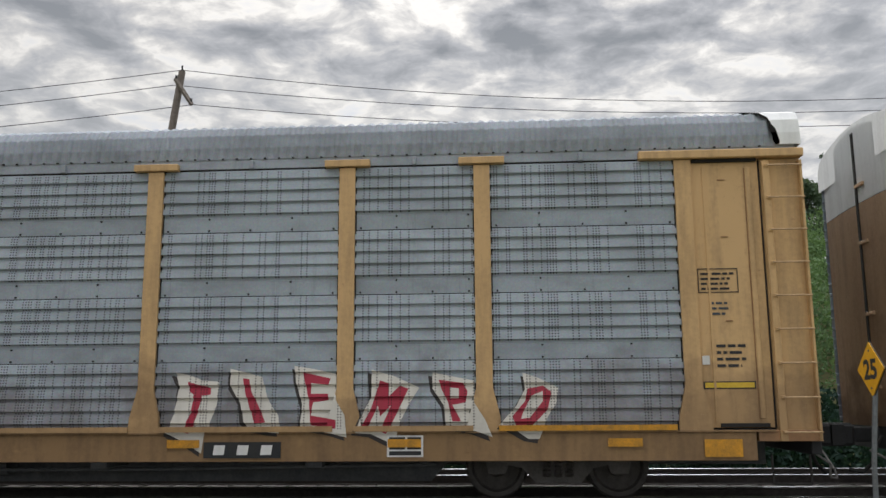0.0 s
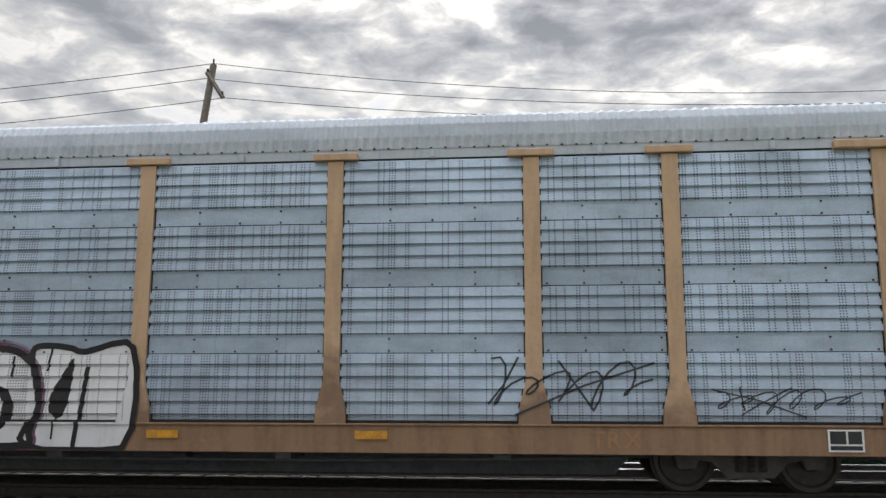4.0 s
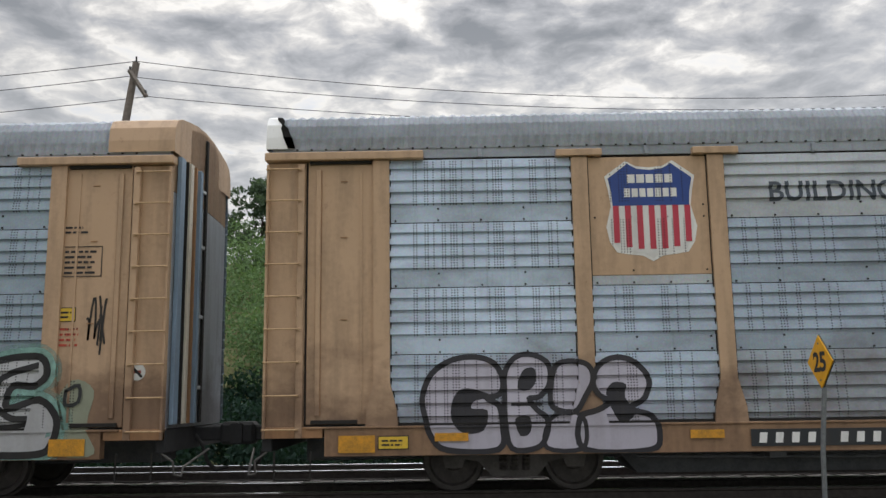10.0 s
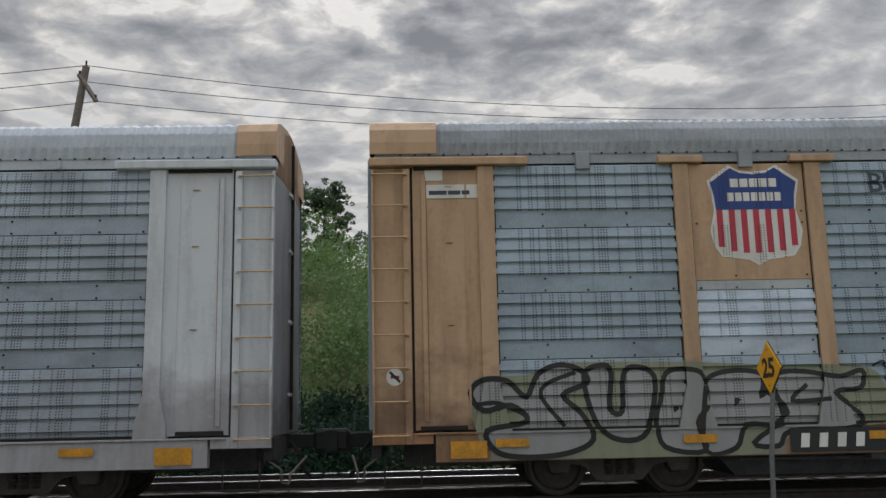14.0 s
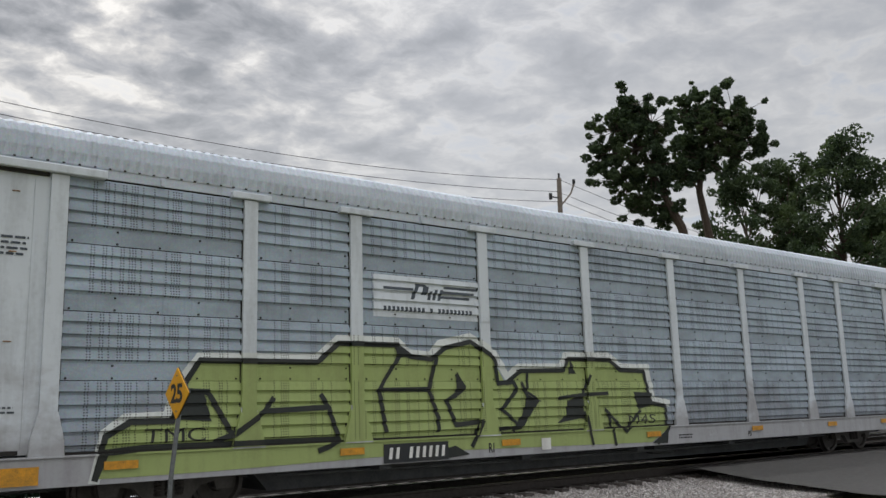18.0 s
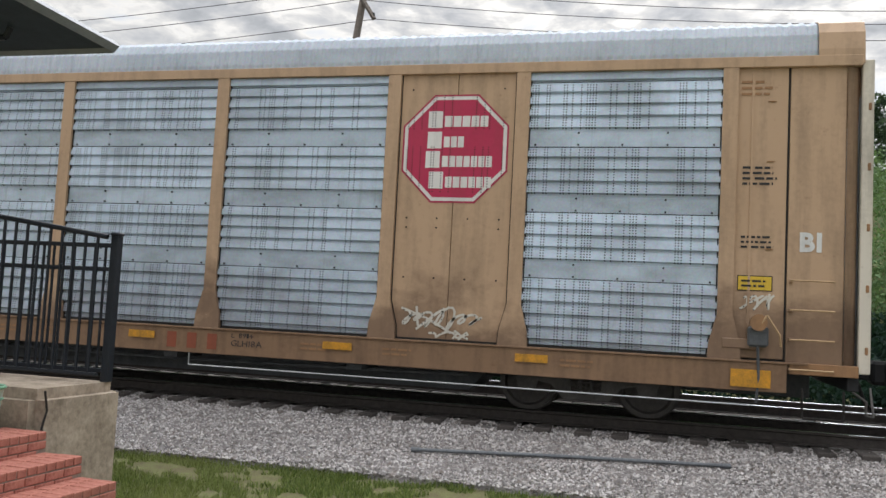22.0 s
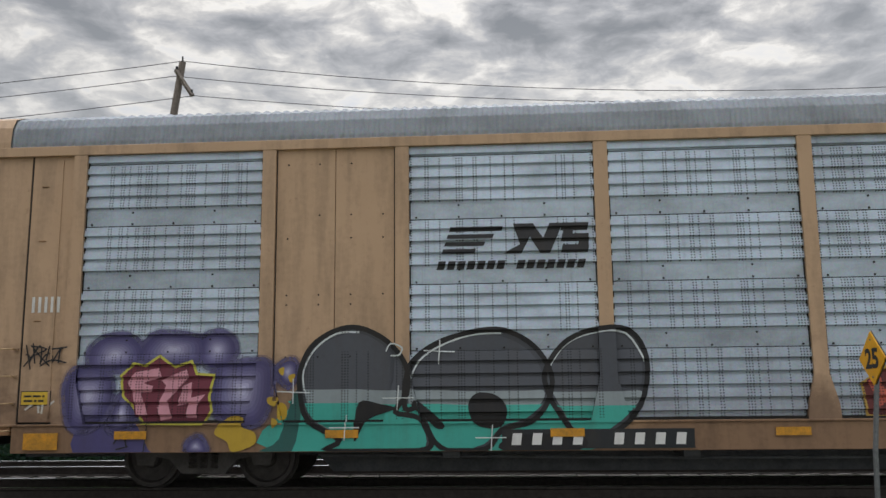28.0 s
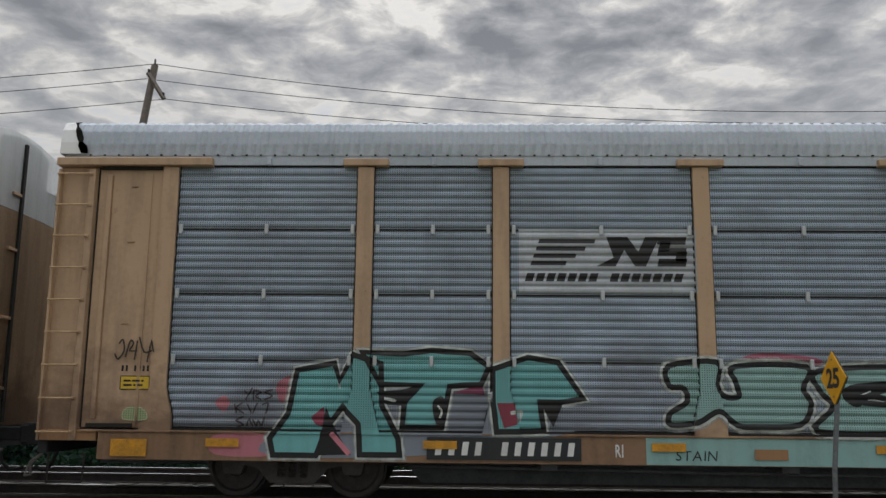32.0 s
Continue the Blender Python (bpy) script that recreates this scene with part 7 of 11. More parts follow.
def mural_3():
    c, S = CARS[3], spec(3)

    B = (-12, -8, 0.5, 2.0)
    letter(c, S, B, [(32, 37), (30, 55), (36, 76), (50, 89), (67, 92), (80, 86), (86, 71), (84, 58), (75, 54), (83, 47), (85, 30), (82, 8), (47, 8), (36, 20)], "a9a6b2", "232329", 0.08, inner=[("fill", "232329", 0.02, [(50, 35), (51, 53), (58, 63), (70, 61), (79, 55), (67, 52), (64, 45), (75, 43), (72, 25), (58, 23)])], label="grey bubble letter with a dark outline")

    B = (-12, -8, 0.5, 2.0)
    letter(c, S, B, [(87, 59), (88, 79), (96, 92), (108, 93), (118, 84), (118, 66), (111, 55), (104, 53), (109, 43), (116, 35), (115, 20), (108, 9), (91, 9), (87, 35)], "a9a6b2", "232329", 0.075, inner=[("fill", "232329", 0.02, [(96, 63), (100, 79), (108, 81), (109, 69), (104, 61)]), ("line", "232329", 0.04, [(92, 48), (112, 48)]), ("fill", "232329", 0.02, [(94, 35), (104, 37), (104, 23), (97, 20)])], label="grey bubble letter with a dark outline")
    letter(c, S, B, [(120, 71), (124, 84), (134, 87), (145, 83), (148, 70), (142, 54), (136, 42), (128, 41), (119, 48)], "a9a6b2", "232329", 0.075, label="grey bubble letter with a dark outline")
    letter(c, S, B, [(116, 30), (125, 40), (136, 40), (142, 29), (139, 8), (115, 9)], "a9a6b2", "232329", 0.06, label="grey bubble letter with a dark outline")
    letter(c, S, B, [(148, 68), (153, 83), (165, 90), (178, 85), (187, 69), (183, 52), (173, 43), (188, 36), (192, 19), (185, 6), (141, 7), (138, 35), (150, 42), (159, 49), (151, 57)], "a9a6b2", "232329", 0.08, inner=[("fill", "232329", 0.02, [(157, 57), (162, 67), (171, 65), (170, 53), (177, 39), (168, 30), (162, 39)])], label="grey bubble letter with a dark outline")

    B = (-1.4, 4, 0.5, 2.1)
    letter(c, S, B, [(3, 68), (19, 76), (37, 86), (51, 84), (63, 80), (64, 57), (54, 54), (48, 18), (28, 9), (7, 6), (10, 46)], "9ea4a8", "262c30", 0.035, halo="4f99a8", halo_wide=0.08, inner=[("hard", "2a3038", 0.02, [(4, 66), (14, 68), (10, 53), (14, 46), (7, 29)]), ("hard", "2a3038", 0.02, [(41, 68), (53, 61), (53, 40), (41, 25), (47, 47)]), ("line", "262c30", 0.035, [(25, 61), (25, 22), (34, 18)]), ("hard", "2a3038", 0.02, [(-1, 36), (6, 39), (6, 6), (-2, 7)])], sharp=True)
    letter(c, S, B, [(63, 80), (69, 83), (100, 82), (105, 84), (108, 62), (96, 57), (102, 43), (93, 24), (82, 6), (65, 5), (48, 14), (54, 52)], "9ea4a8", "262c30", 0.035, halo="4f99a8", halo_wide=0.06, inner=[("line", "262c30", 0.04, [(54, 59), (71, 64), (91, 52), (105, 62)]), ("hard", "2a3038", 0.02, [(73, 41), (85, 43), (92, 29), (77, 29)]), ("line", "4f99a8", 0.04, [(93, 24), (82, 8)]), ("line", "262c30", 0.03, [(64, 77), (80, 62), (74, 42)]), ("line", "262c30", 0.03, [(85, 27), (96, 6)])], sharp=True)
    letter(c, S, B, [(108, 84), (125, 90), (138, 86), (144, 72), (152, 89), (193, 87), (185, 54), (181, 29), (167, 18), (163, 5), (139, 4), (109, 7), (104, 25)], "9ea4a8", "262c30", 0.035, halo="4f99a8", halo_wide=0.08, inner=[("hard", "2a3038", 0.02, [(117, 44), (123, 56), (122, 27), (117, 27)]), ("hard", "4f99a8", 0.02, [(163, 63), (170, 75), (171, 36), (158, 22)]), ("hard", "2a3038", 0.02, [(141, 89), (165, 90), (151, 63), (143, 72)]), ("hard", "2a3038", 0.02, [(156, 52), (163, 59), (162, 27), (157, 24)]), ("line", "262c30", 0.04, [(144, 72), (148, 44), (139, 6)]), ("line", "262c30", 0.03, [(108, 62), (124, 39), (139, 6)])], sharp=True)


def mural_4():
    c, S = CARS[4], spec(4)

    B = (3.2, 9, 0.5, 2.4)
    letter(c, S, B, [(14, 43), (17, 63), (24, 78), (36, 85), (52, 82), (61, 68), (64, 48), (61, 24), (52, 9), (39, 6), (26, 9), (17, 23)], "a9abad", "1b1d1f", 0.11, halo="86aea5", halo_wide=0.095, inner=[("fill", "1b1d1f", 0.02, [(33, 64), (36, 77), (41, 77), (44, 63), (42, 49), (34, 49)]), ("fill", "6ab3a4", 0.02, [(36, 64), (38, 74), (40, 64), (39, 57)]), ("line", "c9cbcc", 0.02, [(20, 58), (26, 72), (36, 79)])], label="grey bubble letter, black outline, green halo")
    letter(c, S, B, [(62, 77), (72, 82), (85, 81), (91, 69), (89, 55), (83, 45), (95, 43), (105, 32), (109, 18), (104, 12), (90, 13), (85, 31), (79, 35), (77, 6), (57, 5), (61, 24), (65, 48)], "a9abad", "1b1d1f", 0.1, halo="86aea5", halo_wide=0.095, inner=[("fill", "1b1d1f", 0.02, [(70, 50), (74, 60), (81, 57), (79, 47), (74, 44)])], label="grey bubble letter, black outline, green halo")
    letter(c, S, B, [(104, 46), (110, 66), (120, 80), (133, 84), (148, 79), (153, 64), (154, 40), (147, 18), (136, 5), (121, 5), (110, 16), (104, 30)], "a9abad", "1b1d1f", 0.11, halo="86aea5", halo_wide=0.095, inner=[("fill", "1b1d1f", 0.02, [(129, 65), (133, 79), (138, 79), (140, 67), (135, 53)]), ("fill", "6ab3a4", 0.02, [(132, 67), (134, 74), (136, 67), (133, 61)]), ("line", "c9cbcc", 0.02, [(111, 60), (117, 72), (129, 78)])], label="grey bubble letter, black outline, green halo")
    letter(c, S, B, [(156, 78), (167, 82), (189, 80), (192, 71), (187, 63), (171, 64), (170, 55), (186, 53), (185, 41), (169, 39), (185, 36), (192, 28), (191, 8), (153, 6), (153, 36)], "a9abad", "1b1d1f", 0.1, halo="86aea5", halo_wide=0.095, inner=[("line", "6ab3a4", 0.05, [(165, 54), (182, 54)]), ("line", "6ab3a4", 0.05, [(162, 35), (181, 34)])], label="grey bubble letter, black outline, green halo")

    B = (7.2, 12.4, 0.5, 2.4)
    letter(c, S, B, [(61, 36), (59, 59), (64, 79), (78, 85), (86, 75), (88, 60), (82, 54), (81, 36), (89, 42), (92, 21), (83, 7), (68, 12)], "a9abad", "1b1d1f", 0.1, halo="86aea5", halo_wide=0.095, inner=[("fill", "7fb5a8", 0.02, [(68, 51), (71, 63), (82, 65), (76, 52), (72, 36)]), ("line", "c9cbcc", 0.02, [(62, 59), (68, 75), (78, 80)])], label="grey bubble letter, black outline, green halo")
    letter(c, S, B, [(86, 75), (100, 79), (114, 78), (114, 66), (122, 76), (130, 72), (130, 57), (119, 47), (144, 36), (146, 18), (132, 11), (117, 29), (114, 8), (94, 9), (92, 42)], "a9abad", "1b1d1f", 0.1, halo="86aea5", halo_wide=0.095, inner=[("line", "c9cbcc", 0.02, [(124, 41), (143, 31), (144, 20)])], label="grey bubble letter, black outline, green halo")
    letter(c, S, B, [(142, 49), (145, 67), (159, 76), (179, 77), (183, 64), (176, 56), (164, 56), (162, 40), (180, 46), (190, 32), (188, 15), (181, 7), (153, 7), (142, 12), (150, 24), (144, 34)], "a9abad", "1b1d1f", 0.1, halo="86aea5", halo_wide=0.105, inner=[("line", "1b1d1f", 0.09, [(177, 71), (159, 63), (153, 48), (162, 34), (172, 32)]), ("line", "1b1d1f", 0.07, [(141, 28), (157, 26), (172, 28)])], label="grey bubble letter, black outline, green halo")
    blot(c, S, B, [(193, 7), (187, 39), (196, 60), (208, 52), (205, 27), (211, 7)], "8a8f7c", False, 0.0015)
    line(c, S, B, [(193, 52), (200, 56), (200, 44), (193, 42), (193, 52)], "2c2f30", 0.05, 0.019)

    B = (-4, 3.6, 0.5, 2.1)
    blot(c, S, B, [(11, 69), (31, 84), (54, 87), (66, 92), (78, 84), (107, 86), (126, 85), (138, 81), (153, 81), (167, 65), (162, 34), (158, 22), (134, 4), (13, 10)], "aeb0b2", False, 0.0015)
    line(c, S, B, [(11, 76), (15, 74), (21, 82), (31, 84), (37, 82), (49, 93), (54, 61), (56, 90), (64, 92), (71, 79), (77, 69), (78, 88), (84, 90), (92, 73), (98, 56), (91, 39), (93, 16), (90, 9), (88, 23), (90, 39)], "25282a", 0.05, 0.019)
    line(c, S, B, [(77, 86), (81, 79), (89, 82), (105, 89), (109, 82), (118, 78), (120, 87), (128, 89), (134, 79), (139, 79), (136, 60), (130, 41), (122, 38), (112, 48), (120, 32), (132, 34), (136, 20), (135, 6)], "25282a", 0.05, 0.019)
    line(c, S, B, [(134, 81), (142, 84), (147, 78), (149, 84), (157, 79), (168, 66), (162, 53), (162, 29), (158, 24), (152, 26)], "25282a", 0.05, 0.019)
    line(c, S, B, [(142, 55), (146, 64), (153, 68), (159, 56), (162, 53)], "25282a", 0.05, 0.019)
    line(c, S, B, [(26, 50), (30, 57), (37, 51), (30, 43), (26, 50)], "25282a", 0.05, 0.019)
    line(c, S, B, [(43, 55), (45, 67), (46, 50), (43, 48)], "25282a", 0.05, 0.019)
    line(c, S, B, [(66, 32), (63, 37), (68, 53), (73, 55), (73, 43), (69, 46)], "25282a", 0.05, 0.019)
    line(c, S, B, [(44, 48), (46, 29), (48, 3)], "25282a", 0.05, 0.019)
    line(c, S, B, [(102, 32), (112, 33), (122, 30), (125, 21), (118, 21), (114, 28)], "25282a", 0.05, 0.019)
    line(c, S, B, [(17, 74), (23, 79), (33, 78)], "c8cacb", 0.03, 0.019)
    line(c, S, B, [(72, 84), (77, 59), (83, 78)], "c8cacb", 0.03, 0.019)
    line(c, S, B, [(78, 86), (93, 58)], "c8cacb", 0.03, 0.019)
    line(c, S, B, [(101, 84), (103, 77), (109, 79)], "c8cacb", 0.03, 0.019)
    line(c, S, B, [(17, 57), (26, 63), (40, 60)], "c8cacb", 0.03, 0.019)
    line(c, S, B, [(142, 59), (146, 74), (148, 69)], "c8cacb", 0.03, 0.019)
    blot(c, S, B, [(138, 31), (142, 38), (149, 35), (150, 23), (145, 16), (139, 19)], "26292b", False, 0.016)
    blot(c, S, B, [(26, 50), (30, 54), (36, 50), (31, 45)], "26292b", False, 0.016)
    letter(c, S, B, [(168, 57), (172, 57), (174, 45), (176, 57), (182, 57), (183, 38), (175, 31), (169, 36)], "aeb0b2", "25282a", 0.04)
    letter(c, S, B, [(179, 28), (185, 38), (191, 27), (192, 17), (183, 18)], "aeb0b2", "25282a", 0.04)
    letter(c, S, B, [(190, 39), (192, 55), (197, 56), (198, 41), (197, 22), (192, 19)], "5fa398", "1b1d1f", 0.07)
    blot(c, S, B, [(186, 66), (196, 79), (203, 89), (202, 8), (191, 6), (181, 9), (187, 37)], "86958a", False, 0.0015)
    line(c, S, B, [(163, 11), (166, 14), (167, 8), (170, 14), (171, 8), (174, 12)], "202325", 0.02, 0.019)
    line(c, S, B, [(166, 18), (169, 21), (171, 17)], "202325", 0.02, 0.019)

    B = (-12.6, -4, 0.5, 2.1)
    blot(c, S, B, [(9, 72), (27, 76), (35, 85), (50, 86), (82, 84), (111, 80), (137, 78), (144, 63), (145, 34), (136, 26), (115, 22), (100, 5), (72, 3), (47, 4), (16, 11), (9, 34)], "7e8470", False, 0.0015)
    letter(c, S, B, [(13, 29), (26, 36), (21, 50), (12, 46), (8, 61), (12, 72), (20, 71), (26, 57), (30, 76), (37, 84), (44, 79), (46, 68), (38, 58), (44, 41), (47, 20), (39, 9), (26, 6), (16, 11)], "8e9092", "1b1d1f", 0.075, inner=[("line", "1b1d1f", 0.06, [(42, 77), (33, 68), (31, 56), (38, 32)]), ("line", "1b1d1f", 0.06, [(10, 51), (17, 52), (26, 41)])], label="grey bubble letter with a black outline")
    letter(c, S, B, [(45, 74), (51, 83), (54, 76), (53, 46), (57, 43), (58, 74), (62, 81), (68, 73), (67, 44), (63, 21), (54, 20), (48, 36)], "8e9092", "1b1d1f", 0.075, label="grey bubble letter with a black outline")
    letter(c, S, B, [(70, 54), (72, 75), (79, 78), (84, 72), (85, 48), (81, 32), (83, 8), (70, 12), (68, 35)], "8e9092", "1b1d1f", 0.07, inner=[("fill", "1b1d1f", 0.02, [(74, 46), (76, 45), (74, 41)])], label="grey bubble letter with a black outline")
    letter(c, S, B, [(84, 56), (87, 72), (97, 76), (104, 71), (103, 54), (107, 61), (109, 30), (97, 29), (93, 10), (83, 8)], "8e9092", "1b1d1f", 0.07, inner=[("fill", "1b1d1f", 0.02, [(94, 52), (96, 51), (94, 45)])], label="grey bubble letter with a black outline")
    letter(c, S, B, [(104, 61), (109, 73), (118, 74), (129, 69), (137, 74), (136, 59), (127, 55), (136, 33), (129, 24), (111, 23), (107, 11), (99, 14), (111, 39)], "8e9092", "1b1d1f", 0.07, inner=[("line", "1b1d1f", 0.06, [(118, 62), (113, 49), (125, 50)])], label="grey bubble letter with a black outline")
    line(c, S, B, [(141, 78), (144, 82), (145, 76)], "25282a", 0.03, 0.019)
    line(c, S, B, [(147, 77), (147, 85), (150, 77)], "25282a", 0.03, 0.019)
    line(c, S, B, [(146, 73), (145, 66)], "25282a", 0.03, 0.019)
    line(c, S, B, [(151, 66), (153, 61), (155, 68), (156, 60), (158, 68)], "25282a", 0.03, 0.019)
    line(c, S, B, [(152, 56), (155, 53)], "25282a", 0.03, 0.019)
    line(c, S, B, [(167, 76), (169, 69)], "25282a", 0.03, 0.019)
    line(c, S, B, [(170, 69), (172, 76), (174, 69)], "25282a", 0.03, 0.019)
    line(c, S, B, [(175, 61), (177, 66), (178, 59)], "25282a", 0.03, 0.019)
    blot(c, S, B, [(171, 57), (184, 90), (196, 65), (197, 17), (194, 9), (170, 26)], "5f7b7c", False, 0.0015)
    line(c, S, B, [(184, 92), (181, 76), (183, 51), (187, 32), (194, 24), (197, 51), (195, 65)], "1d2022", 0.07, 0.019)
    line(c, S, B, [(158, 41), (166, 26)], "1d2022", 0.07, 0.019)
    line(c, S, B, [(171, 57), (183, 30), (198, 12)], "1d2022", 0.07, 0.019)
    line(c, S, B, [(200, 89), (206, 81), (214, 71)], "1d2022", 0.07, 0.019)
    line(c, S, B, [(207, 52), (207, 26), (211, 14), (217, 22), (213, 38), (207, 52)], "1d2022", 0.07, 0.019)
    blot(c, S, B, [(207, 38), (211, 32), (214, 23), (210, 18), (208, 26)], "1d2022", False, 0.016)


def mural_5():
    c, S = CARS[5], spec(5)

    B = (-12, 1.2, 0.5, 2.6)
    blot(c, S, B, [(10, 6), (12, 32), (17, 41), (26, 41), (28, 63), (32, 82), (62, 82), (68, 97), (86, 97), (90, 88), (97, 86), (101, 96), (111, 102), (119, 89), (124, 66), (130, 77), (148, 78), (150, 89), (169, 89), (174, 79), (186, 78), (188, 46), (196, 42), (196, 19), (187, 6), (104, 10), (31, 6)], "94a366", True, 0.0015)
    line(c, S, B, [(10, 5), (12, 34), (16, 43), (25, 44), (27, 64), (32, 84), (62, 85), (68, 100), (86, 100), (90, 90), (97, 89), (100, 99), (111, 106), (120, 92), (125, 71), (129, 80), (147, 81), (149, 92), (169, 93), (175, 82), (188, 82), (190, 49), (198, 45)], "cfd4d2", 0.15, 0.0035, True)
    line(c, S, B, [(10, 6), (12, 32), (17, 41), (26, 41), (28, 63), (32, 82), (62, 82), (68, 97), (86, 97)], "1a211f", 0.085, 0.019, True)
    line(c, S, B, [(28, 61), (34, 60), (40, 30), (48, 46), (65, 48), (68, 24), (20, 24), (12, 22)], "1a211f", 0.085, 0.019, True)
    line(c, S, B, [(36, 26), (40, 30)], "1a211f", 0.085, 0.019, True)
    line(c, S, B, [(48, 46), (50, 55)], "1a211f", 0.085, 0.019, True)
    line(c, S, B, [(65, 48), (63, 57)], "1a211f", 0.085, 0.019, True)
    line(c, S, B, [(68, 24), (65, 19), (62, 16)], "1a211f", 0.085, 0.019, True)
    line(c, S, B, [(86, 97), (90, 88), (97, 86), (102, 96), (111, 102), (120, 87), (121, 66), (127, 67), (128, 60), (122, 43), (129, 27), (120, 26)], "1a211f", 0.085, 0.019, True)
    line(c, S, B, [(87, 90), (80, 61), (96, 61), (99, 88)], "1a211f", 0.085, 0.019, True)
    line(c, S, B, [(80, 61), (82, 28)], "1a211f", 0.085, 0.019, True)
    line(c, S, B, [(96, 61), (99, 37), (99, 27)], "1a211f", 0.085, 0.019, True)
    line(c, S, B, [(106, 73), (108, 61), (102, 51), (105, 31), (114, 33)], "1a211f", 0.085, 0.019, True)
    line(c, S, B, [(114, 33), (110, 13)], "1a211f", 0.085, 0.019, True)
    line(c, S, B, [(124, 66), (130, 77), (148, 78), (150, 89), (169, 89), (174, 79), (186, 78), (188, 46), (196, 42), (196, 19), (190, 4)], "1a211f", 0.085, 0.019, True)
    line(c, S, B, [(12, 22), (10, 6)], "1a211f", 0.085, 0.019, True)
    blot(c, S, B, [(26, 59), (33, 60), (35, 40), (26, 42)], "1a211f", True, 0.016)
    blot(c, S, B, [(85, 97), (91, 88), (86, 87)], "1a211f", True, 0.016)
    blot(c, S, B, [(106, 76), (109, 63), (105, 53)], "1a211f", True, 0.016)
    blot(c, S, B, [(104, 14), (97, 10), (97, 3), (109, 6)], "1a211f", True, 0.016)
    blot(c, S, B, [(187, 5), (196, 19), (195, 4)], "1a211f", True, 0.016)

    B = (-3.6, 1.2, 0.5, 2.6)
    line(c, S, B, [(8, 66), (14, 52), (8, 37), (-3, 24)], "1a211f", 0.07, 0.019, True)
    line(c, S, B, [(15, 77), (13, 58), (27, 50), (15, 50)], "1a211f", 0.07, 0.019, True)
    line(c, S, B, [(50, 52), (78, 55), (110, 56)], "1a211f", 0.07, 0.019, True)
    line(c, S, B, [(79, 38), (86, 8)], "1a211f", 0.07, 0.019, True)
    line(c, S, B, [(110, 35), (115, 6)], "1a211f", 0.07, 0.019, True)
    line(c, S, B, [(87, 73), (78, 55), (77, 33)], "1a211f", 0.07, 0.019, True)
    line(c, S, B, [(106, 40), (130, 18), (152, 38)], "1a211f", 0.07, 0.019, True)
    blot(c, S, B, [(14, 55), (27, 50), (6, 25), (-3, 24), (8, 39)], "1a211f", True, 0.016)
    blot(c, S, B, [(59, 49), (78, 55), (77, 33), (46, 29), (57, 36)], "1a211f", True, 0.016)
    blot(c, S, B, [(145, 57), (170, 56), (171, 43), (150, 40)], "1a211f", True, 0.016)
    blot(c, S, B, [(65, 89), (72, 75), (63, 75)], "1a211f", True, 0.016)


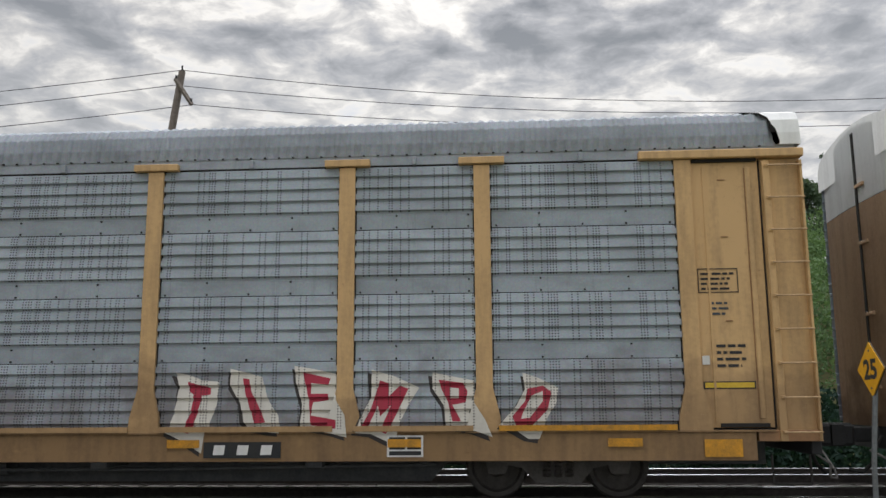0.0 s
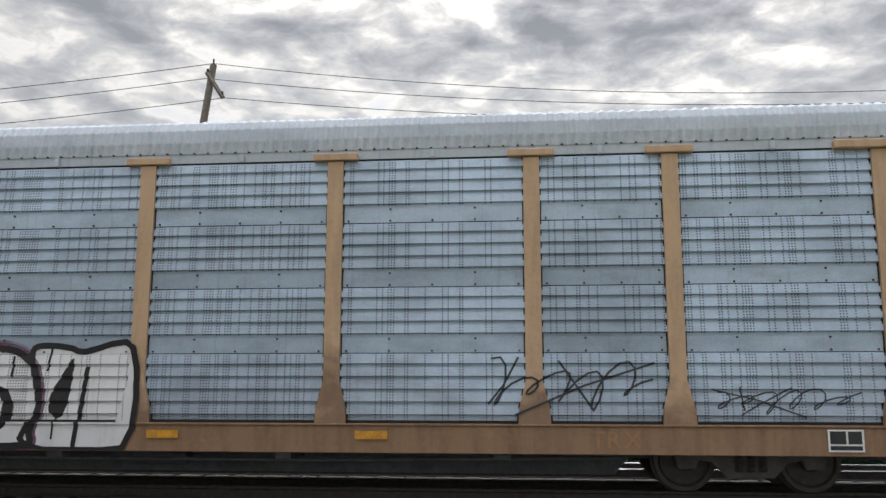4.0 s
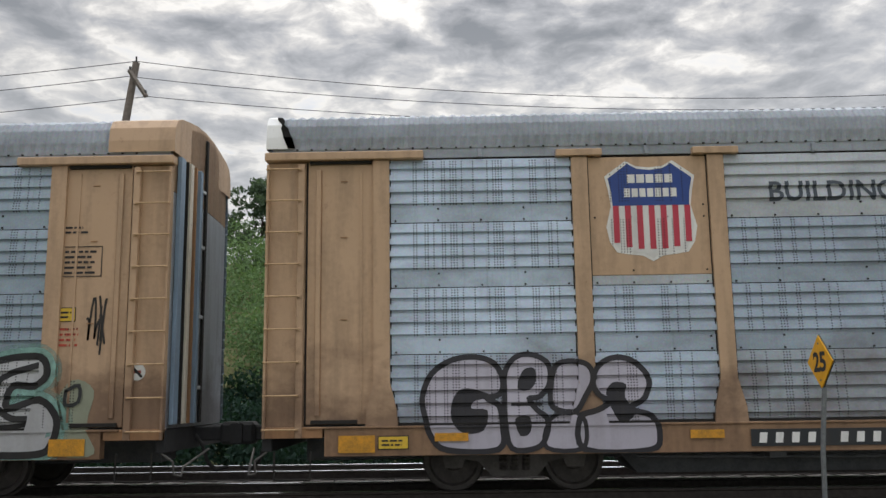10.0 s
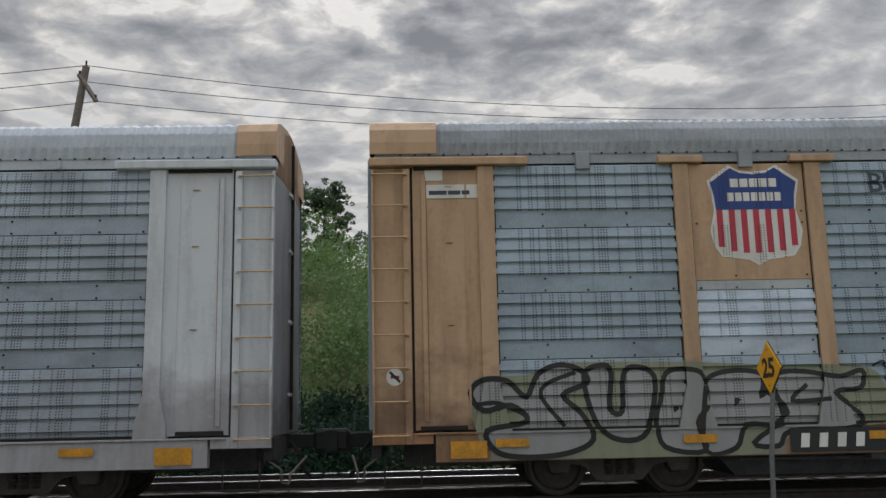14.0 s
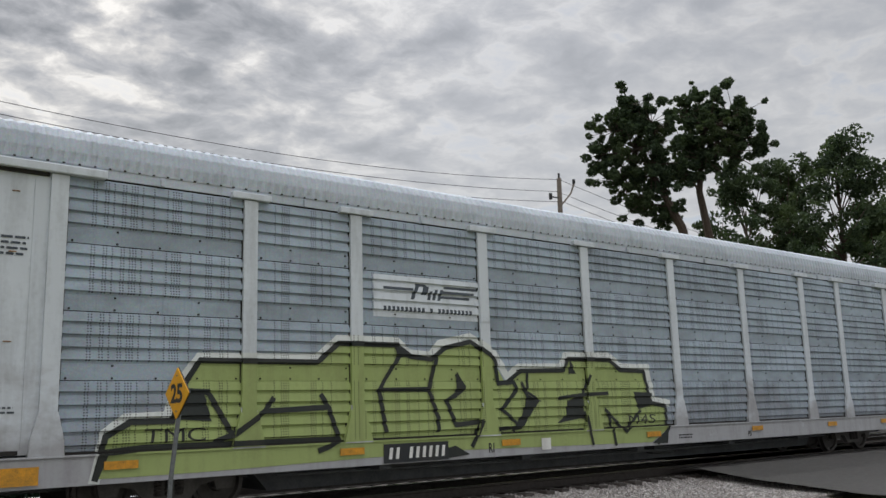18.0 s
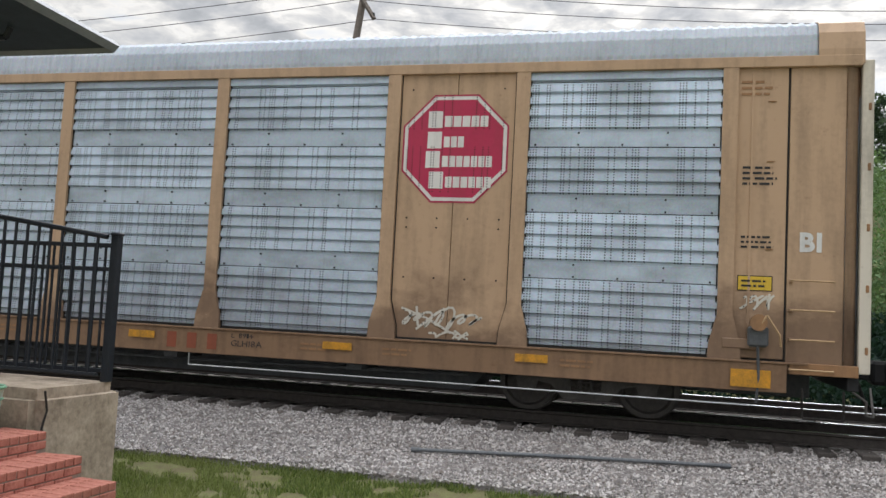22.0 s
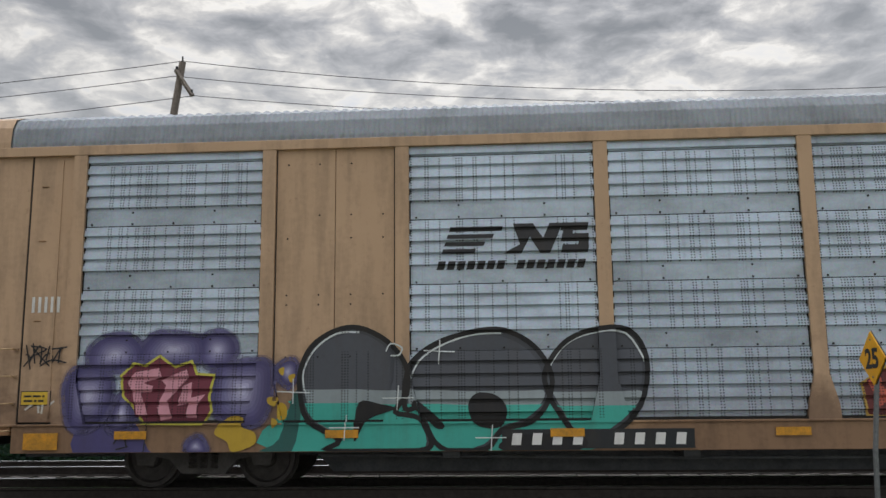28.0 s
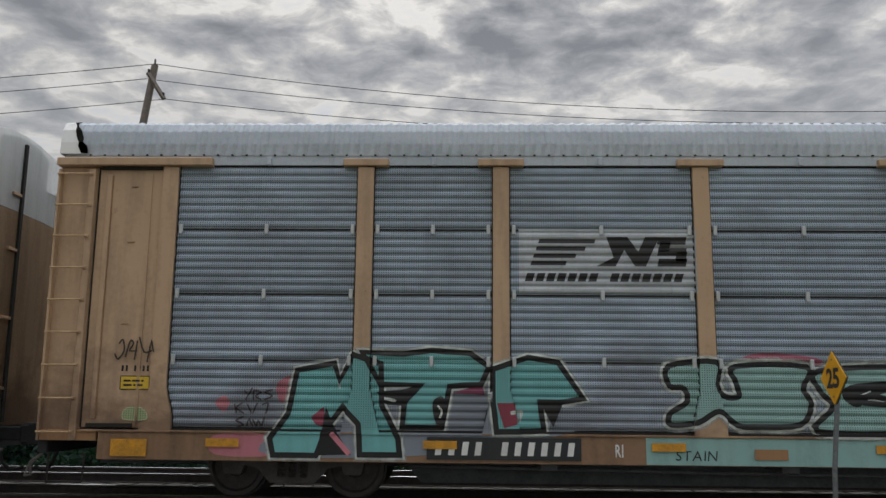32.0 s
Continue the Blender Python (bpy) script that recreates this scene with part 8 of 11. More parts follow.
def mural_6():
    c, S = CARS[6], spec(6)

    B = (2.4, 8.2, 0.5, 2.3)
    letter(c, S, B, [(7, 82), (29, 81), (33, 74), (32, 63), (23, 65), (26, 55), (41, 51), (44, 41), (36, 21), (10, 18)], "bcbcbf", "2b2527", 0.08, halo="6e3438", halo_wide=0.05, label="pale block letter with a dark outline")
    letter(c, S, B, [(46, 36), (54, 74), (60, 88), (75, 89), (80, 71), (92, 16), (71, 16), (71, 38), (60, 41), (56, 17), (35, 15)], "bcbcbf", "2b2527", 0.08, halo="6e3438", halo_wide=0.05, inner=[("fill", "2b2527", 0.02, [(63, 61), (65, 72), (68, 61)]), ("fill", "7a5a48", 0.02, [(56, 37), (68, 38), (71, 9), (52, 9)])], label="pale block letter with a dark outline")
    letter(c, S, B, [(88, 83), (90, 84), (126, 84), (129, 66), (126, 20), (92, 18), (89, 62)], "bcbcbf", "2b2527", 0.07, halo="6e3438", halo_wide=0.05, inner=[("fill", "2b2527", 0.02, [(102, 62), (106, 67), (114, 64), (116, 49), (112, 33), (104, 30)])], label="pale block letter with a dark outline")
    letter(c, S, B, [(129, 83), (176, 85), (177, 63), (159, 48), (178, 41), (177, 19), (127, 19), (127, 38), (148, 59), (130, 61)], "bcbcbf", "2b2527", 0.07, halo="6e3438", halo_wide=0.05, inner=[("hard", "2b2527", 0.02, [(126, 59), (150, 61), (134, 42)]), ("hard", "54332c", 0.02, [(155, 39), (167, 59), (176, 59), (176, 41)])], sharp=True, label="pale block letter with a dark outline")
    blot(c, S, B, [(178, 39), (199, 36), (199, 12), (170, 13)], "7a5640", False, 0.0015)
    line(c, S, B, [(181, 88), (187, 94), (190, 88), (196, 94), (199, 88), (206, 90)], "a9abad", 0.018, 0.019)
    line(c, S, B, [(184, 65), (193, 78), (199, 61), (190, 58), (184, 65)], "a9abad", 0.018, 0.019)
    line(c, S, B, [(203, 56), (205, 74), (212, 58), (214, 76)], "a9abad", 0.018, 0.019)
    line(c, S, B, [(269, 53), (281, 57), (278, 83)], "a9abad", 0.018, 0.019)
    line(c, S, B, [(284, 48), (291, 54), (296, 45)], "a9abad", 0.018, 0.019)
    line(c, S, B, [(29, 88), (33, 92), (38, 86), (44, 94), (51, 87)], "a9abad", 0.018, 0.019)
    line(c, S, B, [(118, 93), (126, 95), (134, 92)], "a9abad", 0.018, 0.019)
    line(c, S, B, [(331, 89), (338, 94), (340, 59)], "8a4a3e", 0.04, 0.019)
    line(c, S, B, [(342, 89), (353, 93), (354, 79), (344, 59)], "8a4a3e", 0.04, 0.019)

    B = (-4.2, 1.6, 0.5, 2.4)
    blot(c, S, B, [(7, 80), (46, 81), (62, 81), (86, 78), (116, 75), (171, 74), (176, 54), (174, 26), (165, 8), (12, 11)], "8f8f90", False, 0.0015)
    letter(c, S, B, [(6, 80), (29, 82), (28, 65), (26, 33), (32, 65), (37, 75), (48, 85), (59, 81), (60, 68), (46, 31), (44, 28), (36, 11), (18, 11), (10, 66)], "a1a0a1", "1b1c1e", 0.08, inner=[("fill", "1b1c1e", 0.02, [(7, 78), (13, 76), (18, 29), (21, 11), (15, 15), (10, 57)]), ("line", "1b1c1e", 0.06, [(46, 32), (49, 61), (58, 77)])], label="grey block letter with a black outline")
    letter(c, S, B, [(58, 75), (63, 83), (68, 72), (74, 48), (79, 27), (68, 24), (63, 36), (57, 28), (47, 28), (53, 56)], "a1a0a1", "1b1c1e", 0.07, inner=[("fill", "1b1c1e", 0.02, [(61, 46), (65, 54), (68, 46)])], label="grey block letter with a black outline")
    letter(c, S, B, [(73, 64), (80, 76), (93, 79), (104, 74), (109, 59), (101, 55), (93, 54), (106, 47), (102, 31), (87, 27), (79, 32), (82, 47), (74, 52)], "a1a0a1", "1b1c1e", 0.07, inner=[("line", "1b1c1e", 0.05, [(92, 54), (109, 55)]), ("line", "1b1c1e", 0.08, [(82, 32), (95, 27), (98, 9)])], label="grey block letter with a black outline")
    letter(c, S, B, [(110, 75), (123, 77), (127, 55), (133, 75), (149, 71), (149, 46), (138, 31), (131, 11), (118, 13), (112, 47)], "a1a0a1", "1b1c1e", 0.07, inner=[("fill", "1b1c1e", 0.02, [(124, 51), (128, 23), (138, 46), (134, 23), (126, 13)])], label="grey block letter with a black outline")
    letter(c, S, B, [(147, 66), (156, 74), (167, 74), (176, 64), (176, 42), (172, 18), (163, 8), (144, 11), (149, 42)], "a1a0a1", "1b1c1e", 0.06, inner=[("fill", "1b1c1e", 0.02, [(155, 44), (158, 54), (163, 52), (162, 40), (157, 35)])], label="grey block letter with a black outline")
    line(c, S, B, [(-23, 18), (-19, 25), (-14, 17), (-20, 14), (-24, 19)], "4a4844", 0.02, 0.019)
    line(c, S, B, [(-25, 34), (-19, 42), (-12, 62), (-6, 65)], "4a4844", 0.02, 0.019)
    line(c, S, B, [(-4, 29), (2, 43), (7, 45)], "4a4844", 0.02, 0.019)
    line(c, S, B, [(176, 54), (184, 59), (194, 57)], "4a4844", 0.02, 0.019)
    line(c, S, B, [(175, 18), (192, 23), (199, 13)], "4a4844", 0.02, 0.019)
    line(c, S, B, [(-23, 58), (-19, 59), (-19, 50)], "b9bbbc", 0.02, 0.019)
    line(c, S, B, [(-17, 58), (-12, 56)], "b9bbbc", 0.02, 0.019)
    line(c, S, B, [(-13, 50), (-9, 46), (-6, 49)], "b9bbbc", 0.02, 0.019)
    line(c, S, B, [(182, 45), (186, 49), (187, 43)], "b9bbbc", 0.02, 0.019)
    line(c, S, B, [(212, 45), (215, 57), (219, 48)], "b9bbbc", 0.02, 0.019)


def mural_7():
    c, S = CARS[7], spec(7)

    B = (-12.5, -6.8, 0.5, 2.2)
    line(c, S, B, [(39, 54), (36, 70), (42, 82), (53, 85), (63, 76), (65, 60), (60, 45), (47, 42), (42, 49)], "3c3a38", 0.035, 0.019)
    line(c, S, B, [(27, 44), (31, 49), (55, 50), (64, 39), (56, 29), (27, 35)], "3c3a38", 0.035, 0.019)
    line(c, S, B, [(27, 42), (27, 6)], "3c3a38", 0.035, 0.019)
    line(c, S, B, [(35, 28), (36, 8), (44, 6), (44, 26)], "3c3a38", 0.035, 0.019)
    line(c, S, B, [(65, 27), (67, 6)], "3c3a38", 0.035, 0.019)
    line(c, S, B, [(67, 51), (66, 72), (75, 85), (86, 83), (93, 69), (92, 52), (86, 37), (83, 27), (82, 44), (95, 37)], "3c3a38", 0.035, 0.019)
    line(c, S, B, [(95, 28), (97, 6)], "3c3a38", 0.035, 0.019)
    line(c, S, B, [(102, 72), (110, 85), (122, 81), (117, 53), (109, 45), (101, 52)], "3c3a38", 0.035, 0.019)
    line(c, S, B, [(124, 82), (125, 14)], "3c3a38", 0.035, 0.019)
    line(c, S, B, [(124, 81), (154, 82), (155, 69)], "3c3a38", 0.035, 0.019)
    line(c, S, B, [(120, 60), (127, 43), (151, 49)], "3c3a38", 0.035, 0.019)
    line(c, S, B, [(147, 74), (149, 44), (152, 9)], "3c3a38", 0.035, 0.019)
    line(c, S, B, [(160, 65), (162, 34), (155, 9)], "3c3a38", 0.035, 0.019)
    line(c, S, B, [(144, 36), (149, 21), (153, 36)], "3c3a38", 0.035, 0.019)
    line(c, S, B, [(167, 39), (169, 24), (164, 21)], "3c3a38", 0.035, 0.019)
    line(c, S, B, [(172, 39), (176, 35), (181, 55)], "3c3a38", 0.035, 0.019)
    line(c, S, B, [(-7, 65), (-2, 70), (-5, 56), (1, 59)], "c9c5bb", 0.03, 0.019)
    line(c, S, B, [(1, 64), (6, 73), (7, 57)], "c9c5bb", 0.03, 0.019)
    line(c, S, B, [(9, 68), (14, 74), (18, 58), (9, 57)], "c9c5bb", 0.03, 0.019)
    line(c, S, B, [(20, 71), (18, 53), (26, 62)], "c9c5bb", 0.03, 0.019)
    line(c, S, B, [(-6, 43), (-3, 28), (-2, 41), (1, 28)], "c9c5bb", 0.03, 0.019)
    line(c, S, B, [(4, 41), (4, 28), (9, 30), (10, 41)], "c9c5bb", 0.03, 0.019)


def mural_8():
    c, S = CARS[8], spec(8)

    B = (-13, -8.9, 0.5, 2.5)
    blot(c, S, B, [(57, 3), (68, 34), (88, 42), (110, 5), (108, 3)], "4c4876", False, 0.0015)
    orb(c, S, B, [(65, 64), (65, 75), (74, 83), (92, 84), (101, 76), (101, 67), (88, 61), (72, 60)], "47436f", "b3b2cd", "5d5a80", "purple sprayed bubble with a pale middle")
    orb(c, S, B, [(100, 69), (105, 80), (115, 86), (135, 84), (146, 80), (146, 68), (130, 64), (111, 64)], "47436f", "b3b2cd", "5d5a80", "purple sprayed bubble with a pale middle")
    orb(c, S, B, [(144, 70), (146, 82), (154, 86), (165, 82), (168, 72), (161, 63), (150, 62)], "47436f", "b3b2cd", "5d5a80", "purple sprayed bubble with a pale middle")
    orb(c, S, B, [(50, 43), (53, 58), (62, 62), (76, 60), (82, 46), (78, 31), (68, 20), (55, 21)], "47436f", "b3b2cd", "5d5a80", "purple sprayed bubble with a pale middle")
    orb(c, S, B, [(152, 48), (157, 62), (169, 64), (190, 65), (194, 56), (193, 36), (186, 23), (168, 22), (155, 31)], "47436f", "b3b2cd", "5d5a80", "purple sprayed bubble with a pale middle")
    orb(c, S, B, [(86, 38), (92, 44), (98, 26), (88, 17), (82, 22)], "47436f", "b3b2cd", "5d5a80", "purple sprayed bubble with a pale middle")
    orb(c, S, B, [(138, 3), (139, 10), (146, 12), (150, 3)], "47436f", "b3b2cd", "5d5a80", "purple sprayed bubble with a pale middle")
    orb(c, S, B, [(199, 56), (201, 63), (209, 65), (212, 57), (206, 48)], "47436f", "b3b2cd", "5d5a80", "purple sprayed bubble with a pale middle")
    letter(c, S, B, [(88, 56), (97, 65), (105, 63), (115, 70), (126, 62), (138, 66), (142, 57), (154, 56), (151, 41), (153, 31), (147, 22), (105, 23), (98, 34), (90, 42)], "6b2c3c", "b9b348", 0.035, sharp=True, lift=0.0145)
    letter(c, S, B, [(92, 52), (98, 59), (115, 62), (118, 55), (105, 51), (112, 49), (110, 44), (103, 44), (109, 28), (100, 28), (96, 45)], "c98f9c", "6b2c3c", 0.02, sharp=True, lift=0.0205, label="rose letter with a yellow halo")
    letter(c, S, B, [(116, 53), (135, 61), (137, 55), (122, 38), (126, 26), (117, 24), (114, 34), (120, 49)], "c98f9c", "6b2c3c", 0.02, sharp=True, lift=0.0205, label="rose letter with a yellow halo")
    letter(c, S, B, [(132, 49), (139, 52), (139, 41), (149, 43), (143, 35), (143, 26), (134, 26), (136, 36), (128, 34)], "c98f9c", "6b2c3c", 0.02, sharp=True, lift=0.0205, label="rose letter with a yellow halo")
    line(c, S, B, [(109, 24), (107, 3)], "2a2a2c", 0.015, 0.019)
    blot(c, S, B, [(164, 26), (173, 27), (175, 20), (184, 16), (184, 8), (169, 3), (165, 10), (156, 16)], "b99a32", False, 0.016)
    blot(c, S, B, [(193, 40), (199, 40), (198, 34), (193, 36)], "b99a32", False, 0.016)
    blot(c, S, B, [(200, 36), (205, 34), (205, 26), (200, 25)], "b99a32", False, 0.016)
    blot(c, S, B, [(196, 26), (200, 23), (196, 19)], "b99a32", False, 0.016)
    blot(c, S, B, [(199, 59), (203, 61), (202, 55)], "b99a32", False, 0.016)
    blot(c, S, B, [(206, 55), (211, 56), (208, 50)], "b99a32", False, 0.016)
    blot(c, S, B, [(166, 26), (175, 26), (173, 18), (167, 18)], "b99a32", False, 0.016)
    line(c, S, B, [(86, 9), (92, 17), (95, 7)], "26262a", 0.022, 0.019)
    line(c, S, B, [(88, 5), (96, 7)], "26262a", 0.022, 0.019)
    line(c, S, B, [(23, 80), (25, 66)], "26262a", 0.022, 0.019)
    line(c, S, B, [(24, 78), (33, 76), (25, 72)], "26262a", 0.022, 0.019)
    line(c, S, B, [(35, 78), (33, 68)], "26262a", 0.022, 0.019)
    line(c, S, B, [(37, 76), (49, 77)], "26262a", 0.022, 0.019)
    line(c, S, B, [(43, 77), (42, 66)], "26262a", 0.022, 0.019)
    line(c, S, B, [(29, 64), (37, 68), (49, 66)], "26262a", 0.022, 0.019)

    B = (-9.0, -4.4, 0.5, 2.6)
    blot(c, S, B, [(3, 3), (11, 31), (16, 36), (89, 35), (195, 32), (192, 3)], "3fa597", False, 0.0015)
    blot(c, S, B, [(-7, 3), (5, 11), (13, 41), (18, 36), (13, 3)], "2a5c58", False, 0.0015)
    letter(c, S, B, [(17, 41), (17, 56), (24, 72), (38, 82), (53, 84), (70, 75), (82, 59), (83, 40), (76, 28), (90, 24), (97, 11), (90, 3), (35, 3), (42, 10), (22, 23)], "42454c", "17181b", 0.07, inner=[("fill", "4c5058", 0, [(21, 41), (21, 55), (27, 70), (40, 78), (54, 80), (68, 72), (80, 57), (81, 40), (73, 29), (87, 26), (93, 14), (87, 4), (37, 5), (43, 13), (26, 25)]), ("fill", "8b969a", 0, [(20, 41), (19, 43), (26, 43), (38, 43), (52, 43), (67, 42), (80, 42), (82, 40), (74, 29), (88, 25), (94, 13), (88, 3), (36, 4), (43, 12), (25, 24)]), ("fill", "3fa597", 0, [(20, 34), (19, 34), (25, 34), (37, 34), (51, 34), (67, 33), (79, 33), (81, 33), (74, 29), (88, 25), (94, 13), (88, 3), (36, 4), (43, 12), (25, 24)]), ("line", "c9d2d4", 0.025, [(20, 41), (19, 55), (26, 70), (39, 80), (53, 81)])], label="round black and silver letter on teal")
    letter(c, S, B, [(82, 48), (87, 62), (101, 73), (122, 80), (142, 81), (160, 70), (170, 51), (167, 33), (157, 21), (140, 16), (130, 4), (107, 3), (95, 15), (90, 30), (82, 30)], "42454c", "17181b", 0.07, inner=[("fill", "4c5058", 0, [(86, 47), (91, 60), (103, 70), (122, 77), (140, 77), (157, 67), (165, 50), (163, 34), (153, 23), (138, 19), (129, 8), (108, 4), (98, 18), (93, 30), (86, 30)]), ("fill", "8b969a", 0, [(84, 42), (89, 42), (101, 42), (119, 41), (137, 41), (156, 41), (165, 41), (164, 34), (154, 23), (139, 18), (129, 7), (107, 3), (97, 17), (93, 30), (85, 30)]), ("fill", "3fa597", 0, [(83, 33), (88, 33), (100, 33), (119, 32), (137, 32), (155, 32), (164, 32), (164, 32), (154, 23), (139, 18), (129, 7), (107, 3), (97, 17), (93, 30), (85, 30)]), ("line", "c9d2d4", 0.025, [(84, 47), (90, 61), (103, 71), (122, 78), (140, 79)])], label="round black and silver letter on teal")
    letter(c, S, B, [(166, 53), (177, 71), (194, 80), (217, 80), (227, 60), (222, 31), (204, 13), (185, 12), (173, 28), (168, 39)], "42454c", "17181b", 0.07, inner=[("fill", "4c5058", 0, [(168, 52), (179, 69), (194, 77), (214, 76), (224, 58), (219, 32), (203, 17), (186, 15), (175, 30), (170, 40)]), ("fill", "8b969a", 0, [(167, 40), (176, 40), (190, 40), (211, 40), (223, 40), (220, 32), (203, 16), (185, 14), (175, 30), (170, 40)]), ("fill", "3fa597", 0, [(166, 32), (175, 31), (190, 31), (210, 31), (223, 31), (220, 31), (203, 16), (185, 14), (175, 30), (169, 32)]), ("line", "c9d2d4", 0.025, [(167, 53), (178, 70), (194, 78), (215, 78), (226, 59)])], label="round black and silver letter on teal")
    blot(c, S, B, [(53, 34), (67, 33), (76, 30), (59, 23), (51, 9)], "17181b", False, 0.016)
    blot(c, S, B, [(120, 34), (126, 40), (137, 38), (143, 29), (139, 18), (127, 18), (121, 24)], "17181b", False, 0.016)
    blot(c, S, B, [(86, 31), (92, 26), (101, 17), (105, 20), (89, 35)], "17181b", False, 0.016)
    line(c, S, B, [(70, 68), (73, 73), (80, 70), (78, 65), (73, 65)], "c9d2d4", 0.02, 0.03)
    line(c, S, B, [(36, 18), (54, 18)], "d9e0e0", 0.014, 0.032)
    line(c, S, B, [(46, 26), (45, 10)], "d9e0e0", 0.014, 0.034)
    line(c, S, B, [(3, 42), (23, 41)], "d9e0e0", 0.014, 0.032)
    line(c, S, B, [(13, 50), (13, 34)], "d9e0e0", 0.014, 0.034)
    line(c, S, B, [(93, 68), (112, 67)], "d9e0e0", 0.014, 0.032)
    line(c, S, B, [(103, 75), (102, 59)], "d9e0e0", 0.014, 0.034)
    line(c, S, B, [(124, 11), (142, 11)], "d9e0e0", 0.014, 0.032)
    line(c, S, B, [(134, 19), (133, 3)], "d9e0e0", 0.014, 0.034)
    line(c, S, B, [(68, 37), (87, 37)], "d9e0e0", 0.014, 0.032)
    line(c, S, B, [(78, 45), (77, 29)], "d9e0e0", 0.014, 0.034)
    blot(c, S, B, [(140, 3), (143, 11), (156, 13), (186, 12), (185, 3)], "17181b", False, 0.016)

    B = (1.5, 10.8, 0.5, 2.3)
    blot(c, S, B, [(0.7, 23.4), (2.1, 4.7), (21.5, 3.4), (129.9, 4.3), (129.9, 27.6), (111.4, 28.9), (69.1, 26.2), (33.8, 25.9)], "1f4f6b", True, 0.0015)
    blot(c, S, B, [(1.0, 27.0), (3.9, 46.1), (9.5, 53.6), (17.1, 51.5), (26.8, 39.7), (51.5, 47.3), (69.1, 58.9), (97.3, 61.0), (122.0, 59.2), (129.0, 37.4), (113.2, 28.1), (51.5, 25.4)], "8fb8ae", True, 0.0025)
    letter(c, S, B, [(12.3, 80.3), (19.7, 86.2), (30.7, 88.4), (33.8, 93.1), (33.1, 79.6), (27.8, 66.6), (28.2, 62.2), (34.5, 77.0), (40.2, 89.9), (42.6, 88.3), (39.8, 71.1), (37.7, 53.0), (34.5, 52.8), (27.1, 39.7), (23.3, 55.5), (18.0, 68.6)], "5fae9d", "15211f", 0.05, halo="a8a45c", halo_wide=0.05, inner=[("hard", "388f7d", 0.02, [(13.4, 81.3), (31.0, 86.6), (28.9, 73.9), (23.3, 71.7)]), ("hard", "388f7d", 0.02, [(35.9, 75.3), (40.9, 88.2), (39.8, 72.9), (37.7, 68.3)]), ("hard", "15211f", 0.02, [(28.2, 74.7), (33.8, 88.6), (33.1, 79.6), (27.5, 64.8)]), ("hard", "15211f", 0.02, [(27.8, 56.8), (32.4, 58.9), (28.9, 47.0)]), ("line", "cfe3dc", 0.025, [(19.4, 65.1), (23.3, 52.0), (27.1, 39.7)]), ("line", "cfe3dc", 0.02, [(14.8, 83.6), (26.8, 84.5)])], sharp=True, label="teal wild letter with a black outline")
    letter(c, S, B, [(41.9, 74.8), (51.5, 71.1), (57.1, 67.0), (56.7, 56.2), (51.1, 49.5), (45.8, 52.7), (41.6, 59.6), (39.1, 52.2)], "45a38e", "15211f", 0.05, halo="a8a45c", halo_wide=0.05, inner=[("hard", "15211f", 0.02, [(47.9, 53.8), (51.1, 50.4), (49.3, 47.2)]), ("line", "9ed2c2", 0.03, [(43.0, 71.3), (54.3, 65.9)]), ("hard", "83bdb0", 0.02, [(42.6, 63.2), (51.5, 54.0), (45.8, 53.6)])], sharp=True, label="teal wild letter with a black outline")
    blot(c, S, B, [(41.6, 86.5), (45.8, 84.1), (49.7, 77.2), (58.5, 71.6), (59.6, 59.1), (57.1, 57.1), (56.7, 67.0), (51.5, 71.1), (42.3, 74.9)], "15211f", True, 0.016)
    letter(c, S, B, [(69.1, 81.3), (73.3, 86.6), (76.1, 77.4), (77.9, 88.2), (83.5, 83.3), (92.0, 86.6), (95.2, 76.1), (101.2, 75.6), (100.8, 64.0), (96.6, 59.2), (90.2, 61.4), (84.6, 53.8), (90.6, 50.2), (89.9, 42.5), (82.8, 35.7), (74.0, 43.2), (72.3, 63.6), (76.5, 70.2), (71.6, 72.5)], "57ab9b", "15211f", 0.05, halo="a8a45c", halo_wide=0.05, inner=[("hard", "388f7d", 0.02, [(78.3, 86.5), (83.2, 81.5), (91.3, 84.8), (86.7, 74.6), (80.0, 75.9)]), ("hard", "388f7d", 0.02, [(69.8, 80.5), (73.0, 85.2), (75.8, 74.7), (72.6, 75.3)]), ("hard", "15211f", 0.02, [(83.9, 53.7), (87.4, 64.8), (95.9, 60.9), (97.3, 57.4)]), ("hard", "15211f", 0.02, [(74.4, 71.9), (81.4, 75.1), (76.1, 66.6)]), ("line", "d6e8e2", 0.025, [(74.0, 63.8), (73.7, 51.2), (81.4, 56.2)]), ("line", "d6e8e2", 0.02, [(70.5, 73.4), (75.4, 69.2)]), ("hard", "9b7a52", 0.02, [(93.8, 51.8), (99.4, 54.9), (97.3, 46.7), (93.4, 46.4)])], sharp=True, label="teal wild letter with a black outline")
    letter(c, S, B, [(96.1, 89.6), (101.2, 84.6), (108.9, 79.8), (108.2, 63.6), (104.7, 57.1), (104.7, 48.1), (111.7, 34.3), (111.4, 25.3), (104.3, 38.2), (100.1, 57.6), (100.5, 74.7), (97.3, 78.9)], "3d9f89", "15211f", 0.05, halo="a8a45c", halo_wide=0.05, inner=[("hard", "86bfb2", 0.02, [(105.0, 53.5), (110.7, 31.5), (105.0, 38.3), (101.9, 53.3)]), ("hard", "15211f", 0.02, [(104.3, 57.9), (108.2, 63.6), (108.9, 49.3), (105.4, 50.8)]), ("line", "d6e8e2", 0.025, [(102.9, 52.5), (105.0, 38.3), (111.0, 26.2)])], sharp=True, label="teal wild letter with a black outline")
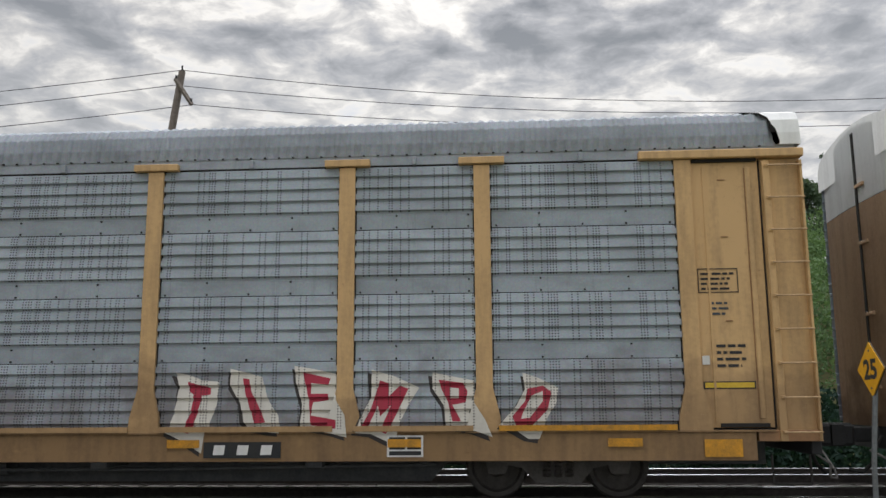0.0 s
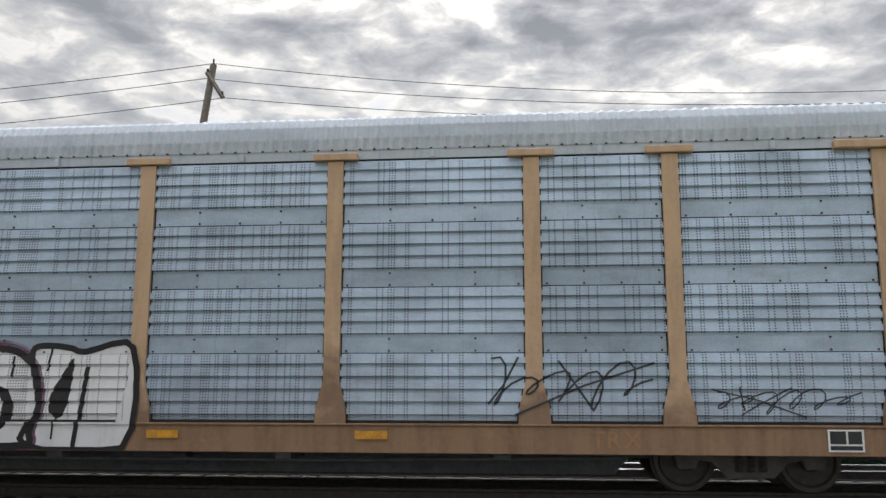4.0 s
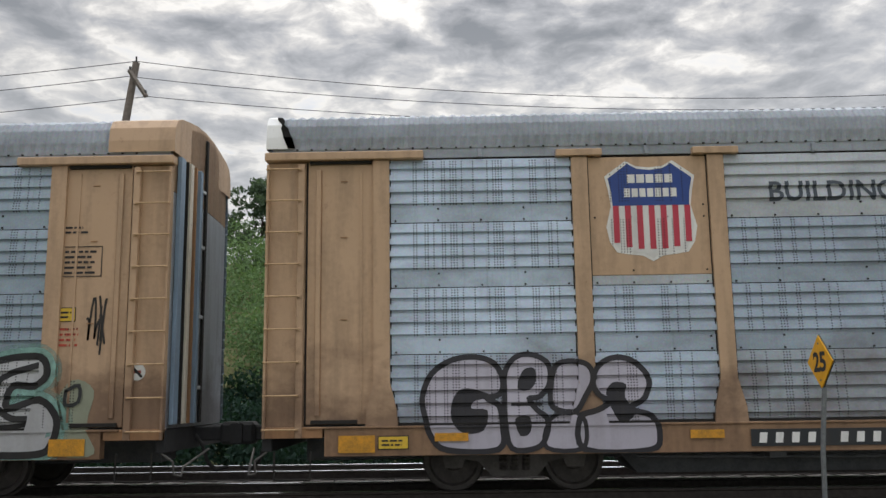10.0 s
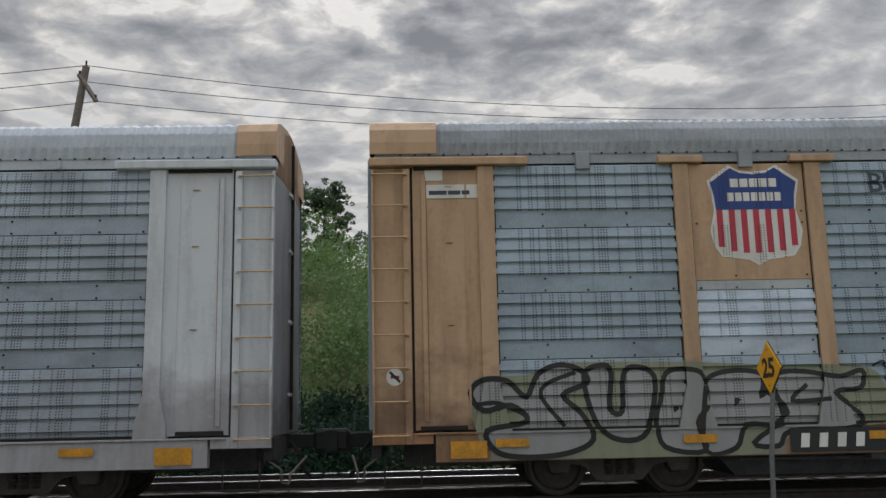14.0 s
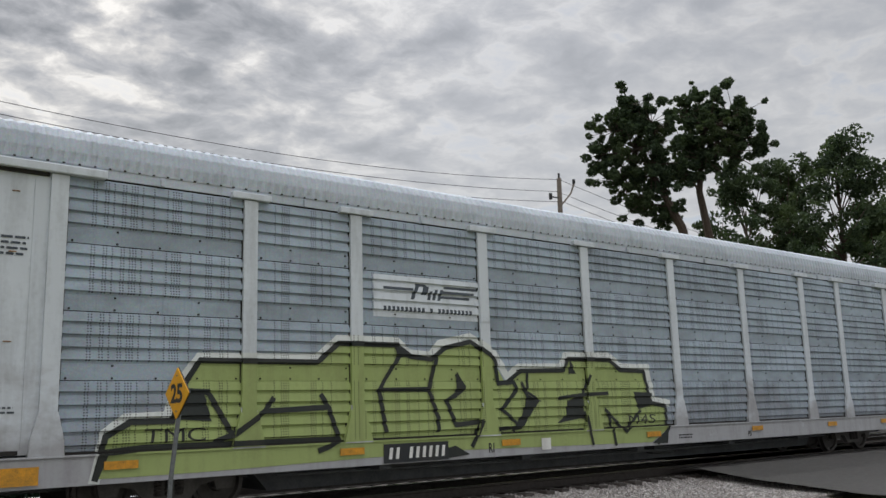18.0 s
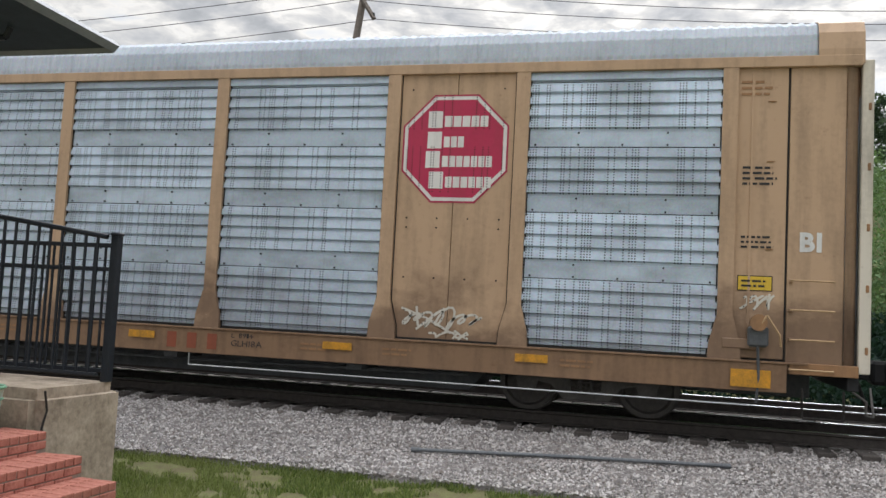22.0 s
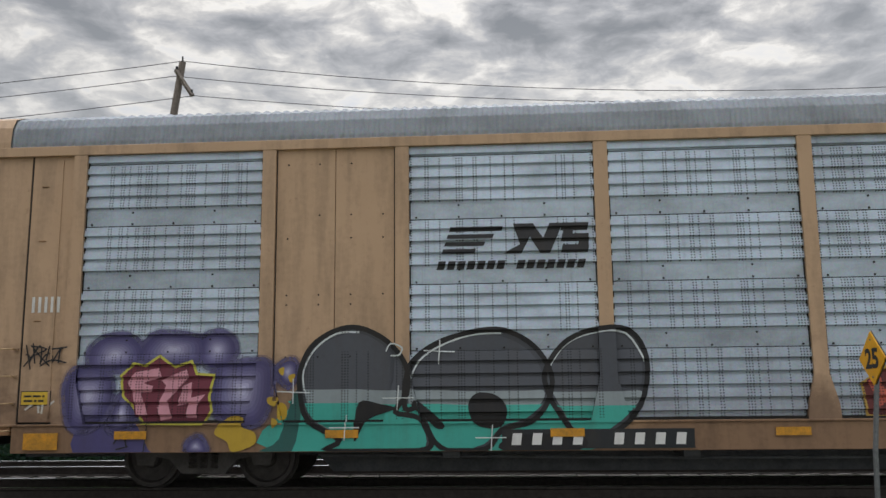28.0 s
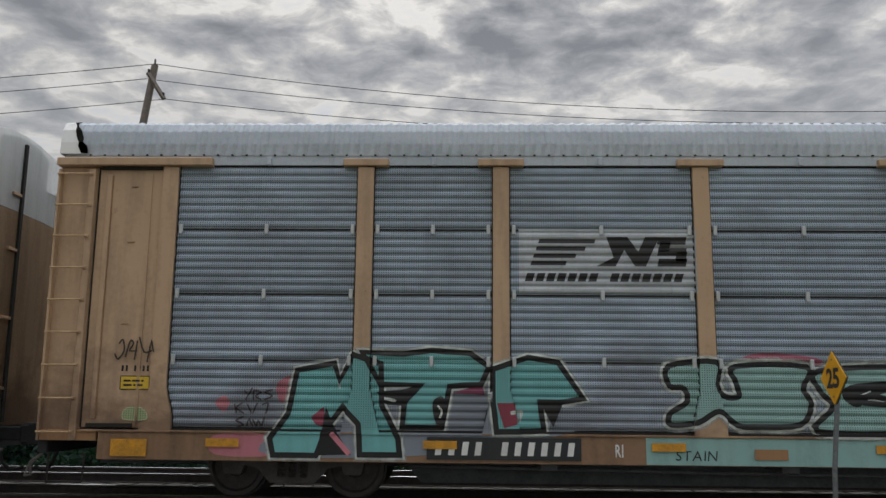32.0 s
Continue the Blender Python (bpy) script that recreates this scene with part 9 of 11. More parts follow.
    letter(c, S, B, [(110.0, 71.8), (120.2, 80.6), (125.1, 89.9), (129.7, 94.8), (128.7, 84.8), (122.3, 71.8), (120.6, 59.1), (115.6, 51.6), (110.7, 57.5)], "56ae9c", "15211f", 0.05, halo="a8a45c", halo_wide=0.05, inner=[("hard", "15211f", 0.02, [(120.9, 77.1), (129.4, 92.9), (128.3, 83.9), (123.0, 71.9)]), ("hard", "b3a83e", 0.02, [(110.0, 60.1), (111.4, 62.0), (110.7, 53.0)]), ("line", "d6e8e2", 0.025, [(111.0, 67.4), (120.2, 75.2), (127.6, 88.3)]), ("hard", "388f7d", 0.02, [(111.4, 68.3), (120.6, 78.0), (120.2, 71.7), (113.2, 63.1)])], sharp=True, label="teal wild letter with a black outline")
    letter(c, S, B, [(113.2, 44.3), (115.6, 51.6), (123.0, 59.3), (127.6, 56.1), (132.9, 37.6), (140.3, 26.5), (138.5, 14.8), (129.7, 22.2), (122.0, 35.0)], "7fb9ad", "15211f", 0.05, inner=[("hard", "15211f", 0.02, [(113.2, 44.3), (118.4, 46.4), (126.2, 25.5), (129.4, 22.1), (122.0, 30.6)]), ("line", "d6e8e2", 0.03, [(124.8, 30.8), (128.3, 17.6), (127.3, 31.0)]), ("line", "15211f", 0.04, [(124.1, 62.1), (125.8, 50.6), (127.3, 37.2)]), ("line", "15211f", 0.03, [(122.0, 35.9), (128.0, 46.2)])], sharp=True, label="teal wild letter with a black outline")
    blot(c, S, B, [(51.1, 39.7), (56.4, 45.4), (59.2, 33.1), (59.9, 4.5), (57.8, 4.3), (54.6, 22.9)], "15211f", True, 0.016)
    blot(c, S, B, [(56.0, 40.0), (58.5, 42.0), (59.2, 32.2), (57.5, 27.6)], "8d8d78", True, 0.016)
    blot(c, S, B, [(16.6, 34.4), (20.4, 37.4), (24.3, 28.7), (18.0, 27.4)], "15211f", False, 0.016)
    blot(c, S, B, [(33.1, 36.6), (39.1, 38.8), (44.8, 31.1), (42.6, 26.5), (32.1, 24.8)], "15211f", True, 0.016)
    blot(c, S, B, [(81.4, 33.8), (86.7, 37.8), (93.8, 24.9), (95.9, 16.1)], "15211f", True, 0.016)
    blot(c, S, B, [(99.9, 35.2), (102.6, 43.5), (106.5, 28.5), (111.4, 24.4), (104.3, 25.7)], "15211f", True, 0.016)
    blot(c, S, B, [(94.8, 34.8), (95.9, 44.8), (98.3, 34.2)], "15211f", True, 0.016)
    blot(c, S, B, [(70.8, 48.3), (77.2, 52.4), (70.5, 37.5)], "9b7a52", True, 0.016)
    line(c, S, B, [(5.6, 32.7), (25.0, 29.7)], "d5dcda", 0.03, 0.019)
    line(c, S, B, [(1.0, 26.1), (23.3, 25.1)], "cfd8d8", 0.025, 0.019)
    line(c, S, B, [(51.5, 26.3), (83.2, 26.8)], "cfd8d8", 0.025, 0.019)
    line(c, S, B, [(97.3, 27.0), (113.2, 26.3)], "cfd8d8", 0.025, 0.019)
    line(c, S, B, [(0.7, 27.9), (3.9, 45.2), (9.5, 53.2), (17.1, 51.5), (26.8, 39.7)], "15211f", 0.05, 0.019)
    line(c, S, B, [(-0.0, 23.4), (3.9, 12.9), (12.7, 9.1), (19.0, 8.6), (21.5, 4.3)], "7fa2ba", 0.03, 0.019)
    line(c, S, B, [(37.0, 25.2), (37.7, 17.2), (42.6, 9.5), (47.9, 4.5)], "7fa2ba", 0.03, 0.019)
    line(c, S, B, [(36.3, 20.7), (42.3, 7.7), (46.5, 4.4)], "14202b", 0.04, 0.019)
    line(c, S, B, [(101.5, 25.5), (104.3, 19.4), (113.2, 13.8), (116.3, 6.0)], "7fa2ba", 0.03, 0.019)
    line(c, S, B, [(40.9, 56.8), (44.8, 35.6), (47.6, 19.7), (47.2, 9.8)], "15211f", 0.03, 0.019)
    line(c, S, B, [(59.2, 27.7), (59.9, 3.6)], "cfd8d8", 0.02, 0.019)
    line(c, S, B, [(64.5, 11.1), (69.8, 3.4)], "cfd8d8", 0.02, 0.019)
    line(c, S, B, [(129.7, 15.0), (132.9, 24.2), (134.3, 8.2)], "9fc6cc", 0.03, 0.019)
    line(c, S, B, [(70.8, 35.8), (81.4, 45.5), (90.2, 56.9)], "4a5a8c", 0.025, 0.019)
    line(c, S, B, [(61.3, 35.1), (67.0, 44.4)], "15211f", 0.025, 0.019)
    line(c, S, B, [(64.1, 38.8), (66.3, 21.1)], "15211f", 0.02, 0.019)
    letter(c, S, B, [(135.5, 73), (140.5, 91), (144.5, 89), (149.5, 87), (146.5, 72), (151.5, 68), (147.5, 52), (140.5, 56), (140.5, 67)], "a8586a", "4a1f2a", 0.035, halo="b5a548", halo_wide=0.03, inner=[("line", "4a1f2a", 0.03, [(142.5, 76), (144.5, 65)])], sharp=True, lift=0.0205, label="rose letter with a yellow edge")
    letter(c, S, B, [(150.5, 68), (162.5, 77), (159.5, 60), (164.5, 16), (164.5, 3), (159.5, 13), (156.5, 34), (149.5, 33), (147.5, 50), (152.5, 53)], "a8586a", "4a1f2a", 0.035, halo="b5a548", halo_wide=0.03, inner=[("line", "4a1f2a", 0.03, [(153.5, 42), (157.5, 47)])], sharp=True, lift=0.0205, label="rose letter with a yellow edge")
    line(c, S, B, [(131.5, 49), (134.5, 53), (134.5, 47)], "d0d0cc", 0.02, 0.019)
    line(c, S, B, [(135.5, 50), (137.5, 47)], "d0d0cc", 0.02, 0.019)
    line(c, S, B, [(138.5, 52), (139.5, 43), (140.5, 49), (141.5, 41)], "d0d0cc", 0.02, 0.019)

    B = (6.5, 12.2, 0.5, 2.3)
    orb(c, S, B, [(91, 24), (90, 53), (100, 61), (114, 53), (124, 64), (138, 63), (146, 48), (144, 29), (126, 23), (104, 25)], "33355f", "a9acc6", "5a5a7c", "deep blue sprayed bubble with a pale middle")
    orb(c, S, B, [(160, 33), (157, 57), (162, 73), (175, 69), (186, 63), (187, 41), (176, 30)], "33355f", "a9acc6", "5a5a7c", "deep blue sprayed bubble with a pale middle")
    orb(c, S, B, [(140, 73), (145, 84), (152, 83), (154, 68), (146, 61)], "33355f", "a9acc6", "5a5a7c", "deep blue sprayed bubble with a pale middle")
    orb(c, S, B, [(146, 48), (153, 53), (159, 44), (158, 29), (150, 27)], "33355f", "a9acc6", "5a5a7c", "deep blue sprayed bubble with a pale middle")
    orb(c, S, B, [(69, 80), (74, 84), (79, 78), (77, 69), (71, 69)], "33355f", "a9acc6", "5a5a7c", "deep blue sprayed bubble with a pale middle")
    orb(c, S, B, [(87, 74), (91, 83), (99, 78), (97, 64), (91, 63)], "33355f", "a9acc6", "5a5a7c", "deep blue sprayed bubble with a pale middle")
    orb(c, S, B, [(138, 3), (139, 14), (146, 16), (153, 3)], "33355f", "a9acc6", "5a5a7c", "deep blue sprayed bubble with a pale middle")
    orb(c, S, B, [(36, 66), (39, 72), (44, 66), (41, 58)], "33355f", "a9acc6", "5a5a7c", "deep blue sprayed bubble with a pale middle")
    blot(c, S, B, [(87, 56), (93, 60), (95, 49), (90, 47)], "b99a32", False, 0.016)
    blot(c, S, B, [(95, 51), (98, 49), (97, 44)], "b99a32", False, 0.016)
    blot(c, S, B, [(37, 61), (39, 63), (40, 58)], "b99a32", False, 0.016)

    B = (-1.5, 3, 0.5, 2.3)
    orb(c, S, B, [(118, 54), (118, 81), (134, 87), (138, 64), (129, 48)], "33355f", "a9acc6", "5a5a7c", "deep blue sprayed bubble with a pale middle")
    orb(c, S, B, [(144, 64), (147, 80), (168, 83), (180, 66), (170, 52), (152, 51)], "33355f", "a9acc6", "5a5a7c", "deep blue sprayed bubble with a pale middle")
    orb(c, S, B, [(132, 31), (134, 49), (144, 47), (148, 34), (140, 27)], "33355f", "a9acc6", "5a5a7c", "deep blue sprayed bubble with a pale middle")
    orb(c, S, B, [(48, 17), (53, 26), (71, 22), (65, 7), (51, 8)], "33355f", "a9acc6", "5a5a7c", "deep blue sprayed bubble with a pale middle")
    orb(c, S, B, [(117, 13), (122, 20), (135, 16), (137, 7), (123, 6)], "33355f", "a9acc6", "5a5a7c", "deep blue sprayed bubble with a pale middle")
    orb(c, S, B, [(67, 79), (77, 93), (95, 92), (100, 76), (82, 71)], "33355f", "a9acc6", "5a5a7c", "deep blue sprayed bubble with a pale middle")
    blot(c, S, B, [(71, 24), (89, 25), (88, 18), (75, 18)], "b99a32", False, 0.016)
    letter(c, S, B, [(25, 51), (42, 65), (57, 66), (62, 53), (79, 69), (111, 72), (116, 48), (127, 46), (127, 27), (108, 17), (78, 24), (27, 27)], "5a2222", "a2843c", 0.035, sharp=True, lift=0.0145)
    letter(c, S, B, [(28, 53), (36, 58), (38, 47), (45, 49), (46, 61), (54, 61), (54, 32), (47, 32), (44, 43), (34, 32)], "b0523f", "5a2222", 0.02, sharp=True, lift=0.0205, label="red letter with an ochre edge")
    letter(c, S, B, [(57, 59), (64, 62), (67, 51), (75, 64), (83, 62), (73, 46), (85, 29), (75, 27), (66, 42), (64, 29)], "b0523f", "5a2222", 0.02, sharp=True, lift=0.0205, label="red letter with an ochre edge")
    letter(c, S, B, [(84, 62), (108, 64), (111, 52), (100, 45), (123, 37), (121, 28), (96, 38), (94, 28), (87, 32)], "b0523f", "5a2222", 0.02, sharp=True, lift=0.0205, label="red letter with an ochre edge")


def mural_9():
    c, S = CARS[9], spec(9)

    B = (-5.3, 1.2, 0.5, 2.2)
    letter(c, S, B, [(14, 82), (34, 85), (34, 67), (37, 58), (43, 58), (42, 69), (42, 82), (72, 82), (70, 65), (73, 52), (68, 36), (51, 34), (42, 35), (34, 46), (25, 37), (14, 35), (14, 44), (21, 53), (20, 64), (14, 66)], "8bafaa", "16181a", 0.075, halo="c9d0cc", halo_wide=0.05, label="pale green serif letter with a black outline")
    letter(c, S, B, [(77, 79), (116, 82), (120, 69), (111, 55), (99, 59), (90, 55), (109, 51), (118, 42), (114, 31), (75, 31), (82, 50), (77, 63)], "8bafaa", "16181a", 0.075, halo="c9d0cc", halo_wide=0.05, inner=[("fill", "16181a", 0.02, [(86, 59), (90, 68), (109, 71), (109, 64), (99, 59), (92, 50)]), ("line", "c9d0cc", 0.02, [(93, 59), (98, 63)])], label="pale green serif letter with a black outline")
    letter(c, S, B, [(123, 78), (157, 79), (166, 79), (167, 65), (156, 56), (160, 38), (151, 31), (139, 35), (128, 31), (121, 42), (126, 60)], "8bafaa", "16181a", 0.075, halo="c9d0cc", halo_wide=0.05, inner=[("fill", "16181a", 0.02, [(131, 58), (136, 65), (140, 60), (138, 54)]), ("fill", "16181a", 0.02, [(136, 38), (141, 42), (146, 38), (142, 31)])], label="pale green serif letter with a black outline")
    letter(c, S, B, [(165, 81), (197, 82), (198, 66), (191, 64), (190, 48), (199, 39), (196, 29), (175, 31), (170, 38), (178, 52), (177, 65), (167, 65)], "8bafaa", "16181a", 0.075, halo="c9d0cc", halo_wide=0.05, label="pale green serif letter with a black outline")

    B = (-0.2, 4.2, 0.5, 2.2)
    letter(c, S, B, [(68, 68), (78, 82), (96, 85), (112, 80), (115, 64), (108, 41), (113, 30), (80, 30), (66, 45)], "8bafaa", "16181a", 0.07, halo="c9d0cc", halo_wide=0.05, inner=[("fill", "16181a", 0.02, [(64, 68), (75, 61), (85, 48), (79, 39), (66, 59)]), ("line", "c9d0cc", 0.02, [(79, 44), (81, 52), (85, 46), (81, 39)])], label="pale green serif letter with a black outline")
    letter(c, S, B, [(116, 80), (135, 82), (150, 55), (146, 78), (179, 79), (185, 69), (173, 67), (182, 31), (154, 31), (136, 42), (124, 32), (108, 35), (115, 55)], "8bafaa", "16181a", 0.075, halo="c9d0cc", halo_wide=0.05, inner=[("fill", "8f4a50", 0.02, [(117, 46), (121, 62), (122, 48), (120, 41)])], label="pale green serif letter with a black outline")
    blot(c, S, B, [(-162, 84), (-162, 91), (-144, 93), (-118, 89), (-120, 82)], "a0566a", False, 0.0015)
    blot(c, S, B, [(-70, 86), (-67, 94), (-45, 95), (-34, 88)], "a0566a", False, 0.0015)
    blot(c, S, B, [(6, 86), (10, 93), (31, 93), (35, 85)], "a0566a", False, 0.0015)
    blot(c, S, B, [(60, 89), (71, 92), (78, 84)], "a0566a", False, 0.0015)
    blot(c, S, B, [(125, 89), (139, 94), (154, 88)], "a0566a", False, 0.0015)
    blot(c, S, B, [(182, 62), (198, 69), (208, 51), (206, 31), (210, 11), (187, 10)], "b56f7c", False, 0.0015)

    B = (4, 11.5, 0.5, 2.2)
    blot(c, S, B, [(-1.2, 67.5), (8.7, 86.8), (28.0, 93.9), (45.1, 88.2), (79.4, 89.2), (87.9, 93.9), (130.8, 91.1), (154.3, 97.6), (173.6, 89.2), (186.9, 63.3), (189.0, 28.0), (130.8, 28.0), (8.7, 28.0)], "a5838c", False, 0.0008)
    blot(c, S, B, [(-3.7, 65.6), (9.1, 63.3), (12.1, 28.9), (10.0, 6.4), (1.4, 6.4), (-2.4, 32.7)], "b06a78", False, 0.0015)
    blot(c, S, B, [(10.8, 25.2), (33.3, 25.2), (34.0, 6.4), (10.0, 6.4)], "4f9c93", True, 0.0012)
    blot(c, S, B, [(34.0, 25.2), (75.1, 25.2), (79.4, 6.4), (34.0, 6.4)], "8b8a98", True, 0.0012)
    blot(c, S, B, [(75.1, 25.2), (98.7, 25.2), (95.7, 6.4), (76.8, 6.4)], "5f9f98", True, 0.0012)
    blot(c, S, B, [(95.7, 25.2), (143.6, 25.2), (143.6, 6.4), (95.7, 6.4)], "87879c", True, 0.0012)
    blot(c, S, B, [(143.6, 25.2), (175.8, 25.2), (178.3, 6.4), (143.6, 6.4)], "5f9f98", True, 0.0012)
    blot(c, S, B, [(178.3, 27.1), (212.2, 27.1), (212.2, 6.4), (178.3, 6.4)], "a8606e", True, 0.0012)
    letter(c, S, B, [(-1.2, 70.4), (10.8, 70.8), (15.5, 63.8), (20.3, 79.8), (18.5, 83.5), (26.3, 90.1), (34.0, 82.6), (30.1, 69.4), (25.4, 52.5), (20.7, 46.8), (11.3, 45.9), (8.3, 59.1)], "86b2ac", "16181a", 0.055, halo="c9d0cc", halo_wide=0.03, inner=[("hard", "16181a", 0.02, [(13.4, 62.8), (20.7, 77.9), (18.5, 66.6), (15.5, 56.2)]), ("hard", "16181a", 0.02, [(25.0, 66.6), (29.7, 67.5), (27.1, 52.5)]), ("line", "d3dad8", 0.02, [(2.3, 68.5), (10.0, 67.5)]), ("line", "16181a", 0.03, [(10.8, 46.8), (8.7, 23.3), (13.4, 9.2)])], sharp=False, label="teal and mauve wild letter with a black outline")
    letter(c, S, B, [(33.5, 81.6), (44.3, 86.4), (53.7, 83.5), (55.4, 69.4), (49.8, 60.0), (41.7, 54.4), (34.8, 56.2), (30.5, 67.5)], "66989a", "16181a", 0.055, halo="c9d0cc", halo_wide=0.03, inner=[("line", "16181a", 0.04, [(34.8, 70.4), (40.8, 81.6), (47.7, 81.6), (49.0, 72.2), (44.7, 69.4), (43.8, 75.1)]), ("line", "d3dad8", 0.02, [(36.5, 60.0), (45.1, 58.1), (52.8, 66.6)])], sharp=False, label="teal and mauve wild letter with a black outline")
    letter(c, S, B, [(8.7, 41.2), (17.3, 37.4), (28.0, 41.2), (35.7, 51.5), (45.1, 43.1), (54.1, 31.8), (67.4, 6.4), (58.8, 7.3), (45.1, 23.3), (28.0, 10.1), (14.7, 6.4), (9.6, 20.5)], "78a5a1", "16181a", 0.055, halo="c9d0cc", halo_wide=0.03, inner=[("hard", "16181a", 0.02, [(28.0, 40.2), (45.1, 41.2), (53.7, 28.0), (38.7, 31.8)]), ("hard", "8b8a98", 0.02, [(45.1, 23.3), (53.7, 27.1), (64.4, 8.2), (58.0, 8.2)]), ("line", "d3dad8", 0.02, [(12.6, 23.3), (19.4, 12.9), (28.0, 14.8)]), ("hard", "16181a", 0.02, [(31.4, 23.3), (34.0, 25.2), (35.7, 9.2), (32.3, 14.8)])], sharp=False, label="teal and mauve wild letter with a black outline")
    letter(c, S, B, [(57.1, 82.6), (66.5, 85.4), (77.7, 80.7), (76.8, 62.8), (64.8, 55.3), (64.8, 43.1), (76.4, 48.7), (77.7, 34.6), (63.1, 28.0), (55.8, 37.4), (58.0, 58.1), (52.0, 64.7)], "969fa6", "16181a", 0.055, halo="c9d0cc", halo_wide=0.03, inner=[("hard", "16181a", 0.02, [(53.7, 64.7), (58.4, 70.4), (57.1, 55.3)]), ("hard", "16181a", 0.02, [(64.4, 55.3), (76.8, 62.8), (76.8, 48.7), (64.8, 43.1)]), ("line", "d3dad8", 0.02, [(58.8, 79.8), (75.1, 77.9)]), ("line", "d3dad8", 0.02, [(58.0, 36.5), (64.4, 31.8), (75.5, 37.4)]), ("line", "d3dad8", 0.018, [(66.5, 51.5), (74.2, 56.2)])], sharp=True, label="teal and mauve wild letter with a black outline")
    blot(c, S, B, [(77.7, 84.5), (80.2, 85.4), (80.2, 52.5), (76.8, 62.8)], "16181a", True, 0.016)
    blot(c, S, B, [(58.0, 27.1), (64.4, 23.3), (70.8, 6.4), (66.5, 6.4)], "16181a", True, 0.016)
    line(c, S, B, [(60.5, 23.3), (63.1, 20.5), (65.2, 12.9)], "d3dad8", 0.018, 0.03)
    letter(c, S, B, [(82.8, 80.7), (90.1, 92.0), (98.7, 78.8), (109.4, 88.2), (117.1, 78.8), (114.9, 62.8), (103.4, 58.1), (97.8, 44.0), (89.2, 23.3), (86.2, 6.4), (79.4, 6.4), (78.5, 41.2), (85.8, 50.6), (88.4, 67.5)], "76a6a2", "16181a", 0.055, halo="c9d0cc", halo_wide=0.03, inner=[("line", "16181a", 0.04, [(98.7, 78.8), (102.9, 67.5), (109.4, 67.5), (110.6, 76.9), (106.4, 78.8)]), ("hard", "16181a", 0.02, [(86.2, 51.5), (90.5, 66.6), (93.5, 63.8), (89.2, 48.7)]), ("line", "d3dad8", 0.02, [(87.9, 53.4), (89.7, 60.9)]), ("line", "d3dad8", 0.025, [(81.1, 9.2), (81.9, 37.4), (87.9, 46.8)]), ("hard", "9aa3a8", 0.02, [(92.2, 56.2), (102.1, 60.0), (96.1, 46.8), (89.2, 41.2)])], sharp=False, label="teal and mauve wild letter with a black outline")
    letter(c, S, B, [(117.1, 80.7), (130.8, 85.4), (127.8, 72.2), (123.5, 53.4), (115.8, 40.2), (127.8, 40.2), (125.6, 27.1), (103.4, 28.0), (105.5, 44.0), (115.8, 62.8)], "979fa6", "16181a", 0.055, halo="c9d0cc", halo_wide=0.03, inner=[("hard", "16181a", 0.02, [(117.9, 40.2), (123.5, 53.4), (130.8, 57.2), (126.5, 40.2)]), ("line", "d3dad8", 0.02, [(118.8, 76.9), (127.8, 80.7)]), ("line", "d3dad8", 0.018, [(120.1, 44.0), (122.2, 49.6), (121.4, 41.2)]), ("hard", "16181a", 0.02, [(93.5, 37.4), (97.8, 45.9), (100.4, 39.3), (95.7, 30.8)])], sharp=True, label="teal and mauve wild letter with a black outline")
    letter(c, S, B, [(130.8, 74.1), (140.6, 80.7), (147.1, 91.1), (156.5, 92.9), (165.9, 86.4), (167.2, 69.4), (158.6, 57.2), (148.3, 58.1), (143.6, 62.8), (140.6, 41.2), (131.6, 28.0), (124.8, 11.1), (127.8, 41.2)], "86b2ac", "16181a", 0.055, halo="c9d0cc", halo_wide=0.03, inner=[("fill", "8a8aa4", 0.02, [(130.8, 60.9), (141.5, 62.8), (139.4, 41.2), (131.2, 28.9), (125.6, 14.8), (128.6, 41.2)]), ("line", "16181a", 0.05, [(144.9, 79.8), (149.6, 70.4), (153.9, 72.2), (153.1, 79.8), (150.1, 78.8)]), ("hard", "16181a", 0.02, [(137.2, 58.1), (143.2, 61.9), (145.8, 53.4), (140.6, 49.6)]), ("line", "d3dad8", 0.02, [(132.5, 70.4), (140.2, 76.0)])], sharp=False, label="teal and mauve wild letter with a black outline")
    letter(c, S, B, [(162.9, 84.5), (174.9, 77.9), (182.6, 67.5), (170.6, 51.5), (162.9, 53.4), (166.8, 63.8)], "16181a", "16181a", 0.03, halo="c9d0cc", halo_wide=0.03, inner=[("hard", "8fb5ae", 0.02, [(165.1, 81.6), (174.9, 75.1), (171.1, 67.5), (167.6, 68.5)]), ("line", "d3dad8", 0.02, [(165.9, 58.1), (167.2, 62.8)]), ("line", "d3dad8", 0.02, [(169.3, 57.2), (171.1, 63.8)]), ("line", "d3dad8", 0.02, [(172.8, 60.9), (178.3, 68.5)])], sharp=True, label="teal and mauve wild letter with a black outline")
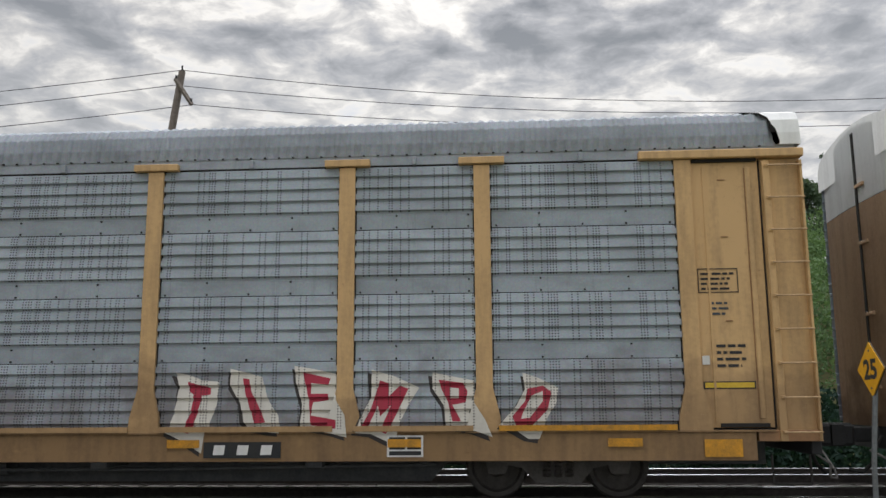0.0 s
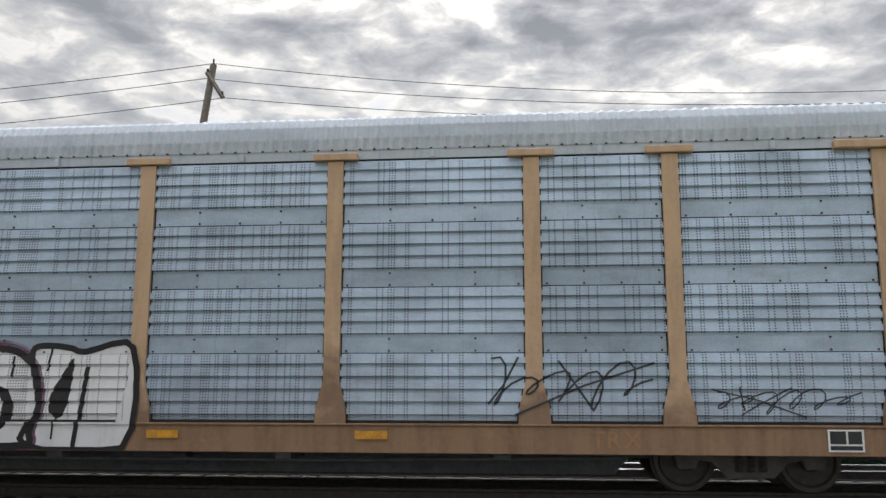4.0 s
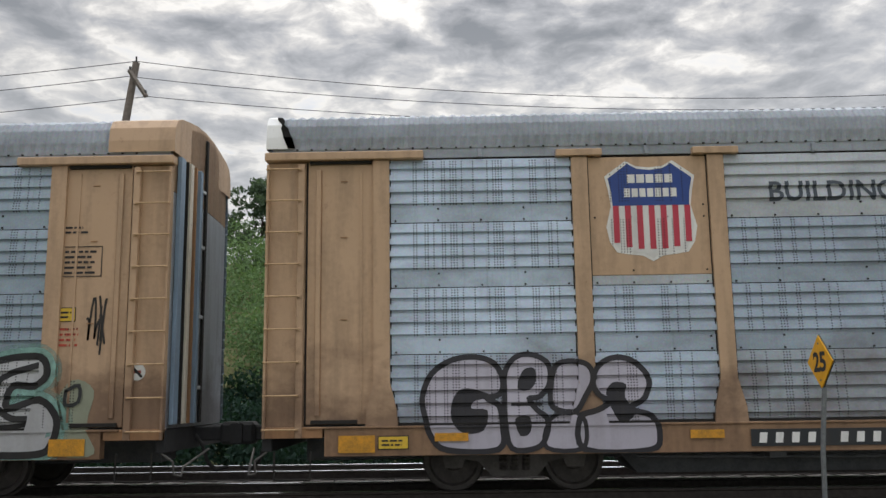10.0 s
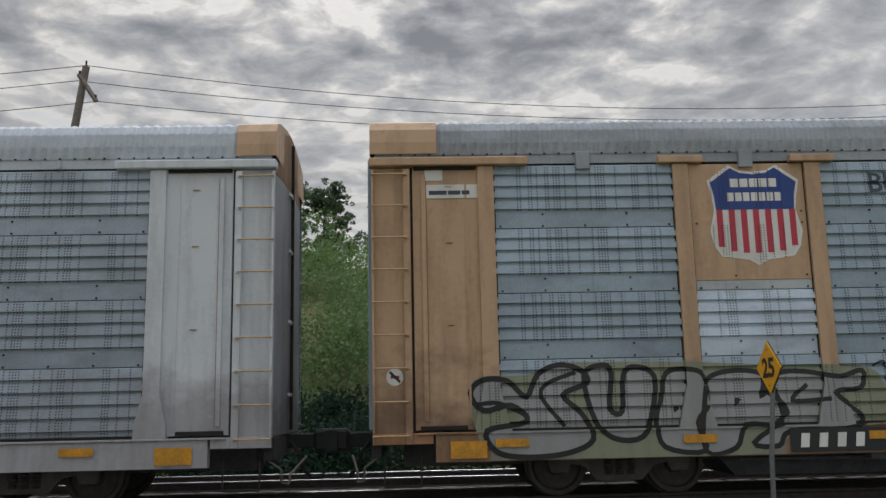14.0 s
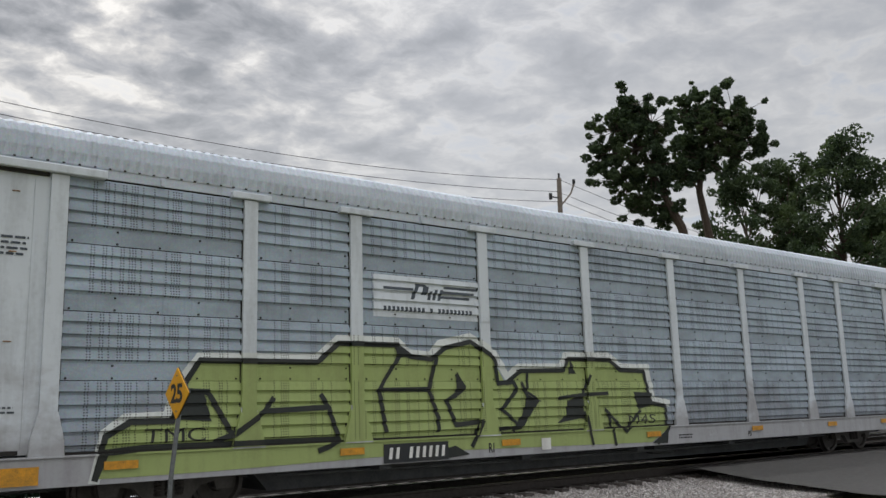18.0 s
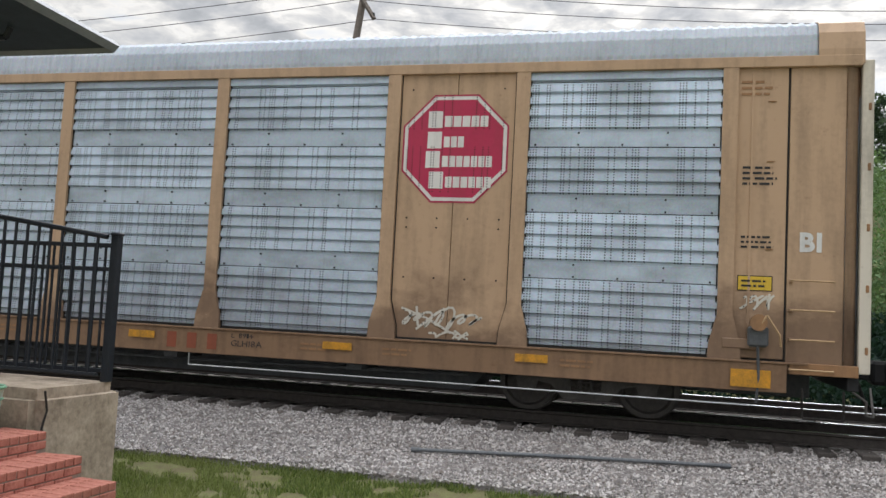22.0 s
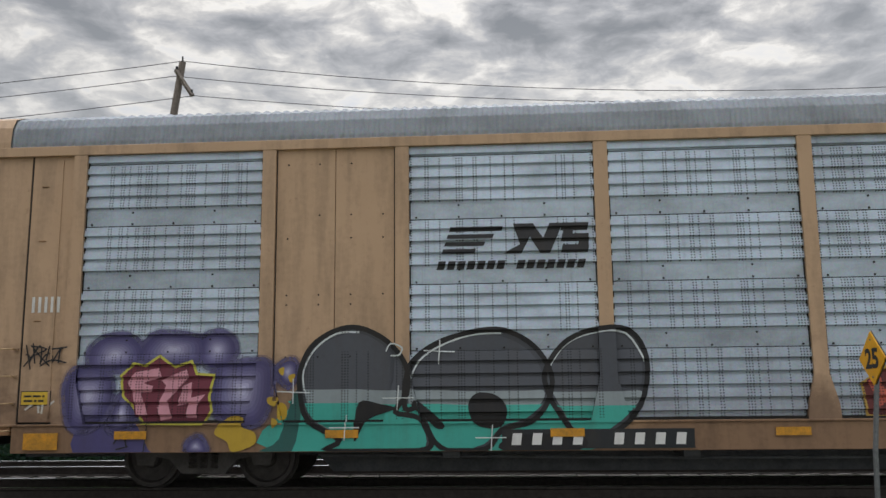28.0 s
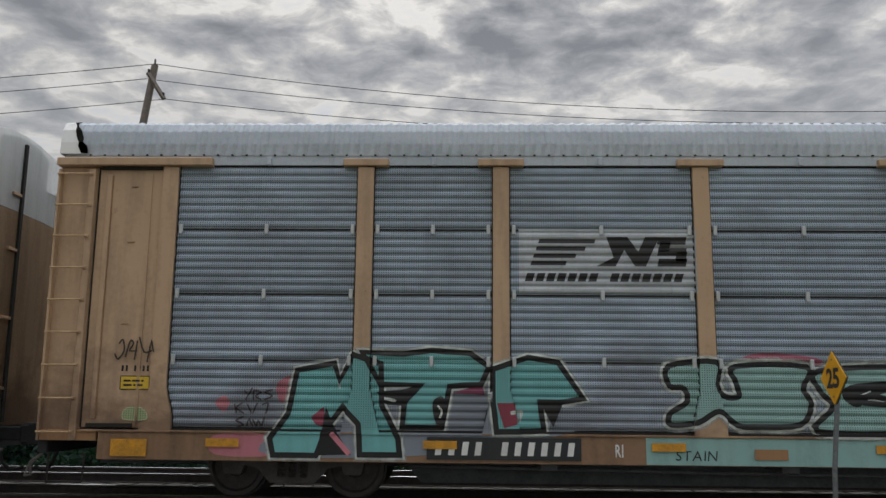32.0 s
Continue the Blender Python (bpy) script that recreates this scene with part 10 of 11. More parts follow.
    letter(c, S, B, [(141.1, 30.8), (150.1, 41.2), (162.9, 41.2), (174.9, 51.5), (183.5, 46.8), (184.3, 34.6), (178.3, 25.2), (173.6, 27.1), (177.0, 15.8), (173.6, 6.4), (148.8, 6.4), (142.8, 15.8)], "669e9a", "16181a", 0.055, halo="c9d0cc", halo_wide=0.03, inner=[("fill", "16181a", 0.02, [(173.6, 49.6), (183.5, 45.9), (183.9, 34.6), (177.5, 27.1), (174.5, 37.4)]), ("line", "d3dad8", 0.02, [(176.2, 45.9), (177.9, 41.2)]), ("line", "d3dad8", 0.02, [(180.0, 43.1), (181.3, 38.4)]), ("line", "d3dad8", 0.02, [(177.0, 34.6), (180.0, 32.7)]), ("hard", "16181a", 0.02, [(145.8, 47.8), (156.5, 48.7), (149.2, 34.6), (144.9, 34.6)]), ("line", "b06a78", 0.03, [(150.1, 44.9), (153.9, 41.2)]), ("hard", "16181a", 0.02, [(157.3, 37.4), (162.9, 41.2), (161.6, 29.9)]), ("line", "d3dad8", 0.02, [(144.9, 15.8), (150.1, 10.1)]), ("hard", "16181a", 0.02, [(171.1, 27.1), (174.9, 23.3), (174.0, 12.9)])], sharp=False, label="teal and mauve wild letter with a black outline")
    blot(c, S, B, [(163, 21), (170, 21), (170, 11), (164, 11)], "a9bdb8", True, 0.016)

    B = (-10.4, -5.2, 0.5, 2.2)
    blot(c, S, B, [(-27, 8), (-28, 23), (0, 24), (4, 8)], "b5727c", False, 0.0015)
    blot(c, S, B, [(-29, 49), (-24, 55), (-21, 49), (-24, 42)], "b5727c", False, 0.0015)
    blot(c, S, B, [(4, 64), (12, 72), (14, 61), (7, 49)], "a66470", False, 0.0015)
    blot(c, S, B, [(2, 8), (3, 26), (10, 47), (15, 79), (48, 89), (87, 93), (112, 89), (120, 81), (141, 89), (157, 84), (168, 55), (163, 29), (84, 9)], "7d8590", False, 0.0015)
    letter(c, S, B, [(4, 8), (2, 21), (11, 41), (15, 76), (35, 82), (38, 68), (45, 89), (60, 82), (61, 48), (70, 22), (71, 9), (50, 9), (49, 33), (40, 47), (32, 30), (27, 8)], "6fb0b0", "16181a", 0.075, halo="c9d0cc", halo_wide=0.04, inner=[("hard", "8f3a4c", 0.02, [(23, 38), (30, 47), (31, 30), (26, 32)]), ("hard", "16181a", 0.02, [(31, 47), (36, 30), (45, 9), (27, 8)]), ("line", "c47a86", 0.07, [(35, 25), (44, 10)]), ("line", "c9d0cc", 0.03, [(37, 79), (38, 62)])], sharp=True, label="teal and mauve wild letter with a black outline")
    letter(c, S, B, [(50, 91), (72, 90), (87, 93), (108, 91), (118, 80), (114, 66), (97, 64), (93, 31), (72, 31), (73, 51), (82, 65), (60, 65)], "6fb0b0", "16181a", 0.075, halo="c9d0cc", halo_wide=0.04, inner=[("hard", "16181a", 0.02, [(58, 59), (72, 61), (82, 66), (72, 48), (63, 49)]), ("line", "c9d0cc", 0.04, [(62, 54), (68, 52)]), ("hard", "7a3350", 0.02, [(99, 59), (114, 66), (116, 57)])], sharp=True, label="teal and mauve wild letter with a black outline")
    letter(c, S, B, [(120, 78), (139, 88), (155, 84), (168, 55), (156, 52), (145, 52), (147, 29), (122, 28), (120, 54)], "6fb0b0", "16181a", 0.075, halo="c9d0cc", halo_wide=0.04, inner=[("hard", "8f3a4c", 0.02, [(122, 51), (132, 51), (133, 34), (126, 31)]), ("line", "c9d0cc", 0.05, [(130, 43), (135, 44), (134, 37)]), ("hard", "16181a", 0.02, [(145, 52), (158, 54), (152, 32)])], sharp=True, label="teal and mauve wild letter with a black outline")
    blot(c, S, B, [(88, 51), (94, 55), (95, 36), (90, 34)], "16181a", False, 0.016)
    line(c, S, B, [(91, 48), (93, 44), (92, 39)], "c9d0cc", 0.03, 0.03)
    line(c, S, B, [(-13, 59), (-11, 56), (-9, 61)], "33282c", 0.022, 0.019)
    line(c, S, B, [(-11, 56), (-12, 52)], "33282c", 0.022, 0.019)
    line(c, S, B, [(-8, 52), (-8, 59), (-4, 58), (-7, 55), (-4, 52)], "33282c", 0.022, 0.019)
    line(c, S, B, [(2, 60), (-2, 58), (2, 55), (-2, 52)], "33282c", 0.022, 0.019)
    line(c, S, B, [(-18, 48), (-17, 41)], "33282c", 0.022, 0.019)
    line(c, S, B, [(-14, 49), (-17, 45), (-13, 41)], "33282c", 0.022, 0.019)
    line(c, S, B, [(-11, 48), (-9, 41)], "33282c", 0.022, 0.019)
    line(c, S, B, [(-6, 49), (-8, 41)], "33282c", 0.022, 0.019)
    line(c, S, B, [(-3, 48), (0, 49), (-1, 41)], "33282c", 0.022, 0.019)
    line(c, S, B, [(-13, 38), (-17, 35), (-13, 32), (-17, 29)], "33282c", 0.022, 0.019)
    line(c, S, B, [(-11, 31), (-10, 36), (-8, 31)], "33282c", 0.022, 0.019)
    line(c, S, B, [(-8, 36), (-6, 31), (-5, 35), (-3, 31), (-2, 37)], "33282c", 0.022, 0.019)
    line(c, S, B, [(-83, 97), (-81, 100), (-80, 91), (-83, 84), (-85, 88)], "3a332c", 0.022, 0.019)
    line(c, S, B, [(-79, 86), (-77, 99), (-75, 97), (-77, 91), (-73, 91)], "3a332c", 0.022, 0.019)
    line(c, S, B, [(-73, 99), (-74, 84)], "3a332c", 0.022, 0.019)
    line(c, S, B, [(-72, 102), (-69, 90), (-65, 91)], "3a332c", 0.022, 0.019)
    line(c, S, B, [(-67, 82), (-65, 100), (-63, 90)], "3a332c", 0.022, 0.019)
    letter(c, S, B, [(-78, 35), (-78, 42), (-74, 45), (-68, 44), (-65, 41), (-65, 35)], "9aa87c", "b9bd98", 0.015)


for paint_mural in (mural_1, mural_2, mural_3, mural_4, mural_5, mural_6, mural_7, mural_8, mural_9):
    paint_mural()

# ---- the ground, the two tracks and the road ----
def stony(name, dark, light):
    """Crushed stone: every lump its own grey, some of them brown."""
    m, n, spot = shell(name)
    own = n.add("ShaderNodeNewGeometry").outputs["Random Per Island"]
    col = n.mix(n.math("POWER", own, 1.3), rgb(dark), rgb(light))
    brown = n.math("GREATER_THAN", n.math("FRACT", n.math("MULTIPLY", own, 17.3)), 0.72)
    col = n.mix(n.math("MULTIPLY", brown, 0.3), col, rgb("75604f"))
    col = n.mix(n.span(n.noise(spot, 0.8, 3), 0.4, 0.7, 0.0, 0.3), col, rgb("6a6663"))
    finish(n, col, 0.92, 0.0, n.noise(spot, 60.0, 3), 0.3, 0.005)
    return m


G = {
    "ballast": plain("grey_ballast", "8b8785", 0.9, 0.0, 0.55, 18.0, 0.9, 0.03, "484442"),
    "stone": stony("ballast_stone", "686564", "d3cfcd"),
    "grass": plain("patchy_grass", "666b42", 0.95, 0.0, 0.5, 6.0, 0.8, 0.03, "5f5642"),
    "tie": plain("creosoted_tie", "524d4a", 0.9, 0.0, 0.5, 6.0, 0.6, 0.01),
    "rail_web": plain("rusty_rail", "4a4542", 0.8, 0.2, 0.4, 12.0, 0.3, 0.004),
    "rail_head": plain("polished_rail", "b9bcc0", 0.22, 0.9, 0.12, 20.0, 0.05, 0.002),
    "asphalt": plain("asphalt", "6b6967", 0.85, 0.0, 0.25, 8.0, 0.4, 0.01),
    "concrete": plain("weathered_concrete", "ab9d8c", 0.85, 0.0, 0.3, 3.0, 0.6, 0.015, "766a5c"),
    "wood": plain("weathered_pole_wood", "7d746c", 0.9, 0.0, 0.4, 9.0, 0.5, 0.01),
    "wire": plain("dark_wire", "2a2c2e", 0.6, 0.2, 0.1, 5.0),
    "sign": plain("yellow_sign_face", "dba016", 0.45, 0.0, 0.12, 14.0, 0.05),
    "sign_post": plain("galvanised_sign_post", "6e7276", 0.5, 0.4, 0.3, 20.0),
    "iron": plain("black_iron_fence", "1e242c", 0.45, 0.1, 0.3, 20.0, 0.1, 0.002),
    "canopy": plain("dark_canopy_soffit", "36414d", 0.7, 0.0, 0.3, 5.0),
    "canopy_edge": plain("grey_canopy_edge", "8a9096", 0.5, 0.2, 0.2, 8.0),
    "brick": plain("red_brick", "a87062", 0.85, 0.0, 0.35, 11.0, 0.5, 0.006, "824b3f"),
    "mortar": plain("grey_mortar", "8d8378", 0.95, 0.0, 0.3, 14.0),
    # greyed and paled: the distance haze is put into the leaf colour
    "bank_leaf": leafy("pine_leaf", "44554a", "61725f", "66755f"),
    "leaf": leafy("green_leaf", "2a362b", "4b5a46", "556140"),
    "bush_leaf": leafy("bush_leaf", "5a7352", "748c66", "7d9270"),
    # bush leaves darkened: the shade low on the bank is in their colour
    "ivy": leafy("dark_ivy_leaf", "1a2b26", "2a4038", "2c4236"),
    "bark": plain("grey_bark", "4a4038", 0.95, 0.0, 0.4, 12.0, 0.8, 0.02),
    "soil": plain("dark_bank_soil", "3a3d28", 0.95, 0.0, 0.4, 1.0, 0.6, 0.05),
    "weed": leafy("grass_blade", "4f6233", "86925a", "98986a"),
}


def bed_height(y):
    """The height of the ground across the tracks."""
    pts = ((-400, -0.55), (0, -0.50), (8.6, -0.48), (9.6, -0.44), (10.6, -0.40), (11.7, -0.31), (12.2, -0.28), (12.6, -0.235), (12.9, -0.20), (19.6, -0.20), (20.6, -0.5), (24, -0.6), (27, -0.4), (33, 3.9), (44, 8.2), (80, 9.0), (2500, 9.0))
    for (a, p), (b, q) in zip(pts, pts[1:]):
        if y <= b:
            return p + (q - p) * (y - a) / (b - a)
    return pts[-1][1]


def ground():
    bm = blank()
    ys = [-2500, -400, -60, -10, 0, 6, 8.6, 9.6, 10.6, 11.7, 12.3, 19.6, 20.6, 24, 27, 30, 33, 38, 44, 80, 400, 2500]
    xs = [-2500, -400, -120, -60, -30, -15, -6, 0, 6, 15, 30, 60, 120, 400, 2500]
    v = [[bm.verts.new((x, y, bed_height(y) - 0.06)) for y in ys] for x in xs]
    for a, b in zip(v, v[1:]):
        for k in range(len(ys) - 1):
            bm.faces.new((a[k], b[k], b[k + 1], a[k + 1]))
    return bm


tagged(part("ground", ground(), G["grass"], None), "patchy grass and bare soil beside the tracks", "ground", "", "structure")


def ballast_bed():
    bm, rnd = blank(), random.Random(4)
    ys = [9.3 + 0.18 * k for k in range(15)] + [12.4, 13.85, 15.6, 17.6, 19.6, 20.4]
    xs = [-70 + 0.5 * k for k in range(321)]
    v = [[bm.verts.new((x, y + (rnd.uniform(-0.12, 0.12) if j == 0 else 0), bed_height(y) + (rnd.uniform(-0.012, 0.02) if 0 < j < 15 else (-0.075 if j == 0 else 0.0)))) for j, y in enumerate(ys)] for x in xs]
    for a, b in zip(v, v[1:]):
        for k in range(len(ys) - 1):
            bm.faces.new((a[k], b[k], b[k + 1], a[k + 1]))
    return bm


tagged(part("ballast_bed", ballast_bed(), G["ballast"], None), "grey crushed stone bed under the tracks", "ballast", "", "structure")


def stones(seed, count, x0, x1, y0, y1, size):
    """Loose stones: many small crooked lumps in one mesh."""
    rng = np.random.default_rng(seed)
    lump = np.array([(1, 0, 0), (-1, 0, 0), (0, 1, 0), (0, -1, 0), (0.2, 0.1, 1), (0, 0, -1)])
    tri = np.array([(0, 2, 4), (2, 1, 4), (1, 3, 4), (3, 0, 4), (2, 0, 5), (1, 2, 5), (3, 1, 5), (0, 3, 5)])
    px, py = rng.uniform(x0, x1, count), y0 + (y1 - y0) * rng.uniform(0, 1, count)
    pz = np.array([bed_height(y) for y in py])
    s = size * rng.uniform(0.55, 1.3, (count, 1, 1)) * rng.uniform(0.6, 1.3, (count, 1, 3))
    a = rng.uniform(0, math.tau, count)
    v = (lump[None] * rng.uniform(0.75, 1.2, (count, 6, 3)) + rng.normal(0, 0.22, (count, 6, 3))) * s
    c, d = np.cos(a)[:, None], np.sin(a)[:, None]
    v = np.stack([v[..., 0] * c - v[..., 1] * d, v[..., 0] * d + v[..., 1] * c, v[..., 2] * 0.8], -1)
    v += np.stack([px, py, pz + size * 0.25], -1)[:, None]
    f = tri[None] + 6 * np.arange(count)[:, None, None]
    me = bpy.data.meshes.new("ballast_stones")
    me.from_pydata(v.reshape(-1, 3).tolist(), [], f.reshape(-1, 3).tolist())
    return me


pebbles = new("ballast_stones", stones(5, 130000, -12, 26, 9.3, 12.85, 0.023))
pebbles.data.materials.append(G["stone"])
tagged(pebbles, "loose grey ballast stones on the shoulder", "stones", "", "stuff")


def rail_rows(y):
    return [(y - 0.07, -0.18), (y - 0.07, -0.165), (y - 0.012, -0.15), (y - 0.01, -0.05), (y - 0.036, -0.035), (y - 0.036, -0.004)], [(y - 0.036, -0.004), (y - 0.028, 0.0), (y + 0.028, 0.0), (y + 0.036, -0.004)], \
        [(y + 0.036, -0.004), (y + 0.036, -0.035), (y + 0.01, -0.05), (y + 0.012, -0.15), (y + 0.07, -0.165), (y + 0.07, -0.18)]


def tie_bm(w=2.78):
    return box(blank(), -0.115, 0.115, -w / 2, w / 2, -0.36, -0.178, 0.012)


def track(name, yc, near):
    t = thing(name, "railway track of worn steel rails on dark ties", "railway track", "", "structure")
    for s in (-0.7525, 0.7525):
        a, head, b = rail_rows(yc + s)
        r = part("rail", strip(strip(blank(), a, -300, 300), b, -300, 300), G["rail_web"], t)
        part("rail_head", strip(blank(), head, -300, 300), G["rail_head"], r, "polished rail head")
    me = mesh_of(tie_bm(), "tie")
    rnd = random.Random(9)
    if near:
        for k in range(130):
            ob = shared("tie", me, G["tie"], t)
            ob.location = (-24 + 0.53 * k + rnd.uniform(-0.03, 0.03), yc + rnd.uniform(-0.06, 0.06), rnd.uniform(-0.012, 0.004))
    else:
        bm = blank()
        for k in range(150):
            x = -40 + 0.56 * k
            box(bm, x - 0.115, x + 0.115, yc - 1.3, yc + 1.3, -0.36, -0.178)
        tagged(part("ties", bm, G["tie"], t), "", "", "", "stuff")
    return t


track("track_1", TRACK_Y, True)
track("track_2", TRACK_Y + 3.85, False)


def road():
    bm = blank()
    rows = [(-6, -0.42), (8.5, -0.40), (11.0, -0.20), (12.3, -0.03), (12.9, -0.02)]
    strip(bm, rows, 17.2, 29.5)
    strip(bm, [(13.25, -0.03), (14.45, -0.03)], 19.5, 29.5)
    strip(bm, [(14.75, -0.02), (16.75, -0.02)], 19.5, 29.5)
    strip(bm, [(18.6, -0.02), (20.5, -0.08), (26, -0.2), (27.3, -0.3)], 19.5, 29.5)
    strip(bm, [(20.8, -0.12), (26.5, -0.28)], 29.5, 70)
    bmesh.ops.solidify(bm, geom=bm.faces[:], thickness=0.12)
    return bm


tagged(part("road", road(), G["asphalt"], None), "worn asphalt road across the tracks", "road", "", "structure")
spare = thing("steel_pipe", "thin grey steel pipe lying on the ballast", "pipe")
part("tube", tube(blank(), [Vector((-3.07, 10.60, -0.345)), Vector((-1.2, 11.0, -0.32)), Vector((0.68, 11.25, -0.295))], 0.024, 10), G["sign_post"], spare)
for x, y, z in ((-3.05, 10.605, -0.345), (0.66, 11.247, -0.295)):
    part("collar", rod(blank(), (x - 0.05, y - 0.011, z), (x + 0.05, y + 0.011, z), 0.032, 10), G["sign_post"], spare)


# ---- poles and wires ----
def wire_points(a, b, sag, n=24):
    a, b = Vector(a), Vector(b)
    return [a.lerp(b, k / n) - Vector((0, 0, 4 * sag * (k / n) * (1 - k / n))) for k in range(n + 1)]


def utility_pole(base, top, arm_turn, label, bracket=False):
    p = thing("utility_pole", label, "utility pole", "poles along the line")
    b, t = Vector(base), Vector(top)
    bm = blank()
    n = 12
    rings = [[bm.verts.new(b.lerp(t, f) + Vector((math.cos(k * math.tau / n), math.sin(k * math.tau / n), 0)) * (0.17 - 0.06 * f)) for k in range(n)] for f in (0, 0.25, 0.5, 0.75, 1)]
    for a, c in zip(rings, rings[1:]):
        for k in range(n):
            bm.faces.new((a[k], a[(k + 1) % n], c[(k + 1) % n], c[k]))
    bm.faces.new(rings[-1])
    part("shaft", bm, G["wood"], p)
    d = Vector((math.cos(arm_turn), math.sin(arm_turn), 0))
    if bracket:
        tip = t + Vector((1.0, 0, -0.12))
        part("bracket_arm", tube(blank(), [t + Vector((0.1, 0, -1.25)), t + Vector((0.75, 0, -0.62)), tip], 0.04, 6), G["wood"], p)
        part("insulator", rod(blank(), tip, tip + Vector((0, 0, 0.22)), 0.07, 8), G["wire"], p)
        part("side_pin", rod(blank(), t + Vector((0, 0, -0.95)), t + Vector((-0.62, 0, -0.95)), 0.03, 6), G["wire"], p)
        part("insulator", rod(blank(), t + Vector((-0.62, 0, -1.08)), t + Vector((-0.62, 0, -0.8)), 0.08, 8), G["wire"], p)
        part("top_pin", rod(blank(), t, t + Vector((0, 0, 0.25)), 0.05, 8), G["wire"], p)
        return p
    arm = blank()
    a, e = t + d * -0.16 + Vector((0, -0.14, -0.30)), t + d * 0.42 + Vector((0, -0.14, -1.18))
    tube(arm, [a, e], 0.075, 4)
    part("cross_arm", arm, G["wood"], p)
    for f in (0.05, 0.95):
        q = a.lerp(e, f)
        part("insulator", rod(blank(), q, q + Vector((0, 0, 0.16)), 0.04, 8), G["wire"], p)
    part("top_pin", rod(blank(), t, t + Vector((0, 0, 0.2)), 0.03, 8), G["wire"], p)
    return p


POLE_Y = 26.4
utility_pole((-11.75, POLE_Y, -0.6), (-10.13, POLE_Y, 11.95), 0.0, "leaning weathered wooden pole with a slanted arm")
utility_pole((29.0, POLE_Y + 1.0, -0.6), (29.25, POLE_Y + 1.0, 12.0), 0.3, "weathered wooden pole with a short bracket arm", True)
for z, z2, sag, dx in ((12.0, 11.95, 1.42, 0.0), (11.5, 11.35, 1.25, -0.25), (10.82, 10.9, 1.15, 0.4)):
    spans = (((-10.13 + dx, POLE_Y, z), (29.25 + dx * 0.5, POLE_Y + 1.0, z2), sag), ((-10.13 + dx, POLE_Y, z), (-52, POLE_Y - 1.0, z - 0.2), 1.15),
             ((29.25 + dx * 0.5, POLE_Y + 1.0, z2), (70, POLE_Y + 2.5, z2 - 0.4), 1.4))
    for a, b, drop in spans:
        w = part("overhead_wire", tube(blank(), wire_points(a, b, drop), 0.012), G["wire"], None)
        tagged(w, "dark overhead wire strung between wooden poles", "wire", "overhead wires")


# ---- the speed sign ----
def speed_sign():
    s = thing("speed_sign", "yellow diamond speed sign, black numerals, thin bent steel post", "sign")
    part("post", bent(blank(), [(0.0, -0.10, -0.45), (0.0, -0.05, 0.7), (0.0, 0.035, 1.5)], 0.028, 8), G["sign_post"], s)
    d = 0.29
    face = solid(blank(), [(0, d), (d, 0), (0, -d), (-d, 0)], -0.006, 0.006)
    f = part("face", face, G["sign"], s)
    f.location.z = 1.665
    back = solid(blank(), [(0, d + 0.012), (d + 0.012, 0), (0, -d - 0.012), (-d - 0.012, 0)], 0.007, 0.016)
    part("edge", back, G["iron"], f)
    for ch, x0, x1 in (("2", -0.135, -0.01), ("5", 0.01, 0.135)):
        pts, faces = fitted(ch, x0, x1, -0.10, 0.10, 0.010)
        bm = blank()
        vs = [bm.verts.new((x, -0.0085, z)) for x, z in pts]
        for q in faces:
            bm.faces.new([vs[i] for i in q])
        part("numeral", bm, M["ink"], f)
    for z in (0.2, -0.2):
        part("sign_bolt", rod(blank(), (0, -0.012, z), (0, 0.02, z), 0.012, 6), G["sign_post"], f)
    return s


board = speed_sign()
board.matrix_basis = pose(3.97, 9.8, 0.0, 0, 0, -86)


# ---- greenery ----
def leaf_cloud(seed, centres, count, size, flat=0.75):
    """Leaves in loose clumps about centres (x, y, z, radius)."""
    rng = np.random.default_rng(seed)
    c = np.array(centres, float)
    weight = c[:, 3] ** 2
    pick = rng.choice(len(c), count, p=weight / weight.sum())
    d = rng.normal(0, 1, (count, 3))
    d /= np.linalg.norm(d, axis=1, keepdims=True)
    r = c[pick, 3] * rng.uniform(0.15, 1.0, count) ** 0.45
    p = c[pick, :3] + d * r[:, None] * (1, 1, flat)
    u = rng.normal(0, 1, (count, 3))
    u /= np.linalg.norm(u, axis=1, keepdims=True)
    w = np.cross(u, rng.normal(0, 1, (count, 3)))
    w /= np.linalg.norm(w, axis=1, keepdims=True)
    s = (size * rng.uniform(0.6, 1.4, count))[:, None]
    v = np.stack([p - u * s, p + w * s * 0.5, p + u * s, p - w * s * 0.5], 1)
    f = np.arange(count * 4).reshape(-1, 4)
    me = bpy.data.meshes.new("leaves")
    me.from_pydata(v.reshape(-1, 3).tolist(), [], f.tolist())
    return me


def limb(bm, a, b, ra, rb, n=7):
    a, b = Vector(a), Vector(b)
    q = (b - a).to_track_quat("Z", "Y")
    rings = [[bm.verts.new(p + q @ Vector((r * math.cos(k * math.tau / n), r * math.sin(k * math.tau / n), 0))) for k in range(n)] for p, r in ((a, ra), (b, rb))]
    for k in range(n):
        bm.faces.new((rings[0][k], rings[0][(k + 1) % n], rings[1][(k + 1) % n], rings[1][k]))


